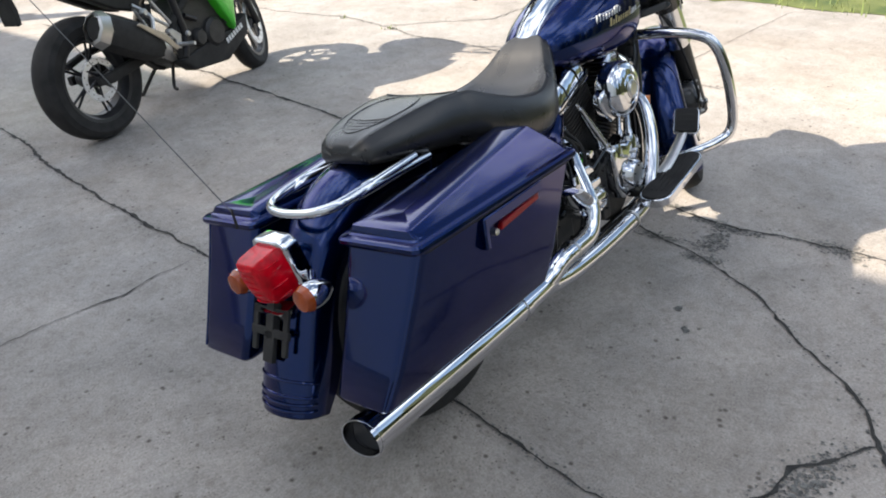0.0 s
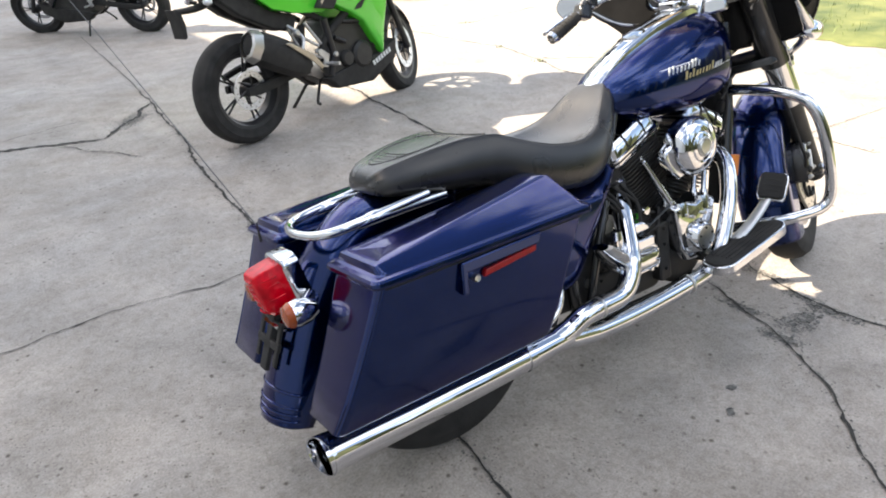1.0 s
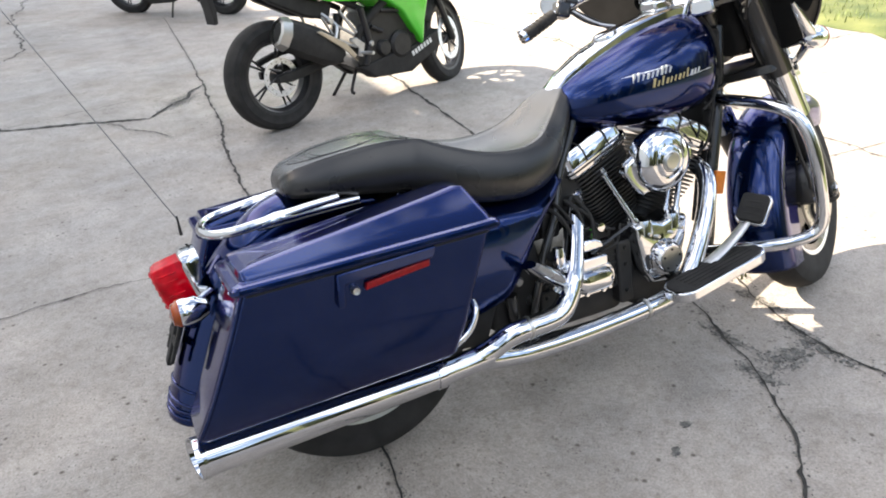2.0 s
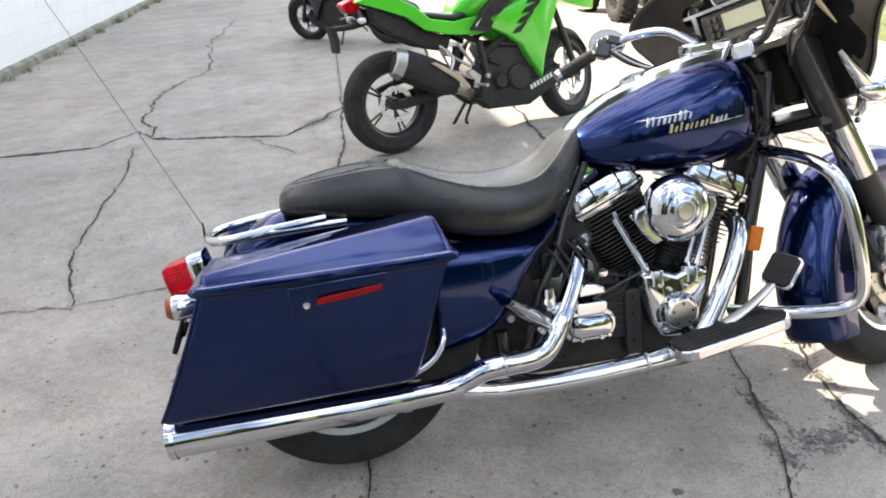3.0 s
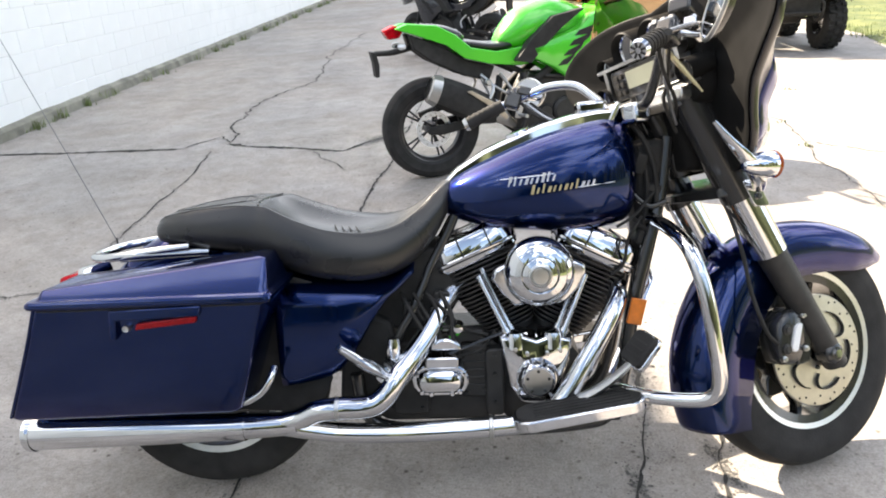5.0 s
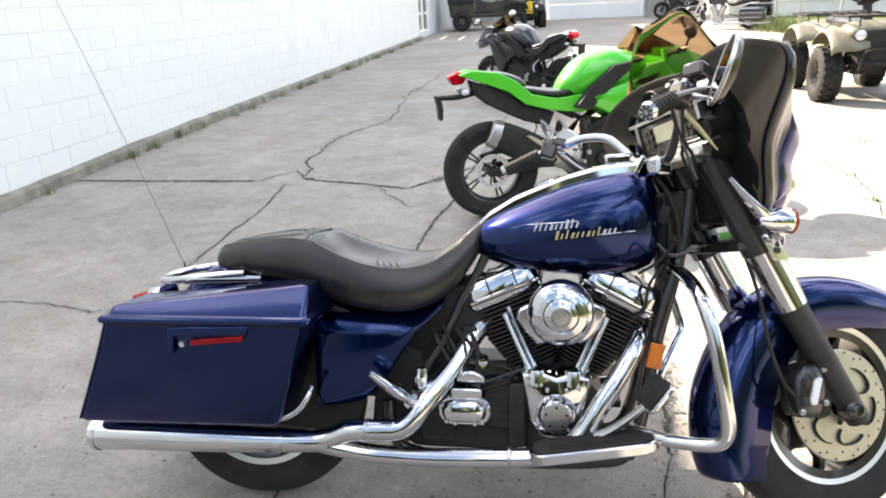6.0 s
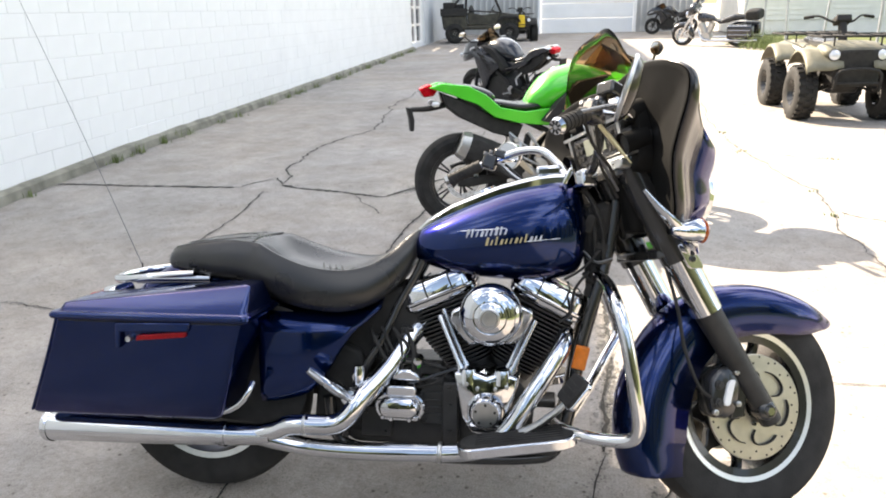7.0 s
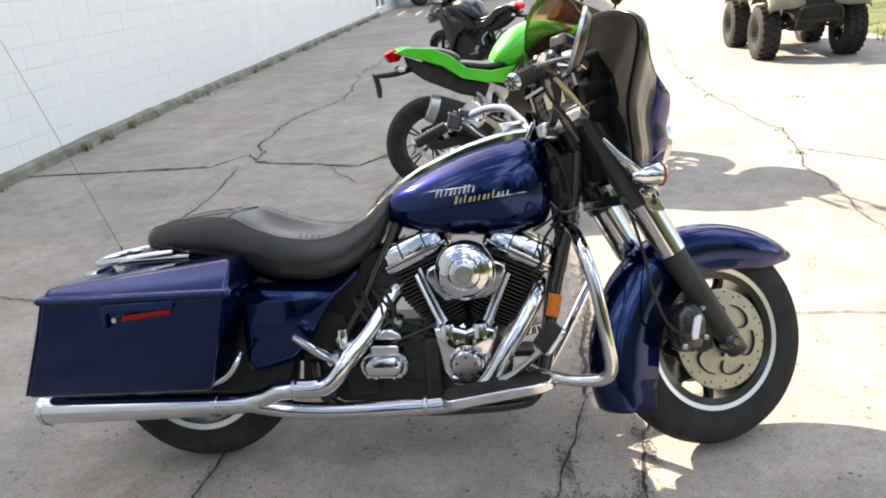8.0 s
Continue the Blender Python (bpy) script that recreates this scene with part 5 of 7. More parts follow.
skin(bm, [[(x, y, z) for x, z in ((1.140, 0.88), (1.235, 0.90), (1.230, 0.76), (1.212, 0.62), (1.192, 0.52), (1.172, 0.60), (1.158, 0.74))] for y in (-0.062, 0.062)])
part("neck_cover", bm, M_BLACK, frame_ob, "black plastic neck cover", bevel=0.02)
for k, (pts, r) in enumerate(([[(1.13, -0.055, 0.955), (1.175, -0.070, 0.90), (1.205, -0.076, 0.82), (1.212, -0.070, 0.73)], 0.007], [[(1.165, -0.060, 0.88), (1.185, -0.072, 0.80), (1.182, -0.072, 0.70), (1.170, -0.066, 0.62)], 0.006], [[(1.15, -0.064, 0.76), (1.19, -0.078, 0.725), (1.235, -0.070, 0.735)], 0.008], [[(1.155, -0.062, 0.69), (1.185, -0.075, 0.665), (1.220, -0.070, 0.665)], 0.006])):
    bm = B()
    tube(bm, pts, r, 10, 5)
    part("cable_loom", bm, (M_BLACK, M_RUBBER, M_BLACKGLOSS)[k % 3], frame_ob)
for x, z, w_, h_ in ((1.168, 0.835, 0.030, 0.055), (1.205, 0.770, 0.036, 0.024), (1.175, 0.640, 0.028, 0.036), (1.215, 0.690, 0.022, 0.030)):
    bm = B()
    box(bm, (x, -0.066, z), (w_, 0.024, h_), (0, 18, 0))
    part("connector_block", bm, M_BLACK, frame_ob, bevel=0.005)
bm = B()
skin(bm, [[(x, y, z) for x, z in ((1.165, 0.60), (1.200, 0.60), (1.168, 0.42), (1.150, 0.32), (1.122, 0.32))] for y in (-0.075, -0.03)])
part("regulator", bm, M_BLACK, frame_ob, bevel=0.006)
bm = B()
box(bm, (1.152, -0.121, 0.452), (0.040, 0.012, 0.070), (0, 12, 0))
part("side_reflector", bm, M_AMBER_FLAT, bike, "amber side reflector", bevel=0.003)
for s in (-1, 1):
    # side panel: a flat face that rolls in over a shoulder to meet the seat
    cols = catmull([(0.215, 0.300, 0.545), (0.29, 0.312, 0.543), (0.36, 0.335, 0.540), (0.415, 0.395, 0.538), (0.455, 0.460, 0.536), (0.495, 0.518, 0.540), (0.530, 0.548, 0.556), (0.572, 0.585, 0.590)], 3)
    bm = B()
    rings = []
    for c in cols:
        x, lo, sh = c
        y = 0.206 - 0.12 * max(0.0, x - 0.36) - 0.9 * max(0.0, x - 0.48) ** 1.5
        h = max(0.010, sh - lo)
        rings.append([(x - 0.004, s * (y - 0.040), lo + 0.012), (x, s * (y - 0.010), lo), (x, s * (y - 0.002), lo + 0.10 * h), (x, s * y, lo + 0.45 * h), (x, s * y, lo + 0.85 * h), (x, s * (y - 0.004), sh - 0.004), (x, s * (y - 0.014), sh + 0.004), (x, s * (y - 0.050), sh + 0.022), (x, s * (y - 0.090), sh + 0.040)])
    skin(bm, rings, caps=False, closed=False)
    part("side_cover", bm, M_BLUE, bike, "cobalt blue side cover", solid=0.005, sharp=70)
    bm = B()
    tube(bm, [(0.105, s * 0.300, 0.298), (0.145, s * 0.305, 0.302), (0.190, s * 0.30, 0.325), (0.215, s * 0.29, 0.360), (0.220, s * 0.27, 0.380)], 0.0095, 14, 5)
    part("bag_guard", bm, M_CHROME, bike, "curved chrome saddlebag guard")
    # engine guard bar with a brace
    bm = B()
    tube(bm, [(1.195, s * 0.06, 0.692), (1.212, s * 0.18, 0.686), (1.222, s * 0.275, 0.672), (1.232, s * 0.335, 0.640), (1.254, s * 0.362, 0.560)] + ([(1.276, s * 0.372, 0.440), (1.290, s * 0.368, 0.355), (1.278, s * 0.355, 0.310), (1.230, s * 0.330, 0.292), (1.150, s * 0.285, 0.284), (1.100, s * 0.22, 0.275), (1.08, s * 0.12, 0.25)] if s < 0 else [(1.288, 0.372, 0.470), (1.302, 0.372, 0.425), (1.296, 0.356, 0.392), (1.262, 0.310, 0.345), (1.195, 0.215, 0.250), (1.13, 0.12, 0.175)]), 0.0175, 18, 6)
    guard = part("engine_guard", bm, M_CHROME, bike, "chrome engine guard bar")
    # floorboard
    fb = new("floorboard")
    fb.parent = bike
    fb["label"] = "chrome-edged floorboard with ribbed black rubber"
    fm = pose(0.977, s * 0.275, 0.258, 0, -10, 0)
    bm = B()
    skin(bm, [[(x, y, z) for x, y in rrect(-0.165, 0.165, -0.055, 0.055, 0.048, 6)] for z in (-0.024, 0.005)])
    part("pan", bm, M_CHROME, fb, m=fm, bevel=0.004)
    bm = B()
    skin(bm, [[(x, y, z) for x, y in rrect(-0.156, 0.156, -0.048, 0.048, 0.041, 6)] for z in (0.004, 0.010)])
    part("pad", bm, M_RUBBER, fb, m=fm, bevel=0.003)
    for k in range(5):
        bm = B()
        box(bm, (0.01, -0.032 + 0.016 * k, 0.0105), (0.24, 0.004, 0.003))
        part("rib", bm, M_RUBBER, fb, m=fm)
    bm = B()
    box(bm, (1.0, s * 0.19, 0.212), (0.18, 0.10, 0.025))
    part("mount", bm, M_ENGINE, fb, bevel=0.006)
    # passenger peg folded up
    bm = B()
    tube(bm, [(0.490, s * 0.225, 0.335), (0.445, s * 0.250, 0.378), (0.385, s * 0.268, 0.428)], [0.028, 0.044, 0.024], 16, 4, 0.45)
    peg = part("passenger_peg", bm, M_CHROME, bike, "chrome passenger footpeg folded up")
    bm = B()
    tube(bm, [(0.478, s * 0.246, 0.350), (0.430, s * 0.274, 0.395), (0.392, s * 0.288, 0.428)], [0.014, 0.022, 0.015], 12, 4, 0.5)
    part("peg_rubber", bm, M_SATIN, peg)
    bm = B()
    lathe(bm, [(0, -0.02), (0.022, -0.02), (0.026, 0.0), (0.022, 0.03), (0, 0.03)], Matrix.Translation((0.492, s * 0.215, 0.335)), 18)
    part("peg_mount", bm, M_CHROME, peg)
# brake pedal
ped = new("brake_pedal")
ped.parent = bike
ped["label"] = "brake pedal with a black rubber pad"
pedal_m = pose(1.126, -0.275, 0.404, 10, -52, 14)
bm = B()
skin(bm, [[(x, y, z) for x, y in rrect(-0.042, 0.042, -0.038, 0.038, 0.014, 4)] for z in (-0.004, 0.009)])
part("pad", bm, M_RUBBER, ped, m=pedal_m, bevel=0.003)
bm = B()
skin(bm, [[(x, y, z) for x, y in rrect(-0.047, 0.046, -0.042, 0.042, 0.016, 4)] for z in (-0.016, -0.003)])
part("backing_plate", bm, M_CHROME, ped, "chrome pedal plate", m=pedal_m, bevel=0.003)
for k in range(3):
    bm = B()
    box(bm, (-0.018 + 0.018 * k, 0, 0.0095), (0.004, 0.052, 0.002))
    part("pad_rib", bm, M_BLACK, ped, m=pedal_m)
bm = B()
tube(bm, [(1.125, -0.272, 0.388), (1.085, -0.262, 0.340), (1.03, -0.248, 0.290), (0.97, -0.23, 0.250)], [0.015, 0.019, 0.021, 0.022], 12, 4, 0.5)
part("arm", bm, M_SATIN, ped)
# side stand
bm = B()
tube(bm, [(0.80, 0.15, 0.16), (0.86, 0.26, 0.10), (0.92, 0.36, 0.085), (0.98, 0.385, 0.083)], 0.012, 12, 4)
part("side_stand", bm, M_BLACKGLOSS, bike, "black side stand, down")

# ---- fork, fairing and bars of the blue motorcycle, turned to the left together ----
for s in (-1, 1):
    leg = new("fork_leg")
    leg.parent = bike
    leg["label"] = "fork leg with black slider and chrome cover"
    bm = B()
    rod(bm, (1.640, s * 0.112, 0.285), (1.435, s * 0.112, 0.610), 0.031, 22, 0.039)
    part("slider", bm, M_ENGINE, leg, m=STEER)
    bm = B()
    lathe(bm, [(0, -0.028), (0.020, -0.028), (0.030, -0.02), (0.030, 0.02), (0.0, 0.02)], Matrix.Translation((1.612, s * 0.118, 0.318)), 18)
    part("axle_clamp", bm, M_BLACKGLOSS, leg, m=STEER, bevel=0.003)
    bm = B()
    lathe(bm, [(0, s * 0.034), (0.012, s * 0.034), (0.014, s * 0.02)], Matrix.Translation((1.612, s * 0.118, 0.318)), 6)
    part("axle_nut", bm, M_CHROME, leg, m=STEER)
    bm = B()
    rod(bm, (1.440, s * 0.112, 0.600), (1.352, s * 0.112, 0.757), 0.0445, 26)
    part("cover", bm, M_CHROME, leg, m=STEER)
    bm = B()
    rod(bm, (1.356, s * 0.112, 0.750), (1.200, s * 0.112, 1.03), 0.050, 22, 0.047)
    part("upper_tube", bm, M_BLACKGLOSS, leg, m=STEER)
    # chrome strip that carries the turn signal
    bm = B()
    tube(bm, [(1.378, s * 0.158, 0.738), (1.338, s * 0.200, 0.762), (1.276, s * 0.238, 0.800), (1.222, s * 0.240, 0.850), (1.186, s * 0.236, 0.893)], [0.016, 0.020, 0.019, 0.012, 0.006], 14, 5, 0.6)
    part("trim_strip", bm, M_CHROME, leg, m=STEER_TOP)
    bm = B()
    skin(bm, [[(1.362 + x + 0.55 * z, s * y, 0.752 - z) for x, z in rrect(-0.024, 0.024, -0.034, 0.034, 0.010, 3)] for y in (0.120, 0.162)])
    part("signal_bracket", bm, M_CHROME, leg, m=STEER, bevel=0.004)
    bm = B()
    lathe(bm, [(0, -s * -0.005), (0.007, s * 0.005), (0.009, s * 0.003), (0.009, -s * 0.006)], Matrix.Translation((1.366, s * 0.163, 0.745)), 14)
    part("bolt", bm, M_BLACKGLOSS, leg, m=STEER)
    sig = new("turn_signal")
    sig.parent = bike
    sig["label"] = "chrome bullet turn signal with amber lens"
    bm = B()
    rod(bm, (1.325, s * 0.15, 0.790), (1.310, s * 0.22, 0.790), 0.010, 12)
    part("stalk", bm, M_CHROME, sig, m=STEER_TOP)
    sm = pose(1.322, s * 0.235, 0.790, 0, 0, 0)
    bm = B()
    lathe(bm, [(0.0, -0.062), (0.012, -0.058), (0.024, -0.035), (0.031, -0.005), (0.033, 0.020), (0.031, 0.026), (0, 0.026)], sm, 24, "x")
    part("signal_shell", bm, M_CHROME, sig, m=STEER_TOP)
    bm = B()
    lathe(bm, [(0.033, 0.022), (0.034, 0.030), (0.024, 0.040), (0, 0.044)], sm, 24, "x")
    part("lens", bm, M_AMBER, sig, "amber lens", m=STEER_TOP)
for z, x in ((0.775, 1.325), (1.00, 1.20)):
    bm = B()
    skin(bm, [[(x + u, v, z + w + 0.45 * u) for u, v in rrect(-0.04, 0.045, -0.135, 0.135, 0.03, 4)] for w in (-0.014, 0.014)])
    part("fork_yoke", bm, M_BLACKGLOSS, bike, "black fork yoke", m=STEER, bevel=0.005)
# calliper
cal = new("brake_calliper")
cal.parent = bike
cal["label"] = "black brake calliper with a silver badge"
bm = B()
skin(bm, [[(1.487 + (x - 1.487) * k, y, 0.370 + (z - 0.370) * k) for x, z in ((1.440, 0.318), (1.452, 0.302), (1.488, 0.298), (1.512, 0.310), (1.530, 0.345), (1.538, 0.392), (1.528, 0.432), (1.496, 0.448), (1.464, 0.440), (1.442, 0.414), (1.434, 0.366))] for y, k in ((-0.060, 1.0), (-0.112, 1.0), (-0.124, 0.92), (-0.128, 0.80))])
part("body", bm, M_BLACKGLOSS, cal, m=STEER, bevel=0.008)
bm = B()
skin(bm, [[(x + 0.30 * (z - 0.372) + 5.0 * (z - 0.372) ** 2, y, z) for x, z in rrect(1.476, 1.499, 0.336, 0.408, 0.0110, 6)] for y in (-0.136, -0.124)])
part("badge", bm, M_WHITE, cal, m=STEER, bevel=0.003)
for x, z, r in ((1.462, 0.395, 0.014), (1.458, 0.345, 0.014), (1.520, 0.428, 0.008), (1.522, 0.340, 0.008), (1.448, 0.320, 0.008)):
    bm = B()
    lathe(bm, [(0.0, -0.010), (r * 0.55, -0.010), (r * 0.62, -0.006), (r, -0.005), (r, 0.006)], Matrix.Translation((x, -0.128, z)), 16)
    part("piston_cap" if r > 0.01 else "bolt", bm, M_ENGINE if r > 0.01 else M_SATIN, cal, m=STEER)
bm = B()
skin(bm, [[(x, y, z) for x, z in ((1.505, 0.44), (1.548, 0.425), (1.560, 0.36), (1.548, 0.30), (1.505, 0.295))] for y in (-0.118, -0.098)])
part("mount", bm, M_BLACKGLOSS, cal, m=STEER, bevel=0.005)
bm = B()
tube(bm, [(1.44, -0.12, 0.36), (1.39, -0.135, 0.40), (1.355, -0.13, 0.50), (1.345, -0.12, 0.60), (1.33, -0.10, 0.70), (1.325, -0.06, 0.78)], 0.0050, 10, 6)
part("brake_hose", bm, M_BLACK, cal, m=STEER)

# fairing: outline of its rear edge, seen from behind (right half), from the top middle round to the bottom middle
EDGE = [(1.12 * y, x, z) for y, x, z in [(0.000, 1.215, 1.218), (0.10, 1.212, 1.232), (0.20, 1.200, 1.229), (0.29, 1.190, 1.205), (0.352, 1.192, 1.176), (0.384, 1.198, 1.142), (0.376, 1.200, 1.088), (0.332, 1.208, 1.028), (0.290, 1.218, 0.970), (0.265, 1.234, 0.910), (0.246, 1.252, 0.855), (0.212, 1.272, 0.808), (0.15, 1.305, 0.785), (0.07, 1.335, 0.795), (0.0, 1.345, 0.80)]]
EDGE = catmull(EDGE, 3)


def fairing_loop(shrink, xshift, bulge):
    """A closed loop inside the rear edge; shrink 1 is the edge itself."""
    out = []
    for s in (-1, 1):
        row = [(x, s * y, z) for y, x, z in EDGE]
        out += row if s < 0 else row[::-1][1:-1]
    c = Vector((0, 0, 0.985))
    res = []
    for x, y, z in out:
        res.append((1.235 + (x - 1.235) * shrink + xshift, y * shrink, c.z + (z - c.z) * shrink - bulge * (1 - shrink)))
    return res


M_RIM = material("black_rim", (0.014, 0.013, 0.014), 0.20, 0.0, 0.0, rvary=0.04, scale=12, spec=0.5)
M_PANEL = material("dark_panel", (0.012, 0.0117, 0.0114), 0.5, 0.0, vary=0.2, scale=20, spec=0.06)
fairing = new("fairing")
fairing.parent = bike
fairing["label"] = "batwing fairing with cobalt blue shell and black inner panel"
bm = B()
loops = []
for shrink, xs in ((1.0, 0.0), (1.004, 0.010), (0.99, 0.022), (0.945, 0.036), (0.85, 0.058), (0.72, 0.095), (0.60, 0.135), (0.50, 0.180), (0.41, 0.222), (0.30, 0.248), (0.15, 0.262)):
    loops.append(fairing_loop(shrink, xs, 0.045))
skin(bm, loops[6:], caps=False)
bm.faces.new([v for v in bm.verts[-len(loops[0]):]])
part("shell", bm, M_BLUE, fairing, "cobalt blue outer shell", m=STEER_TOP, sharp=60, solid=0.006)
bm = B()
skin(bm, loops[:7], caps=False)
part("rear_shell", bm, M_RIM, fairing, "glossy dark rear of the shell", m=STEER_TOP, sharp=60, solid=0.006)
bm = B()
loops = [fairing_loop(k, xs, 0) for k, xs in ((0.998, -0.004), (0.985, -0.005), (0.95, -0.002), (0.90, 0.002), (0.82, 0.007), (0.70, 0.014), (0.56, 0.022), (0.4, 0.028), (0.2, 0.030), (0.05, 0.030))]
skin(bm, loops, caps=False)
bm.verts.ensure_lookup_table()
bm.faces.new([v for v in bm.verts[-len(loops[0]):]])
inner = part("inner_panel", bm, M_PANEL, fairing, "black inner panel", m=STEER_TOP, sharp=60)
# instrument cowl with clocks, radio and switches
bm = B()
skin(bm, [[(x, y, z) for y, z in rrect(-w, w, 1.045 - h, 1.045 + h + 0.02, 0.05, 5)] for x, w, h in ((1.28, 0.185, 0.09), (1.225, 0.192, 0.095), (1.205, 0.188, 0.088), (1.20, 0.180, 0.08))])
dash = part("dash", bm, M_PANEL, fairing, "black dash panel", m=STEER_TOP)
for y, z, r in ((-0.060, 1.140, 0.041), (0.060, 1.140, 0.041), (-0.158, 1.112, 0.026), (0.158, 1.112, 0.026), (-0.172, 1.035, 0.024), (0.172, 1.035, 0.024)):
    g = new("gauge")
    g.parent = dash
    mm = STEER_TOP @ Matrix.Translation((1.195, y, z)) @ Matrix.Rotation(radians(-18), 4, "Y")
    bm = B()
    lathe(bm, [(r * 1.02, 0.05), (r * 1.14, -0.004), (r * 1.10, -0.010), (r * 1.0, -0.008), (r * 0.94, 0.0)], mm, 32, "x")
    part("bezel", bm, M_CHROME, g)
    hood = 1.22 if r < 0.03 else 1.34
    bm = B()
    lathe(bm, [(r * 1.30, 0.04), (r * hood, -0.030 if r > 0.03 else -0.014), (r * 1.26, -0.034), (r * 1.14, 0.0)], mm, 32, "x")
    part("cowl", bm, M_PANEL, g)
    bm = B()
    lathe(bm, [(0.0, -0.001), (r * 0.96, -0.001), (r * 0.96, 0.004)], mm, 32, "x")
    part("dial", bm, M_GREY, g)
    bm = B()
    box(bm, (-0.004, 0, r * 0.35), (0.002, r * 0.06, r * 0.8), (35, 0, 0))
    part("needle", bm, M_WHITE, g, m=mm)
rad = new("radio")
rad.parent = dash
rm = STEER_TOP @ Matrix.Translation((1.185, 0, 1.055)) @ Matrix.Rotation(radians(-14), 4, "Y")
bm = B()
skin(bm, [[(x, y, z) for y, z in rrect(-0.135, 0.135, -0.042, 0.042, 0.01, 3)] for x in (0.03, -0.012)])
part("radio_face", bm, M_BLACKGLOSS, rad, m=rm, bevel=0.004)
bm = B()
box(bm, (-0.0135, 0.0, 0.006), (0.003, 0.125, 0.046))
part("display", bm, M_LCD, rad, m=rm)
for s in (-1, 1):
    for k in range(6):
        bm = B()
        lathe(bm, [(0, -0.018), (0.007, -0.018), (0.008, -0.010)], rm @ Matrix.Translation((0, s * (0.085 + 0.020 * (k % 2)), 0.022 - 0.022 * (k // 2))), 10, "x")
        part("button", bm, M_BLACK, rad)
for z0, z1, y0, y1 in ((0.047, 0.056, -0.185, 0.185), (-0.056, -0.047, -0.185, 0.185), (-0.050, 0.050, -0.156, -0.142), (-0.050, 0.050, 0.142, 0.156)):
    bm = B()
    skin(bm, [[(x, y, z) for y, z in rrect(y0, y1, z0, z1, 0.004, 2)] for x in (0.02, -0.016)])
    part("bezel_bar", bm, M_SATIN, rad, "brushed silver bezel", m=rm)
bm = B()
skin(bm, [[(x, y, z) for y, z in rrect(-0.15, 0.15, 0.965, 0.998, 0.012, 3)] for x in (1.17, 1.215)])
part("switch_panel", bm, M_SATIN, dash, m=STEER_TOP, bevel=0.004)
# lower cowl that closes the fairing behind the fork
bm = B()
skin(bm, [[(x + 0.30 * (0.98 - z), y, z) for x, y in rrect(1.205, 1.275, -w, w, 0.03, 4)] for z, w in ((0.80, 0.055), (0.83, 0.068), (0.93, 0.068), (0.985, 0.07))])
part("lower_cowl", bm, M_PANEL, fairing, "black lower cowl", m=STEER_TOP, bevel=0.008)
# smoked screen
bm = B()
rings = []
for k in range(15):
    q = -1 + 2 * k / 14
    y = 0.05 + 0.25 * q
    top = 1.270 + 0.125 * (1 - abs(q) ** 3.5)
    ring = []
    for j in range(7):
        u = j / 6
        z = 1.215 + (top - 1.215) * u
        ring.append((1.270 - 0.055 * q * q - 0.60 * (z - 1.215) * (1 - 0.3 * u), y * (1 - 0.22 * u), z))
    rings.append(ring)
skin(bm, rings, caps=False, closed=False)
scr = part("windscreen", bm, M_SMOKE, fairing, "low smoked windscreen", m=STEER_TOP, solid=0.003, sharp=70)
scr.visible_shadow = False
# headlamp
hl = new("headlamp")
hl.parent = fairing
bm = B()
lathe(bm, [(0.094, 0.0), (0.104, -0.012), (0.112, -0.05), (0.118, -0.10), (0.118, -0.16)], STEER_TOP @ pose(1.478, 0, 0.918, 0, 0, 0), 32, "x")
part("nacelle", bm, M_BLUE, hl, "cobalt blue headlamp nacelle")
bm = B()
lathe(bm, [(0.0, 0.03), (0.085, 0.025), (0.092, 0.006), (0.096, 0.0), (0.092, -0.01)], STEER_TOP @ pose(1.478, 0, 0.918, 0, 0, 0), 32, "x")
part("rim", bm, M_CHROME, hl)
bm = B()
lathe(bm, [(0.0, 0.040), (0.05, 0.036), (0.086, 0.024)], STEER_TOP @ pose(1.478, 0, 0.918, 0, 0, 0), 32, "x")
part("glass", bm, M_CLEAR, hl)

# handlebar with grips, levers, switches and mirrors
bar = new("handlebar")
bar.parent = bike
bar["label"] = "chrome handlebar with black grips"
bm = B()
half_bar = [(0.875, 0.385, 1.022), (0.945, 0.345, 1.052), (1.005, 0.305, 1.075), (1.050, 0.255, 1.085), (1.092, 0.190, 1.070), (1.116, 0.125, 1.015), (1.122, 0.075, 0.970)]
tube(bm, [(1.125, 0, 0.962)] + [(x, y, z) for x, y, z in half_bar[::-1]], 0.0125, 14, 6)
part("bar", bm, M_CHROME, bar, m=STEER_TOP)
# right half coloured black, so no bright chrome stands out before the dash
bm = B()
tube(bm, [(x + max(0.0, 0.17 * (y - 0.19)), -y, z) for x, y, z in half_bar] + [(1.125, 0, 0.962)], 0.0125, 14, 6)
part("bar", bm, M_BLACKGLOSS, bar, "right half of the bar, coloured black", m=STEER_TOP)
bm = B()
box(bm, (1.125, 0, 0.952), (0.05, 0.12, 0.050))
part("riser_clamp", bm, M_CHROME, bar, m=STEER_TOP, bevel=0.008)
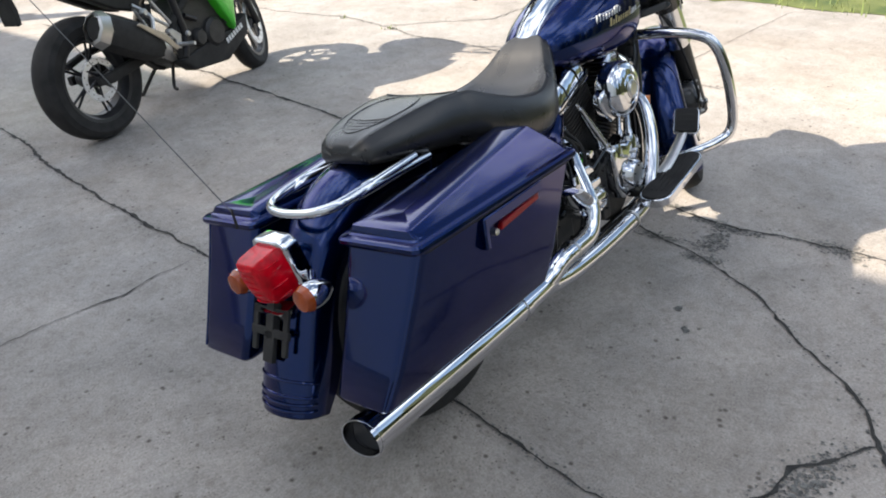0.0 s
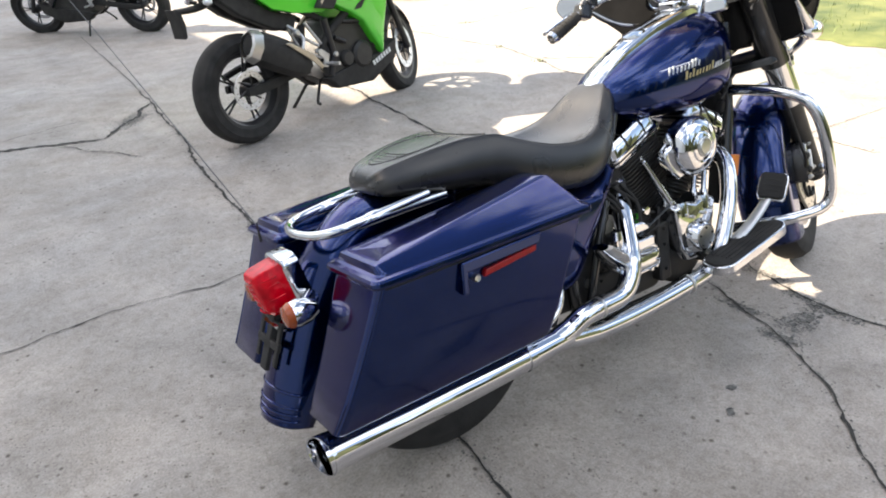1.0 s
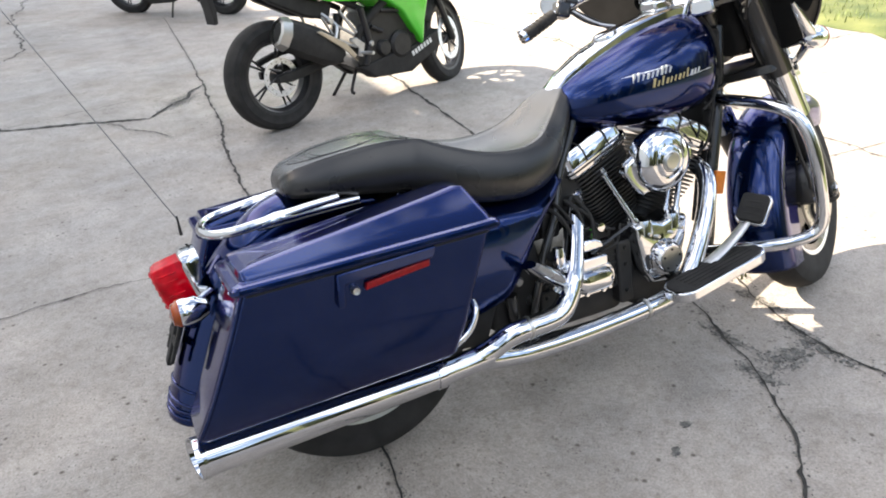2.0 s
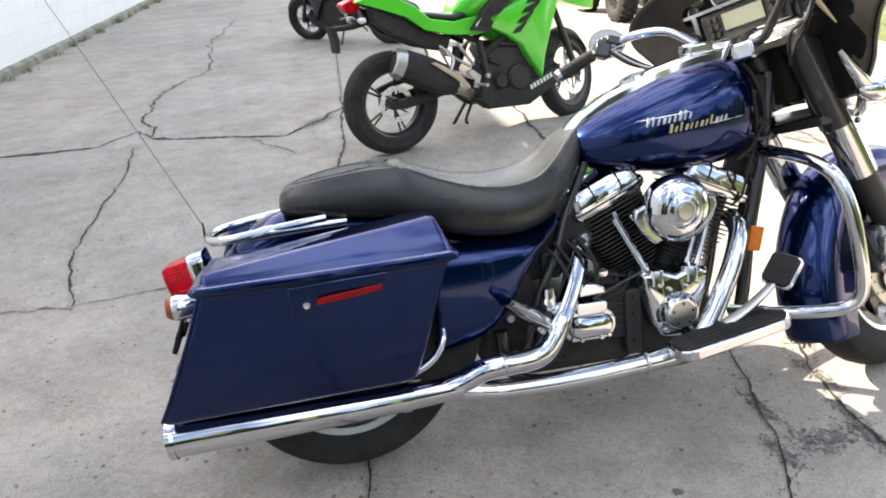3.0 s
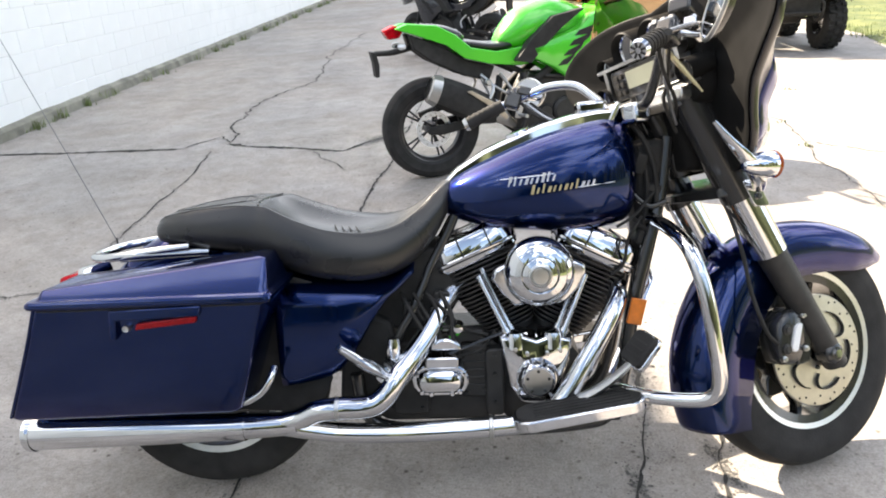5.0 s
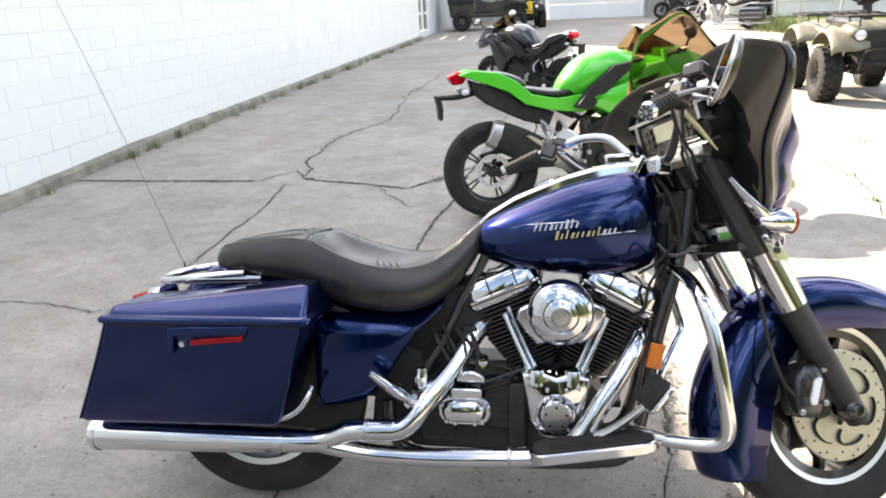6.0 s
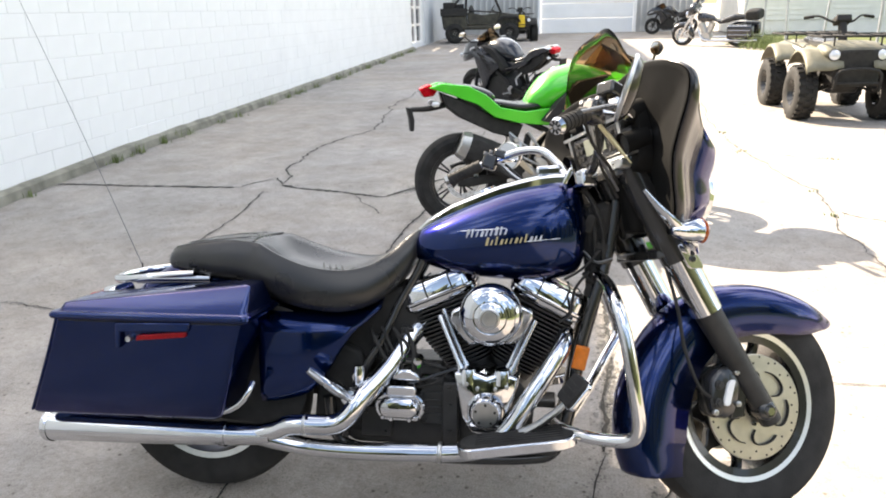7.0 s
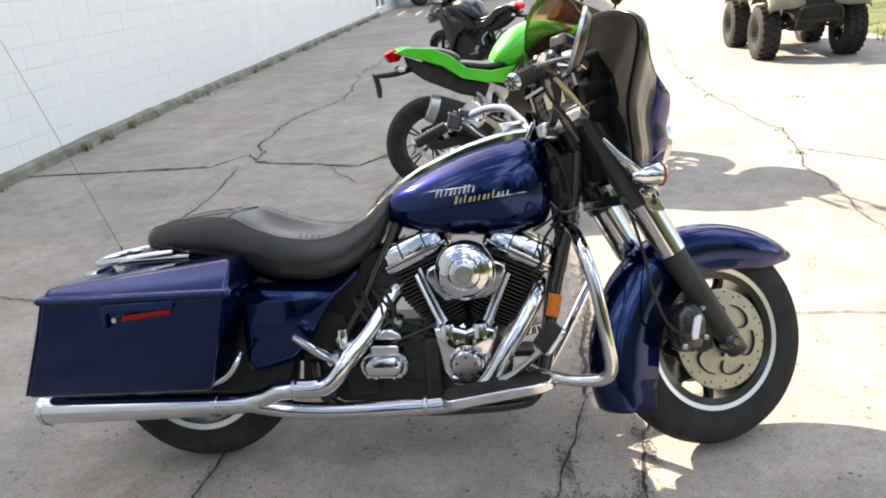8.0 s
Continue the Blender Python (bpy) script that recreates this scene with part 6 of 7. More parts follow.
for s in (-1, 1):
    ahead = 0.034 if s < 0 else 0.0
    a, b = Vector((0.842 + ahead, s * 0.402, 1.006)), Vector((0.935 + ahead, s * 0.350, 1.050))
    bm = B()
    rod(bm, a, b, 0.0185, 20)
    grip = part("grip", bm, M_RUBBER, bar, "ribbed black rubber grip", m=STEER_TOP)
    bm = B()
    d = (a - b).normalized()
    rod(bm, a, a + d * 0.012, 0.021, 20, 0.017)
    part("grip_end", bm, M_CHROME, grip, m=STEER_TOP)
    for k in range(8):
        bm = B()
        u = d.orthogonal().normalized()
        v = d.cross(u)
        w = u * math.cos(k * math.pi / 4) + v * math.sin(k * math.pi / 4)
        rod(bm, a + d * 0.0125 + w * 0.006, a + d * 0.0125 + w * 0.016, 0.0022, 6)
        part("end_slot", bm, M_BLACK, grip, m=STEER_TOP)
    for k in range(6):
        bm = B()
        rod(bm, a + (b - a) * (0.08 + 0.14 * k), a + (b - a) * (0.12 + 0.14 * k), 0.0205, 18)
        part("grip_ring", bm, M_RUBBER, grip, m=STEER_TOP)
    bm = B()
    box(bm, (0.962 + ahead, s * 0.336, 1.060), (0.048, 0.042, 0.050), (0, 20, -25 * s))
    box(bm, (0.992 + ahead, s * 0.316, 1.082), (0.045, 0.034, 0.030), (0, 20, -25 * s))
    part("switch_box", bm, M_BLACKGLOSS, bar, m=STEER_TOP, bevel=0.008)
    for k in range(3):
        bm = B()
        box(bm, (0.942 + ahead + 0.02 * k, s * (0.322 + 0.002 * k), 1.084 + 0.006 * k), (0.012, 0.012, 0.012), (0, 20, -25 * s))
        part("switch", bm, M_GREY, bar, m=STEER_TOP, bevel=0.002)
    bm = B()
    tube(bm, [(1.010 + ahead, s * 0.345, 1.066), (0.995 + ahead, s * 0.385, 1.066), (0.95 + ahead, s * 0.420, 1.052), (0.875 + ahead, s * 0.445, 1.028)], [0.012, 0.011, 0.009, 0.010], 12, 5, 0.6)
    part("lever", bm, M_BLACKGLOSS if s < 0 else M_CHROME, bar, "black lever" if s < 0 else "chrome lever", m=STEER_TOP)
    mir = new("mirror")
    mir.parent = bike
    mir["label"] = "chrome mirror on a short stem"
    bm = B()
    tube(bm, [(1.00, s * 0.33, 1.07), (1.03, s * 0.355, 1.055), (1.045, s * 0.40, 1.045), (1.03, s * 0.445, 1.06)] if s < 0 else [(1.00, 0.33, 1.07), (1.03, 0.35, 1.07), (1.075, 0.37, 1.075)], 0.007, 10, 4)
    part("stem", bm, M_CHROME, mir, m=STEER_TOP)
    mm = STEER_TOP @ (pose(1.012, -0.468, 1.082, 22.0, 19.1, -21.9) @ Matrix.Diagonal((0.9, 0.88, 1.03, 1)) if s < 0 else pose(1.05, 0.395, 1.095, 10, -10, 14) @ Matrix.Diagonal((1, 0.85, 0.62, 1)))
    bm = B()
    lathe(bm, [(0.070, -0.004), (0.073, 0.004), (0.062, 0.018), (0.03, 0.028), (0, 0.03)], mm, 30, "x")
    part("mirror_shell", bm, M_RIM if s < 0 else M_CHROME, mir)
    bm = B()
    lathe(bm, [(0.0, -0.004), (0.070, -0.004)], mm, 30, "x")
    part("mirror_glass", bm, M_CHROME, mir)
    bm = B()
    lathe(bm, [(0.069, -0.0055), (0.0745, -0.0055), (0.0755, 0.001), (0.0735, 0.004), (0.069, -0.0055)], mm, 30, "x")
    part("mirror_rim", bm, M_SATIN, mir)
    for k in range(3):
        bm = B()
        tube(bm, [(0.98 + 0.015 * k, s * 0.320, 1.05), (1.02 + 0.02 * k, s * (0.28 - 0.02 * k), 1.00 - 0.01 * k), (1.11, s * (0.20 - 0.02 * k), 0.955), (1.18, s * 0.11, 0.93 - 0.02 * k)], 0.0045, 8, 5)
        part("cable", bm, (M_BLACK, M_STEEL, M_BLACK)[k], bar, m=STEER_TOP)
bm = B()
box(bm, (1.060, -0.318, 1.118), (0.070, 0.050, 0.034), (0, 12, 25))
part("fluid_reservoir", bm, M_BLACKGLOSS, bar, "black brake fluid reservoir", m=STEER_TOP, bevel=0.006)
bm = B()
box(bm, (1.075, -0.330, 1.075), (0.080, 0.030, 0.026), (0, 18, 25))
part("master_cylinder", bm, M_CHROME, bar, "silver master cylinder", m=STEER_TOP, bevel=0.006)
bm = B()
tube(bm, [(1.050, -0.235, 1.072), (1.095, -0.250, 1.012), (1.135, -0.265, 0.955)], [0.0045, 0.0065, 0.002], 10, 4)
part("clutch_tool", bm, M_GOLD, bar, "brass-coloured rod on the bar", m=STEER_TOP)

# ---- the other vehicles ----
M_SLATE = material("dark_fairing", (0.010, 0.012, 0.018), 0.25, 0.0, 0.7, rvary=0.08, scale=8)
M_TAN = material("olive_tan_plastic", (0.135, 0.125, 0.085), 0.5, vary=0.25, scale=5, second=(0.21, 0.195, 0.14))
M_CAMO = material("camouflage_plastic", (0.020, 0.019, 0.014), 0.55, vary=0.6, scale=7, second=(0.060, 0.055, 0.036))
M_YELLOW = material("yellow_plastic", (0.75, 0.50, 0.03), 0.4)
M_MAROON = material("two_tone_maroon", (0.10, 0.03, 0.03), 0.25, 0.2, 0.8)
M_LAMP = material("lamp_glass", (0.75, 0.76, 0.78), 0.12, 0.3, 0.6)
M_SHIELD = material("tan_heat_shield", (0.42, 0.36, 0.28), 0.4, 0.5, vary=0.15, scale=18)
M_SILVER = material("silver_can", (0.55, 0.53, 0.50), 0.35, 0.9, vary=0.1, scale=20)


def spoked(w, mm, n, r0, r1, half, mat, twin=False):
    for k in range(n):
        for q in ((-0.1, 0.1) if twin else (0.0,)):
            b = B()
            a = 2 * math.pi * k / n
            p = Vector((r0 * math.cos(a), 0, r0 * math.sin(a)))
            e = Vector((r1 * math.cos(a + q), 0, r1 * math.sin(a + q)))
            rod(b, p, e, half, 8, half * 0.75)
            part("spoke", b, mat, w, m=mm)


def sportbike(m, paint, dark, label, steer=18.0, group=""):
    """A small faired sport motorcycle on its side stand; x ahead, the rear contact at the origin."""
    t = thing("sport_motorcycle", m, label, "motorcycle", group)
    rake = radians(25)
    fa = Vector((1.33, 0, 0.298))
    st = Matrix.Translation(fa) @ Matrix.Rotation(radians(steer), 4, Vector((-math.sin(rake), 0, math.cos(rake)))) @ Matrix.Translation(-fa)
    for nm, c, mm0, r, rim, h in (("rear_wheel", Vector((0, 0, 0.312)), None, 0.312, 0.218, 0.070), ("front_wheel", fa, st, 0.298, 0.218, 0.055)):
        w, mm = wheel(t, nm, c, mm0, r, rim, h, 5, M_WHEELGREY, M_WHEELGREY, "wheel with black tyre and thin dark spokes")
        spoked(w, mm, 5, 0.04, 0.200, 0.008, M_WHEELGREY, True)
        b = B()
        lathe(b, [(0.0, -0.075), (0.03, -0.075), (0.04, -0.05), (0.042, 0.05), (0.03, 0.075), (0, 0.075)], mm, 20)
        part("hub", b, M_WHEELGREY, w)
        b = B()
        rd = 0.11 if nm == "rear_wheel" else 0.145
        lathe(b, [(rd * 0.72, -0.066), (rd * 0.72, -0.071), (rd * 1.0, -0.071), (rd * 1.0, -0.066), (rd * 0.72, -0.066)], mm, 40)
        dsc = part("brake_disc", b, M_DISC_BRIGHT, w, "bright steel brake disc")
        for k in range(18):
            a = 2 * math.pi * k / 18
            rr = rd * (0.83 if k % 2 else 0.90)
            b = B()
            lathe(b, [(0.0, -0.0716), (0.0036, -0.0716), (0.0036, -0.0700)], Matrix.Translation((rr * math.cos(a), 0, rr * math.sin(a))), seg=6)
            part("drill_hole", b, M_BLACK, dsc, m=mm)
        for k in range(6):
            b = B()
            a = k * math.pi / 3
            rod(b, (0.03 * math.cos(a), -0.068, 0.03 * math.sin(a)), (rd * 0.80 * math.cos(a + 0.3), -0.068, rd * 0.80 * math.sin(a + 0.3)), 0.006, 6)
            part("disc_arm", b, M_WHEELGREY, dsc, m=mm)
    # swing arm, chain guard, hugger
    for s in (-1, 1):
        b = B()
        skin(b, [[(x, s * y, z) for y, z in rrect(0.085, 0.115, zc - h, zc + h, 0.01, 3)] for x, zc, h in ((-0.04, 0.31, 0.022), (0.05, 0.31, 0.03), (0.30, 0.345, 0.028), (0.50, 0.38, 0.035))])
        part("swing_arm", b, M_BLACK, t)
    b = B()
    tube(b, [(-0.05, 0.09, 0.38), (0.12, 0.09, 0.42), (0.35, 0.09, 0.42)], 0.02, 8, 3)
    part("chain_guard", b, M_BLACK, t)
    # engine block, frame spars, belly
    b = B()
    skin(b, [[(x, y, z) for x, z in ((0.52, 0.26), (0.62, 0.20), (0.98, 0.20), (1.06, 0.34), (1.00, 0.56), (0.66, 0.60), (0.54, 0.44))] for y in (-0.15, 0.15)])
    eng = part("engine", b, M_ENGINE, t, "black engine", bevel=0.03)
    for c, r in (((0.84, -0.155, 0.36), 0.085), ((0.70, -0.155, 0.36), 0.05)):
        b = B()
        lathe(b, [(0, -0.03), (r * 0.8, -0.028), (r, -0.012), (r, 0.02)], Matrix.Translation(c), 28)
        part("engine_cover", b, M_ENGINE, eng)
    for s in (-1, 1):
        b = B()
        tube(b, [(1.18, s * 0.07, 0.86), (0.95, s * 0.14, 0.74), (0.70, s * 0.15, 0.60), (0.55, s * 0.13, 0.48), (0.52, s * 0.12, 0.34)], 0.026, 10, 4)
        part("frame_spar", b, M_BLACK, t)
        b = B()
        tube(b, [(0.60, s * 0.12, 0.60), (0.30, s * 0.10, 0.74), (0.0, s * 0.08, 0.83)], 0.018, 10, 3)
        part("subframe", b, M_BLACK, t)
        b = B()
        prism(b, [(0.46, 0.44), (0.50, 0.455), (0.56, 0.41), (0.535, 0.335), (0.50, 0.345), (0.51, 0.39)], s * 0.15, s * 0.162)
        part("heel_plate", b, M_ALU, t, bevel=0.003)
        b = B()
        rod(b, (0.53, s * 0.16, 0.36), (0.54, s * 0.26, 0.365), 0.011, 10)
        part("footpeg", b, M_ALU, t)
        b = B()
        tube(b, [(0.30, s * 0.12, 0.62), (0.36, s * 0.17, 0.55), (0.33, s * 0.19, 0.48)], 0.010, 8, 3)
        part("passenger_peg", b, M_ALU, t)
    # silencer on the right
    can = new("silencer")
    can.parent = t
    can["label"] = "dark silencer with a silver end cap"
    b = B()
    pth = [(-0.005, -0.175, 0.560), (0.03, -0.175, 0.546), (0.17, -0.172, 0.480), (0.31, -0.160, 0.412), (0.39, -0.145, 0.372)]
    tube(b, pth, [0.062, 0.073, 0.078, 0.070, 0.044], 8, 4, 1.25)
    part("can", b, M_BLACK, can)
    b = B()
    tube(b, [(-0.045, -0.175, 0.578), (-0.038, -0.175, 0.575), (0.012, -0.175, 0.554)], [0.054, 0.066, 0.0765], 8, 1, 1.25, caps=False)
    part("end_cap", b, M_SILVER, can)
    b = B()
    tube(b, [(-0.036, -0.175, 0.574), (-0.030, -0.175, 0.572)], 0.046, 8, 1, 1.25)
    part("outlet", b, M_BLACK, can)
    b = B()
    tube(b, [(0.28, -0.162, 0.428), (0.42, -0.14, 0.358), (0.50, -0.10, 0.30), (0.70, -0.05, 0.19)], [0.060, 0.044, 0.024, 0.024], 18, 4, 1.1)
    part("link_pipe", b, M_SILVER, can)
    b = B()
    prism(b, [(0.17, 0.545), (0.20, 0.548), (0.36, 0.455), (0.43, 0.372), (0.41, 0.355), (0.33, 0.43)], -0.246, -0.236)
    part("heat_shield", b, M_SHIELD, can, "tan heat shield", bevel=0.004)
    # tubes, springs and small castings behind the rider's foot
    for a_, b_, r_ in (((0.30, -0.12, 0.60), (0.50, -0.14, 0.47), 0.009), ((0.30, -0.12, 0.60), (0.36, -0.14, 0.47), 0.008), ((0.42, -0.13, 0.62), (0.52, -0.14, 0.48), 0.010), ((0.36, -0.14, 0.47), (0.50, -0.15, 0.40), 0.008), ((0.44, -0.08, 0.60), (0.40, -0.08, 0.42), 0.024), ((0.56, -0.15, 0.62), (0.60, -0.155, 0.40), 0.022), ((0.60, -0.155, 0.40), (0.56, -0.15, 0.28), 0.020), ((0.70, -0.16, 0.585), (0.90, -0.16, 0.56), 0.016), ((0.62, -0.16, 0.50), (0.70, -0.165, 0.46), 0.014)):
        b = B()
        rod(b, a_, b_, r_, 10)
        part("bracket_tube", b, M_ALU if r_ < 0.011 else M_WHEELGREY, t)
    for c_, r_ in (((0.335, -0.155, 0.575), 0.020), ((0.47, -0.160, 0.445), 0.014), ((0.60, -0.170, 0.405), 0.018), ((0.985, -0.158, 0.42), 0.045)):
        b = B()
        lathe(b, [(0, -0.014), (r_ * 0.7, -0.014), (r_, -0.006), (r_, 0.014)], Matrix.Translation(c_), 16)
        part("cap", b, M_ALU if r_ < 0.03 else M_ENGINE, t)
    # lower cowl
    b = B()
    out = [(0.50, 0.27), (0.60, 0.19), (0.92, 0.17), (1.16, 0.28), (1.18, 0.40), (0.98, 0.34), (0.72, 0.31)]
    for s in (-1, 1):
        b = B()
        skin(b, [[(0.85 + (x - 0.85) * k, s * y, 0.27 + (z - 0.27) * k) for x, z in out] for y, k in ((0.08, 1.0), (0.155, 1.0), (0.168, 0.93))])
        cowl = part("lower_cowl", b, M_BLACK, t, "black lower cowl", bevel=0.006)
        if s < 0:
            b = B()
            for k in range(7):
                box(b, (0.93 + 0.026 * k, -0.171, 0.285 + 0.009 * k), (0.017, 0.004, 0.030), (0, -20, 0))
            part("maker_mark", b, M_WHITE, cowl)
    # side fairing panels with vents
    for s in (-1, 1):
        sf = new("side_fairing")
        sf.parent = t
        sf["label"] = "side fairing panel with slanted vents"
        b = B()
        out = [(0.570, 0.765), (0.602, 0.700), (0.730, 0.635), (0.842, 0.560), (0.922, 0.44), (1.002, 0.335), (1.030, 0.47), (1.082, 0.62), (1.130, 0.76), (1.162, 0.86), (1.082, 0.95), (0.986, 0.93), (0.922, 0.86), (0.826, 0.83), (0.682, 0.79)]
        skin(b, [[(0.90 + (x - 0.90) * k, s * (y - 0.06 * max(0, x - 1.0)), 0.68 + (z - 0.68) * k) for x, z in out] for y, k in ((0.12, 1.0), (0.185, 1.0), (0.205, 0.95), (0.212, 0.85))])
        part("panel", b, paint, sf, bevel=0.005)
        for k in range(4):
            b = B()
            x0, z0 = 0.770 + 0.036 * k, 0.640 + 0.056 * k
            ln = 0.10 + 0.018 * k
            prism(b, [(x0, z0), (x0 + ln * 0.6, z0 + 0.004), (x0 + ln, z0 + 0.045), (x0 + ln + 0.012, z0 + 0.066), (x0 + 0.03, z0 + 0.030)], s * 0.19, s * 0.2155)
            part("vent", b, M_BLACK, sf)
        b = B()
        prism(b, [(0.50, 0.690), (0.61, 0.820), (0.74, 0.930), (0.95, 0.965), (0.80, 0.865), (0.66, 0.740), (0.60, 0.670)], s * 0.13, s * 0.212)
        part("dark_inset", b, M_BLACK, sf, bevel=0.004)
    # tank
    b = B()
    loft_x(b, [(0.44, 0, 0.06, 0.775, 0.82), (0.48, 0, 0.10, 0.755, 0.885), (0.57, 0, 0.145, 0.74, 0.975), (0.72, 0, 0.165, 0.74, 1.03), (0.86, 0, 0.155, 0.76, 1.02), (0.98, 0, 0.11, 0.80, 0.975), (1.06, 0, 0.06, 0.83, 0.93)], 2.4)
    part("tank", b, paint, t)
    # rider's seat, tail and passenger pad
    b = B()
    loft_x(b, [(0.20, 0, 0.09, 0.80, 0.825), (0.26, 0, 0.125, 0.775, 0.825), (0.38, 0, 0.135, 0.755, 0.805), (0.50, 0, 0.105, 0.755, 0.805), (0.60, 0, 0.07, 0.775, 0.825)], 2.8)
    part("seat", b, M_VINYL, t, "black seat")
    b = B()
    loft_x(b, [(-0.14, 0, 0.05, 0.895, 0.925), (-0.05, 0, 0.10, 0.875, 0.935), (0.08, 0, 0.115, 0.85, 0.925), (0.18, 0, 0.10, 0.82, 0.89), (0.22, 0, 0.07, 0.82, 0.86)], 2.8)
    part("passenger_pad", b, M_VINYL, t)
    for s in (-1, 1):
        b = B()
        out = [(-0.205, 0.920), (-0.13, 0.945), (0.04, 0.925), (0.15, 0.865), (0.24, 0.785), (0.40, 0.752), (0.62, 0.772), (0.68, 0.745), (0.70, 0.690), (0.56, 0.655), (0.36, 0.680), (0.20, 0.725), (0.09, 0.810), (-0.06, 0.868)]
        skin(b, [[(x, s * (y - 0.09 * max(0, 0.2 - x)), z) for x, z in out] for y in (0.06, 0.135, 0.148)])
        part("tail_panel", b, paint, t, bevel=0.006)
        b = B()
        out = [(-0.12, 0.885), (0.08, 0.80), (0.22, 0.715), (0.40, 0.665), (0.36, 0.575), (0.20, 0.62), (0.0, 0.72), (-0.10, 0.80)]
        skin(b, [[(x, s * y, z) for x, z in out] for y in (0.03, 0.105)])
        part("under_tail", b, M_BLACK, t, bevel=0.01)
    b = B()
    prism(b, [(-0.262, 0.912), (-0.19, 0.940), (-0.14, 0.908), (-0.17, 0.866), (-0.235, 0.860)], -0.055, 0.055)
    part("tail_lamp", b, M_RED, t, "red tail lamp", bevel=0.01)
    b = B()
    tube(b, [(-0.08, 0, 0.81), (-0.20, 0, 0.785), (-0.315, 0, 0.785)], [0.035, 0.030, 0.026], 10, 3, 0.6)
    arm = part("plate_arm", b, M_BLACK, t, "black plate holder")
    b = B()
    prism(b, [(-0.345, 0.800), (-0.315, 0.795), (-0.300, 0.72), (-0.305, 0.655), (-0.325, 0.650), (-0.330, 0.73)], -0.05, 0.05)
    part("plate_holder", b, M_BLACK, arm, bevel=0.004)
    for s in (-1, 1):
        sg = new("turn_signal")
        sg.parent = t
        b = B()
        tube(b, [(-0.16, s * 0.03, 0.81), (-0.17, s * 0.09, 0.815)], 0.010, 8, 2)
        part("stalk", b, M_BLACK, sg)
        b = B()
        lathe(b, [(0, 0.028), (0.015, 0.018), (0.020, -0.008), (0.012, -0.024), (0, -0.028)], pose(-0.165, s * 0.085, 0.818), 14, "x")
        part("lens", b, M_LAMP, sg)
    # nose, screen, mirrors
    b = B()
    skin(b, [[(x, y, z) for y, z in ((-w, zc - h), (-w * 1.1, zc), (-w * 0.75, zc + h), (0, zc + h * 1.15), (w * 0.75, zc + h), (w * 1.1, zc), (w, zc - h), (0, zc - h * 1.1))] for x, w, zc, h in ((1.10, 0.155, 0.92, 0.09), (1.25, 0.165, 0.89, 0.12), (1.40, 0.135, 0.84, 0.11), (1.52, 0.075, 0.78, 0.07), (1.56, 0.03, 0.765, 0.03))])
    part("nose", b, paint, t, sharp=50)
    b = B()
    rings = []
    for k in range(9):
        q = -1 + k / 4
        rings.append([(1.33 - 0.10 * q * q - 0.36 * u, 0.13 * q * (1 - 0.25 * u), 0.99 - 0.06 * q * q + 0.165 * u * (1 - 0.5 * q * q)) for u in (0, 0.35, 0.7, 1.0)])
    skin(b, rings, caps=False, closed=False)
    sc = part("screen", b, M_SMOKE, t, "smoked screen", solid=0.003, sharp=70)
    sc.visible_shadow = False
    for s in (-1, 1):
        mr = new("mirror")
        mr.parent = t
        b = B()
        tube(b, [(1.24, s * 0.13, 0.99), (1.22, s * 0.22, 1.06), (1.20, s * 0.28, 1.10)], 0.008, 8, 3)
        part("stem", b, M_BLACK, mr)
        b = B()
        lathe(b, [(0.0, -0.012), (0.05, -0.010), (0.056, 0.0), (0.03, 0.025), (0, 0.03)], pose(1.19, s * 0.31, 1.115) @ Matrix.Diagonal((1, 1.4, 0.8, 1)), 20, "x")
        part("housing", b, M_BLACK, mr)
        b = B()
        lathe(b, [(0.0, -0.0135), (0.046, -0.0125)], pose(1.19, s * 0.31, 1.115) @ Matrix.Diagonal((1, 1.4, 0.8, 1)), 20, "x")
        part("mirror_glass", b, M_CHROME, mr)
        fs = new("turn_signal")
        fs.parent = t
        b = B()
        tube(b, [(1.36, s * 0.13, 0.84), (1.35, s * 0.21, 0.845)], 0.009, 8, 2)
        part("stalk", b, M_BLACK, fs)
        b = B()
        lathe(b, [(0, 0.028), (0.018, 0.018), (0.023, -0.008), (0.012, -0.026), (0, -0.03)], pose(1.35, s * 0.23, 0.846), 14, "x")
        part("lens", b, M_LAMP, fs)
        b = B()
        prism(b, [(1.30, 0.86), (1.43, 0.80), (1.50, 0.775), (1.44, 0.845)], s * 0.098, s * 0.150)
        part("headlamp", b, M_LAMP, t, "slanted headlamp", bevel=0.008)
    # fork, mudguard, bars
    for s in (-1, 1):
        b = B()
        rod(b, (1.35, s * 0.09, 0.285), (1.12, s * 0.09, 0.86), 0.024, 14, 0.020)
        part("fork_leg", b, M_WHEELGREY, t, "dark fork leg", m=st)
        b = B()
        tube(b, [(1.12, s * 0.09, 0.93), (1.06, s * 0.20, 0.955), (1.00, s * 0.33, 0.95)], [0.014, 0.014, 0.018], 10, 3)
        part("bar", b, M_BLACK, t, m=st)
        b = B()
        tube(b, [(1.08, s * 0.24, 0.965), (1.08, s * 0.31, 0.97), (1.03, s * 0.38, 0.96)], [0.010, 0.008, 0.006], 8, 3)
        part("lever", b, M_ALU, t, m=st)
    b = B()
    rings = []
    for k in range(13):
        a = radians(30 + 120 * k / 12)
        rings.append([(1.33 + (0.318 - 0.07 * (abs(q) ** 2)) * math.cos(a), 0.068 * q, 0.298 + (0.318 - 0.07 * abs(q) ** 2) * math.sin(a)) for q in (-1, -0.8, -0.4, 0, 0.4, 0.8, 1)])
    skin(b, rings, caps=False, closed=False)
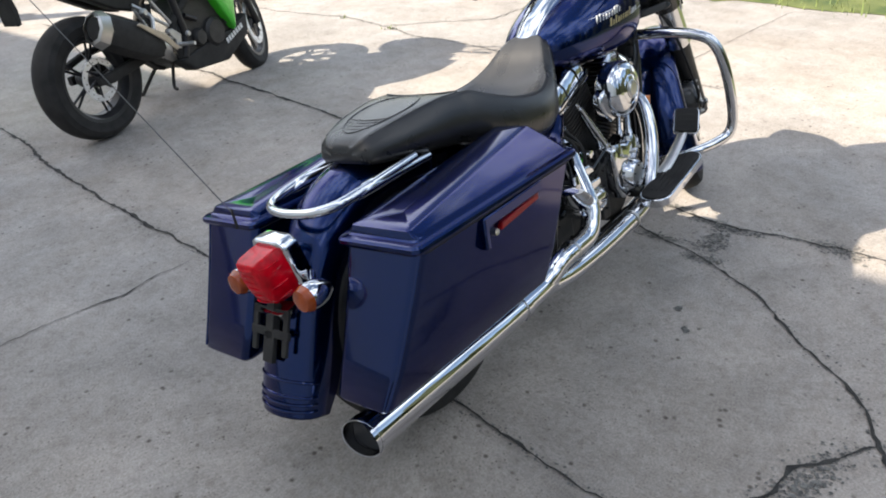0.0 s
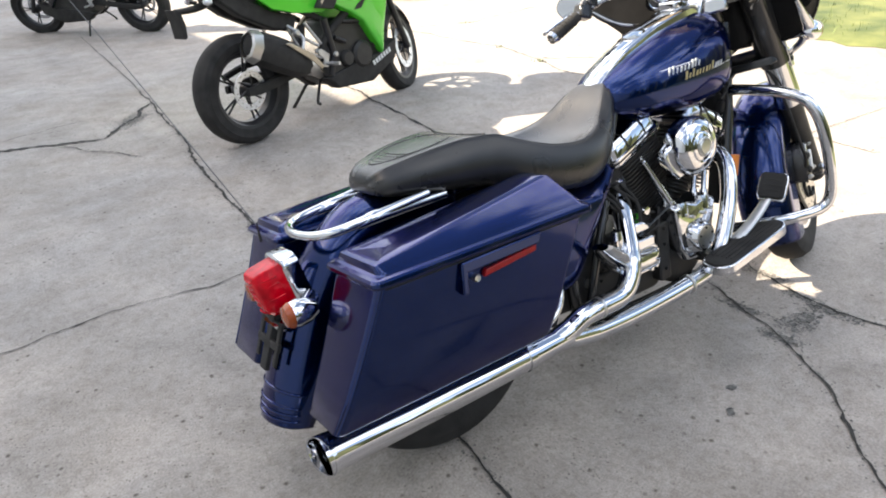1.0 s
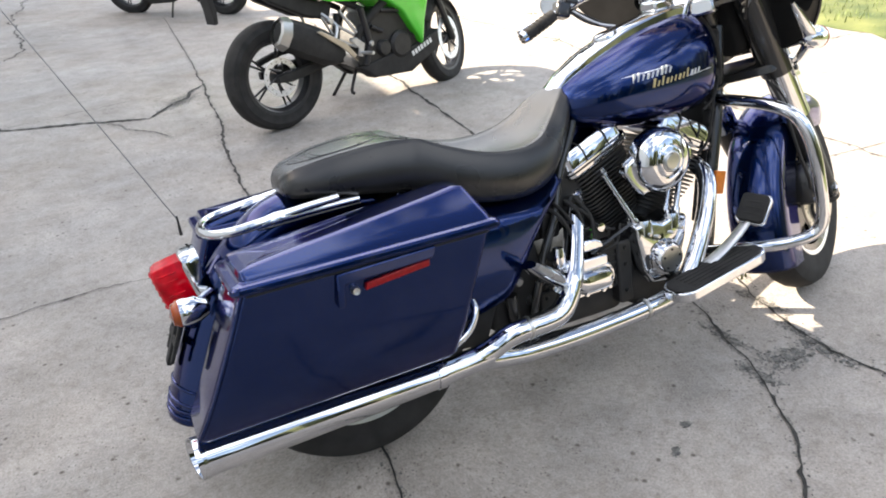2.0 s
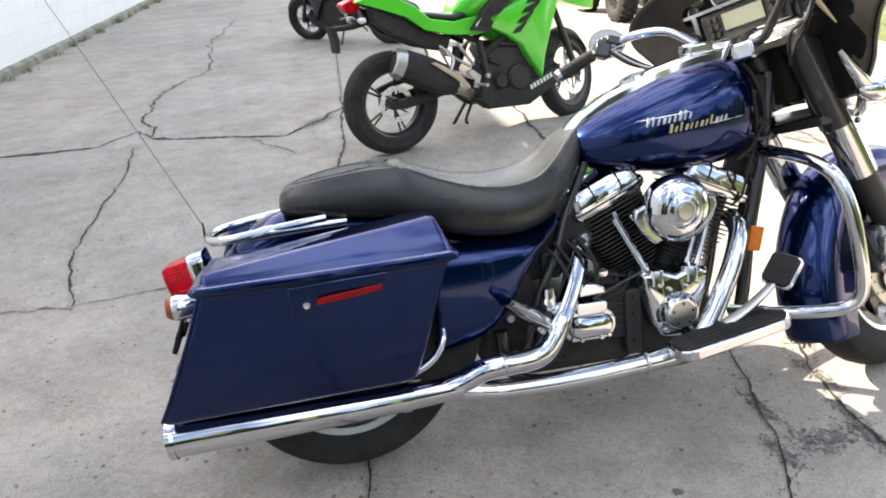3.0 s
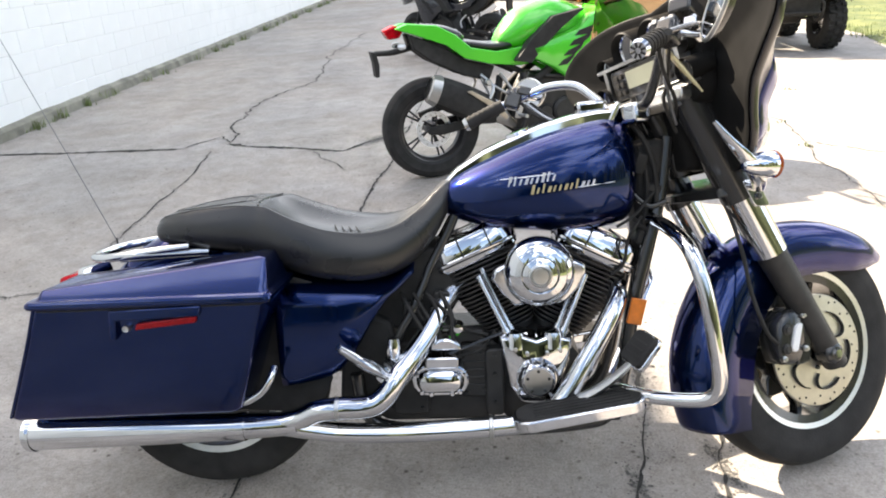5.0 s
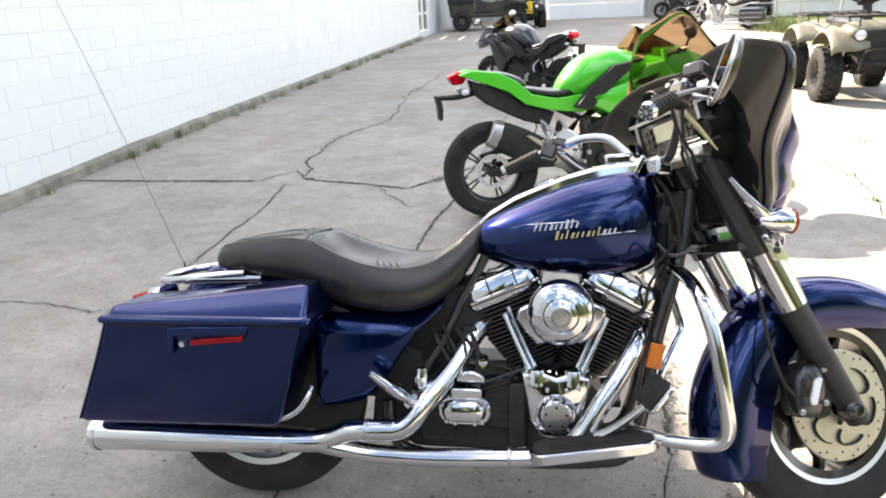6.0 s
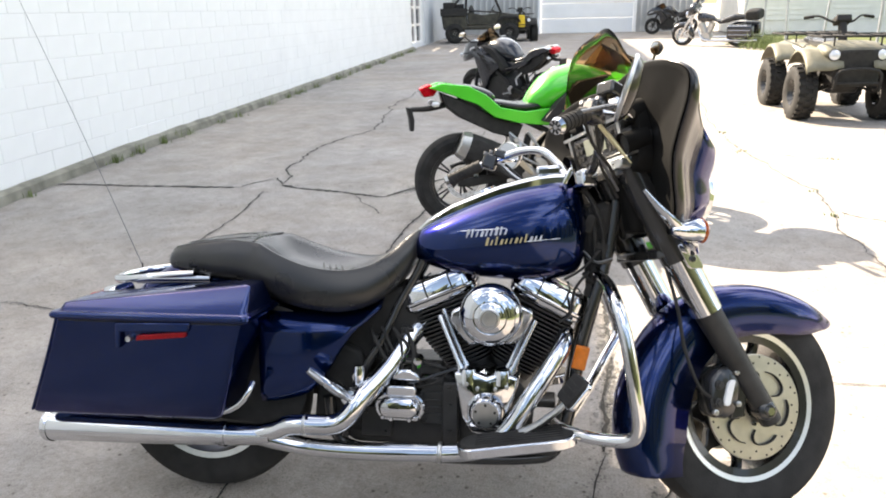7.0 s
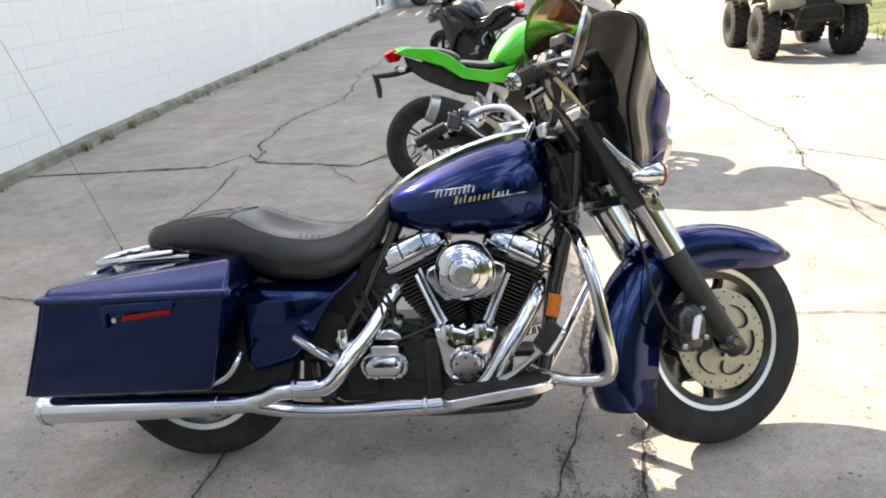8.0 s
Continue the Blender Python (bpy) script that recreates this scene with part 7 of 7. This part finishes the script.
    part("mudguard", b, M_BLACK, t, m=st, solid=0.004)
    b = B()
    box(b, (1.22, 0, 0.97), (0.06, 0.2, 0.08), (0, -25, 0))
    part("instrument", b, M_GREY, t, bevel=0.02)
    b = B()
    tube(b, [(0.62, 0.10, 0.26), (0.60, 0.22, 0.12), (0.58, 0.30, 0.02)], 0.011, 8, 3)
    part("side_stand", b, M_BLACK, t)
    b = B()
    tube(b, [(0.55, -0.05, 0.25), (0.46, -0.10, 0.14), (0.47, -0.11, 0.12)], 0.010, 8, 3)
    part("stand_spring", b, M_BLACK, t)
    return t


green = sportbike(pose(0.296, 2.655, gz(2.655, 0.3), 0, 0, 20.5) @ pose(0, 0, 0, -2.5, 0, 0) @ Matrix.Scale(1.02, 4), M_GREEN, M_BLACK, "lime green sport motorcycle with black cowls on its stand", 22)
sportbike(pose(0.67, 7.36, gz(7.36) - 0.01, 0, 0, 138) @ pose(0, 0, 0, -8, 0, 0), M_SLATE, M_BLACK, "black sport motorcycle parked on its side stand", 10)
sportbike(pose(5.0, 27.6, gz(27.6), 0, 0, 172) @ pose(0, 0, 0, -8, 0, 0), M_SLATE, M_BLACK, "black sport motorcycle parked by the garage", 10)


def fat_wheel(parent, c, r, half, rim_r, m=None):
    """A knobbly balloon tyre on a dark rim."""
    w = new("wheel")
    w.parent = parent
    w["label"] = "knobbly off-road wheel"
    mm = (m or Matrix()) @ Matrix.Translation(c)
    b = B()
    h = half
    lathe(b, [(rim_r, -h * 0.8), (rim_r + 0.03, -h), (r - 0.06, -h * 1.02), (r - 0.025, -h * 0.86), (r - 0.012, 0), (r - 0.025, h * 0.86), (r - 0.06, h * 1.02), (rim_r + 0.03, h), (rim_r, h * 0.8)], mm, 32)
    tyre = part("tyre", b, M_RUBBER, w)
    b = B()
    for k in range(22):
        a = 2 * math.pi * k / 22
        for q in (-0.62, 0.0, 0.62):
            aa = a + (0.14 if q else 0)
            box(b, (0, 0, 0), (0.035, h * 0.42, 0.045))
            bmesh.ops.transform(b, verts=b.verts[-8:], matrix=mm @ Matrix.Rotation(-aa, 4, "Y") @ Matrix.Translation((r - 0.012 - 0.012 * abs(q), q * h, 0)))
            b.verts.ensure_lookup_table()
    part("tread", b, M_RUBBER, tyre)["kind"] = "stuff"
    b = B()
    lathe(b, [(0, -h * 0.45), (0.035, -h * 0.45), (0.05, -h * 0.35), (rim_r * 0.8, -h * 0.4), (rim_r, -h * 0.85), (rim_r + 0.006, -h * 0.8), (rim_r, 0), (rim_r, h * 0.8), (0, h * 0.5)], mm, 24)
    rim = part("rim", b, M_BLACKGLOSS, w)
    for k in range(4):
        b = B()
        a = k * math.pi / 2 + 0.4
        lathe(b, [(0, -h * 0.5), (0.012, -h * 0.5), (0.012, -h * 0.3)], mm @ Matrix.Translation((0.055 * math.cos(a), 0, 0.055 * math.sin(a))), 8)
        part("lug_nut", b, M_SATIN, rim)
    return w


def quad(m, body, label, name="all_terrain_vehicle"):
    """A four-wheeled utility quad; x ahead, the origin on the ground midway."""
    t = thing(name, m, label, "quad")
    for x in (-0.63, 0.63):
        for s in (-1, 1):
            fat_wheel(t, (x, s * 0.48, 0.32), 0.328, 0.12, 0.155)
    b = B()
    skin(b, [[(x, y, z) for x, z in ((-0.62, 0.30), (0.60, 0.30), (0.72, 0.42), (0.55, 0.62), (-0.45, 0.62), (-0.66, 0.45))] for y in (-0.17, 0.17)])
    part("chassis", b, M_ENGINE, t, "black chassis and engine", bevel=0.03)
    for s in (-1, 1):
        for x0, sg in ((0.63, 1), (-0.63, -1)):
            b = B()
            rings = []
            for k in range(11):
                a = radians(28 + 118 * k / 10) if sg > 0 else radians(152 - 118 * k / 10)
                rr = 0.43
                rings.append([(x0 + rr * math.cos(a) * 1.05, s * y, 0.40 + rr * math.sin(a) * 1.02 - dz) for y, dz in ((0.16, -0.03), (0.30, 0.0), (0.47, 0.0), (0.54, 0.015), (0.555, 0.045))])
            skin(b, rings, caps=False, closed=False)
            part("mudguard", b, body, t, "moulded mudguard", solid=0.012, sharp=60)
        b = B()
        box(b, (0.0, s * 0.30, 0.32), (0.50, 0.20, 0.03))
        part("foot_tray", b, M_BLACK, t, bevel=0.01)
        for k in range(2):
            b = B()
            rod(b, (0.50 + 0.14 * k, s * 0.15, 0.40), (0.60 + 0.05 * k, s * 0.36, 0.31), 0.014, 8)
            part("suspension_arm", b, M_BLACK, t)
        b = B()
        tube(b, [(0.62, s * 0.22, 0.66), (0.62, s * 0.30, 0.34)], 0.03, 10, 4)
        part("shock", b, M_BLACK, t)
        lm = pose(0.955, s * 0.255, 0.775, 0, -8, 12 * s)
        b = B()
        lathe(b, [(0.066, -0.06), (0.070, 0.0), (0.060, 0.012)], lm, 22, "x")
        lp = part("headlamp", b, M_BLACK, t, "round headlamp")
        b = B()
        lathe(b, [(0.0, 0.02), (0.04, 0.016), (0.060, 0.006)], lm, 22, "x")
        part("glass", b, M_LAMP, lp)
    b = B()
    loft_x(b, [(-0.98, 0, 0.38, 0.70, 0.82), (-0.80, 0, 0.44, 0.66, 0.88), (-0.45, 0, 0.34, 0.58, 0.87), (-0.1, 0, 0.20, 0.55, 0.82), (0.25, 0, 0.20, 0.55, 0.86), (0.55, 0, 0.34, 0.66, 0.92), (0.80, 0, 0.37, 0.70, 0.91), (0.93, 0, 0.34, 0.72, 0.86), (0.96, 0, 0.26, 0.75, 0.82)], 3.0)
    part("body", b, body, t, "moulded body")
    b = B()
    loft_x(b, [(-0.62, 0, 0.14, 0.84, 0.90), (-0.50, 0, 0.17, 0.82, 0.94), (-0.20, 0, 0.16, 0.80, 0.92), (0.12, 0, 0.12, 0.80, 0.91), (0.20, 0, 0.09, 0.80, 0.88)], 2.8)
    part("seat", b, M_VINYL, t, "black seat")
    b = B()
    skin(b, [[(x, y, z) for y, z in rrect(-w, w, 0.42, 0.83, 0.05, 3)] for x, w in ((0.70, 0.30), (0.95, 0.25), (0.985, 0.17))])
    part("grille", b, M_BLACK, t)
    b = B()
    tube(b, [(0.85, -0.26, 0.36), (1.02, -0.24, 0.40), (1.06, -0.20, 0.60), (1.06, 0.20, 0.60), (1.02, 0.24, 0.40), (0.85, 0.26, 0.36)], 0.018, 10, 4)
    tube(b, [(1.05, -0.22, 0.46), (1.05, 0.22, 0.46)], 0.015, 10, 2)
    part("bumper", b, M_BLACK, t, "black tubular bumper")
    for x0, x1, hw, z in ((0.45, 0.98, 0.42, 0.98), (-1.02, -0.42, 0.44, 0.96)):
        b = B()
        tube(b, [(x0, -hw, z), (x1, -hw, z), (x1, hw, z), (x0, hw, z), (x0, -hw, z)], 0.013, 8, 1)
        for k in range(1, 6):
            y = -hw + 2 * hw * k / 6
            rod(b, (x0, y, z), (x1, y, z), 0.009, 8)
        for y in (-hw * 0.6, hw * 0.6):
            for x in (x0 + 0.1, x1 - 0.1):
                rod(b, (x, y, z), (x, y, z - 0.12), 0.010, 8)
        part("rack", b, M_BLACK, t, "black tube rack")
    hb = new("handlebar")
    hb.parent = t
    b = B()
    tube(b, [(0.16, -0.40, 1.17), (0.20, -0.24, 1.19), (0.30, -0.10, 1.12), (0.30, 0.10, 1.12), (0.20, 0.24, 1.19), (0.16, 0.40, 1.17)], 0.013, 10, 4)
    part("bar", b, M_BLACK, hb)
    b = B()
    box(b, (0.28, 0, 1.14), (0.16, 0.18, 0.09), (0, -25, 0))
    rod(b, (0.30, 0, 1.12), (0.42, 0, 0.85), 0.05, 12)
    part("pod", b, M_BLACK, hb, bevel=0.02)
    for s in (-1, 1):
        b = B()
        rod(b, (0.14, s * 0.40, 1.17), (0.175, s * 0.29, 1.185), 0.02, 10)
        part("grip", b, M_RUBBER, hb)
    return t


quad(pose(4.15, 8.13, gz(8.13) - 0.01, 0, 0, -88.5), M_TAN, "tan utility quad with black racks and knobbly tyres")
fq = quad(pose(-1.25, 25.3, gz(25.3) - 0.06, 0, 0, -80), M_BLACK, "small black and yellow utility quad")
b = B()
prism(b, [(-0.12, 0.55), (0.12, 0.55), (0.10, 0.95), (-0.10, 0.95)], 0.99, 1.07, "x")
part("front_shroud", b, M_YELLOW, fq, "yellow front shroud", bevel=0.02)


def utv(m):
    """An open side-by-side buggy with a roll cage and a cargo bed."""
    t = thing("side_by_side", m, "camouflage side-by-side buggy with an open roll cage", "buggy")
    for x in (-0.95, 0.98):
        for s in (-1, 1):
            fat_wheel(t, (x, s * 0.62, 0.33), 0.335, 0.13, 0.17)
    b = B()
    skin(b, [[(x, y, z) for x, z in ((-1.35, 0.45), (1.30, 0.42), (1.42, 0.62), (1.30, 0.92), (0.62, 1.02), (0.50, 0.60), (-0.50, 0.58), (-0.55, 0.92), (-1.42, 0.92))] for y in (-0.62, 0.62)])
    part("body", b, M_CAMO, t, "camouflage body", bevel=0.05)
    b = B()
    box(b, (-0.98, 0, 0.96), (0.92, 1.30, 0.10))
    for s in (-1, 1):
        box(b, (-0.98, s * 0.62, 1.06), (0.92, 0.05, 0.22))
    box(b, (-1.42, 0, 1.06), (0.05, 1.28, 0.22))
    part("cargo_bed", b, M_BLACK, t, bevel=0.01)
    for s in (-1, 1):
        b = B()
        tube(b, [(0.72, s * 0.58, 0.95), (0.35, s * 0.55, 1.75), (0.25, s * 0.54, 1.86), (-0.35, s * 0.54, 1.88), (-0.50, s * 0.55, 1.80), (-0.58, s * 0.58, 0.95)], 0.028, 10, 4)
        part("cage_tube", b, M_BLACK, t, "black cage tube")
        b = B()
        loft_x(b, [(-0.45, s * 0.28, 0.20, 0.60, 1.20), (-0.36, s * 0.28, 0.22, 0.60, 1.28), (-0.26, s * 0.28, 0.21, 0.62, 1.15), (-0.22, s * 0.28, 0.22, 0.60, 0.78), (0.10, s * 0.28, 0.22, 0.60, 0.76), (0.16, s * 0.28, 0.2, 0.62, 0.70)], 3)
        part("seat", b, M_VINYL, t)
        b = B()
        lathe(b, [(0, 0.02), (0.08, 0.01), (0.09, -0.03)], pose(1.40, s * 0.42, 0.80), 18, "x")
        part("headlamp", b, M_LAMP, t)
        b = B()
        tube(b, [(0.70, s * 0.60, 1.00), (0.10, s * 0.60, 1.04), (-0.52, s * 0.60, 1.10)], 0.024, 8, 3)
        part("side_rail", b, M_BLACK, t)
        b = B()
        prism(b, [(-0.48, 0.60), (0.52, 0.62), (0.60, 0.98), (0.05, 0.92), (-0.50, 1.02)], s * 0.60, s * 0.64)
        part("door_panel", b, M_CAMO, t, bevel=0.015)
        b = B()
        tube(b, [(-0.55, s * 0.56, 1.80), (-1.05, s * 0.56, 1.15)], 0.024, 8, 2)
        part("rear_brace", b, M_BLACK, t)
        b = B()
        tube(b, [(1.30, s * 0.40, 0.42), (1.52, s * 0.38, 0.55), (1.50, s * 0.34, 0.98), (1.25, s * 0.34, 1.02)], 0.022, 8, 3)
        part("brush_guard", b, M_BLACK, t)
        b = B()
        prism(b, [(0.58, 0.66), (0.75, 0.80), (1.20, 0.80), (1.36, 0.62), (1.36, 0.72), (1.22, 0.90), (0.72, 0.90), (0.55, 0.76)], s * 0.56, s * 0.78)
        part("mudguard", b, M_BLACK, t, bevel=0.02)
    for x, y, sx, sz in ((-1.15, -0.30, 0.40, 0.36), (-0.80, 0.20, 0.34, 0.30), (-1.10, 0.35, 0.30, 0.24)):
        b = B()
        box(b, (x, y, 1.01 + sz / 2), (sx, 0.42, sz))
        part("cargo_box", b, M_BLACK, t, bevel=0.02)
    b = B()
    skin(b, [[(x, y, z) for x, y in rrect(-0.48, 0.34, -0.56, 0.56, 0.08, 4)] for z in (1.895, 1.925)])
    part("roof_panel", b, M_BLACK, t, bevel=0.008)
    for x, z in ((0.28, 1.86), (-0.42, 1.87)):
        b = B()
        rod(b, (x, -0.54, z), (x, 0.54, z), 0.026, 10)
        part("cross_tube", b, M_BLACK, t)
    b = B()
    lathe(b, [(0.16, 0), (0.18, 0.015), (0.20, 0), (0.18, -0.015), (0.16, 0)], pose(0.38, 0.28, 1.10, 0, -60, 0), 20, "z")
    rod(b, (0.38, 0.28, 1.10), (0.60, 0.28, 0.95), 0.02, 8)
    part("steering_wheel", b, M_BLACK, t)
    return t


utv(pose(-2.55, 24.7, gz(24.7), 0, 0, 8))


def cruiser(m):
    """A chromed touring motorcycle with bags and a top trunk."""
    t = thing("touring_motorcycle", m, "dark touring motorcycle with chrome engine, guards and bag trim", "motorcycle")
    for nm, x in (("rear_wheel", 0.0), ("front_wheel", 1.62)):
        w, mm = wheel(t, nm, Vector((x, 0, 0.32)), None, 0.32, 0.21, 0.065, 9, M_CHROME, M_CHROME, "wheel with chrome rim")
        spoked(w, mm, 10, 0.04, 0.195, 0.010, M_CHROME)
        b = B()
        lathe(b, [(0, -0.07), (0.05, -0.07), (0.06, 0.07), (0, 0.07)], mm, 18)
        part("hub", b, M_CHROME, w)
    for cx, a0, a1 in ((1.62, 35, 200), (0.0, 60, 190)):
        b = B()
        rings = []
        for k in range(17):
            a = radians(a0 + (a1 - a0) * k / 16)
            rings.append([(cx + (0.36 - 0.09 * q * q) * math.cos(a), 0.085 * math.sin(q * 1.5), 0.32 + (0.36 - 0.09 * q * q) * math.sin(a)) for q in (-1, -0.7, -0.3, 0, 0.3, 0.7, 1)])
        skin(b, rings, caps=False, closed=False)
        part("fender", b, M_SLATE, t, solid=0.006)
    b = B()
    loft_x(b, [(0.64, 0, 0.06, 0.72, 0.80), (0.72, 0, 0.12, 0.70, 0.87), (0.95, 0, 0.17, 0.68, 0.95), (1.10, 0, 0.14, 0.70, 0.94), (1.16, 0, 0.07, 0.76, 0.88)], 2.3)
    part("tank", b, M_SLATE, t)
    b = B()
    loft_x(b, [(-0.2, 0, 0.10, 0.74, 0.86), (0.05, 0, 0.17, 0.72, 0.90), (0.28, 0, 0.18, 0.66, 0.84), (0.5, 0, 0.17, 0.64, 0.76), (0.66, 0, 0.09, 0.72, 0.80)], 2.8)
    part("seat", b, M_VINYL, t)
    for s in (-1, 1):
        b = B()
        loft_x(b, [(-0.50, s * 0.29, 0.09, 0.33, 0.60), (-0.42, s * 0.29, 0.115, 0.30, 0.64), (0.10, s * 0.29, 0.115, 0.30, 0.66), (0.18, s * 0.29, 0.09, 0.33, 0.62)], 4)
        bg = part("saddlebag", b, M_SLATE, t)
        for z in (0.40, 0.52, 0.64):
            b = B()
            rod(b, (-0.48, s * 0.41, z), (0.15, s * 0.41, z), 0.008, 8)
            part("chrome_strip", b, M_CHROME, bg)
        b = B()
        tube(b, [(-0.62, s * 0.25, 0.22), (0.2, s * 0.25, 0.22), (0.9, s * 0.2, 0.22), (1.1, s * 0.15, 0.50)], [0.045, 0.04, 0.028, 0.025], 14, 4)
        part("exhaust", b, M_CHROME, t)
        b = B()
        rod(b, (1.64, s * 0.11, 0.30), (1.24, s * 0.11, 1.02), 0.036, 12)
        part("fork_leg", b, M_CHROME, t)
        b = B()
        tube(b, [(1.20, s * 0.06, 0.68), (1.26, s * 0.34, 0.62), (1.30, s * 0.38, 0.45), (1.22, s * 0.32, 0.30), (1.1, s * 0.1, 0.26)], 0.017, 10, 4)
        part("engine_guard", b, M_CHROME, t)
    b = B()
    loft_x(b, [(-0.62, 0, 0.20, 0.76, 0.98), (-0.55, 0, 0.24, 0.74, 1.02), (-0.30, 0, 0.24, 0.74, 1.02), (-0.24, 0, 0.20, 0.78, 0.98)], 4)
    part("top_trunk", b, M_BLACK, t)
    b = B()
    lathe(b, [(0, -0.15), (0.12, -0.15), (0.14, 0.15), (0, 0.15)], pose(0.89, 0, 0.27), 20)
    for a in (-23, 24):
        lathe(b, [(0, 0.1), (0.085, 0.12), (0.10, 0.34), (0.10, 0.43), (0, 0.44)], Matrix.Translation((0.89, 0, 0.27)) @ Matrix.Rotation(radians(a), 4, "Y"), 16, "z")
    part("engine", b, M_ALU, t)
    b = B()
    loft_x(b, [(1.16, 0, 0.26, 0.98, 1.18), (1.22, 0, 0.30, 0.90, 1.26), (1.34, 0, 0.24, 0.88, 1.20), (1.42, 0, 0.14, 0.86, 1.04)], 2.6)
    part("fairing", b, M_SLATE, t)
    b = B()
    lathe(b, [(0, 0.05), (0.09, 0.03), (0.10, -0.04), (0.05, -0.10)], pose(1.46, 0, 0.90), 20, "x")
    part("headlamp", b, M_CHROME, t)
    b = B()
    tube(b, [(0.98, -0.40, 1.05), (1.08, -0.28, 1.10), (1.18, -0.10, 1.02), (1.18, 0.10, 1.02), (1.08, 0.28, 1.10), (0.98, 0.40, 1.05)], 0.013, 10, 4)
    part("handlebar", b, M_CHROME, t)
    b = B()
    rings = [[(1.42 - 0.12 * q * q - 0.30 * u, 0.27 * q, 0.95 + 0.48 * u * (1 - 0.2 * q * q)) for u in (0, 0.5, 1)] for q in (-1, -0.6, -0.2, 0.2, 0.6, 1)]
    skin(b, rings, caps=False, closed=False)
    sc = part("windscreen", b, M_CLEAR, t, solid=0.003)
    sc.visible_shadow = False
    return t


cruiser(pose(5.40, 20.3, gz(20.5), 0, 0, 150) @ pose(0, 0, 0, -9, 0, 0))

# ---- courses of painted block, the nearest stretch block by block ----
BW, BH, GAP = 0.406, 0.203, 0.0042


def block_mesh(name, w, h):
    bmk = B()
    d = 0.003
    ring = lambda y, i: [(i, y, i), (w - i, y, i), (w - i, y, h - i), (i, y, h - i)]
    skin(bmk, [ring(0.045, 0), ring(0.004, 0), ring(0.0, d)], caps=True)
    bmesh.ops.recalc_face_normals(bmk, faces=bmk.faces)
    me = bpy.data.meshes.new(name)
    bmk.to_mesh(me)
    bmk.free()
    me.materials.append(M_BLOCKPAINT)
    return me


full = block_mesh("block", BW - GAP, BH - GAP)
rb = random.Random(17)
near_lo, near_hi = 3.6, 10.5
count = 0
verts, faces = [], []
for row in range(-2, 20):
    z = 0.07 + row * BH
    u = -4.0 - (BW / 2 if row % 2 else 0)
    while u < WLEN - 0.25:
        w = min(BW, WLEN - u)
        y = 0.0262 + rb.uniform(-0.0022, 0.0018)
        if near_lo < u < near_hi and count < 300 and row < 18 and w > BW - 0.01:
            ob = new("block", full)
            ob.parent = wall
            ob.location = (u, y, z)
            count += 1
        else:
            b0 = len(verts)
            for yy in (0.045, 0.0):
                for a, c in ((0, 0), (w - GAP, 0), (w - GAP, BH - GAP), (0, BH - GAP)):
                    verts.append((u + a, y + yy, z + c))
            faces += [(b0 + 4, b0 + 5, b0 + 6, b0 + 7), (b0, b0 + 1, b0 + 5, b0 + 4), (b0 + 1, b0 + 2, b0 + 6, b0 + 5), (b0 + 2, b0 + 3, b0 + 7, b0 + 6), (b0 + 3, b0, b0 + 4, b0 + 7)]
        u += BW
me = bpy.data.meshes.new("far_blocks")
me.from_pydata(verts, [], faces)
me.materials.append(M_BLOCKPAINT)
ob = new("blocks", me)
ob.parent = wall
ob["kind"] = "stuff"
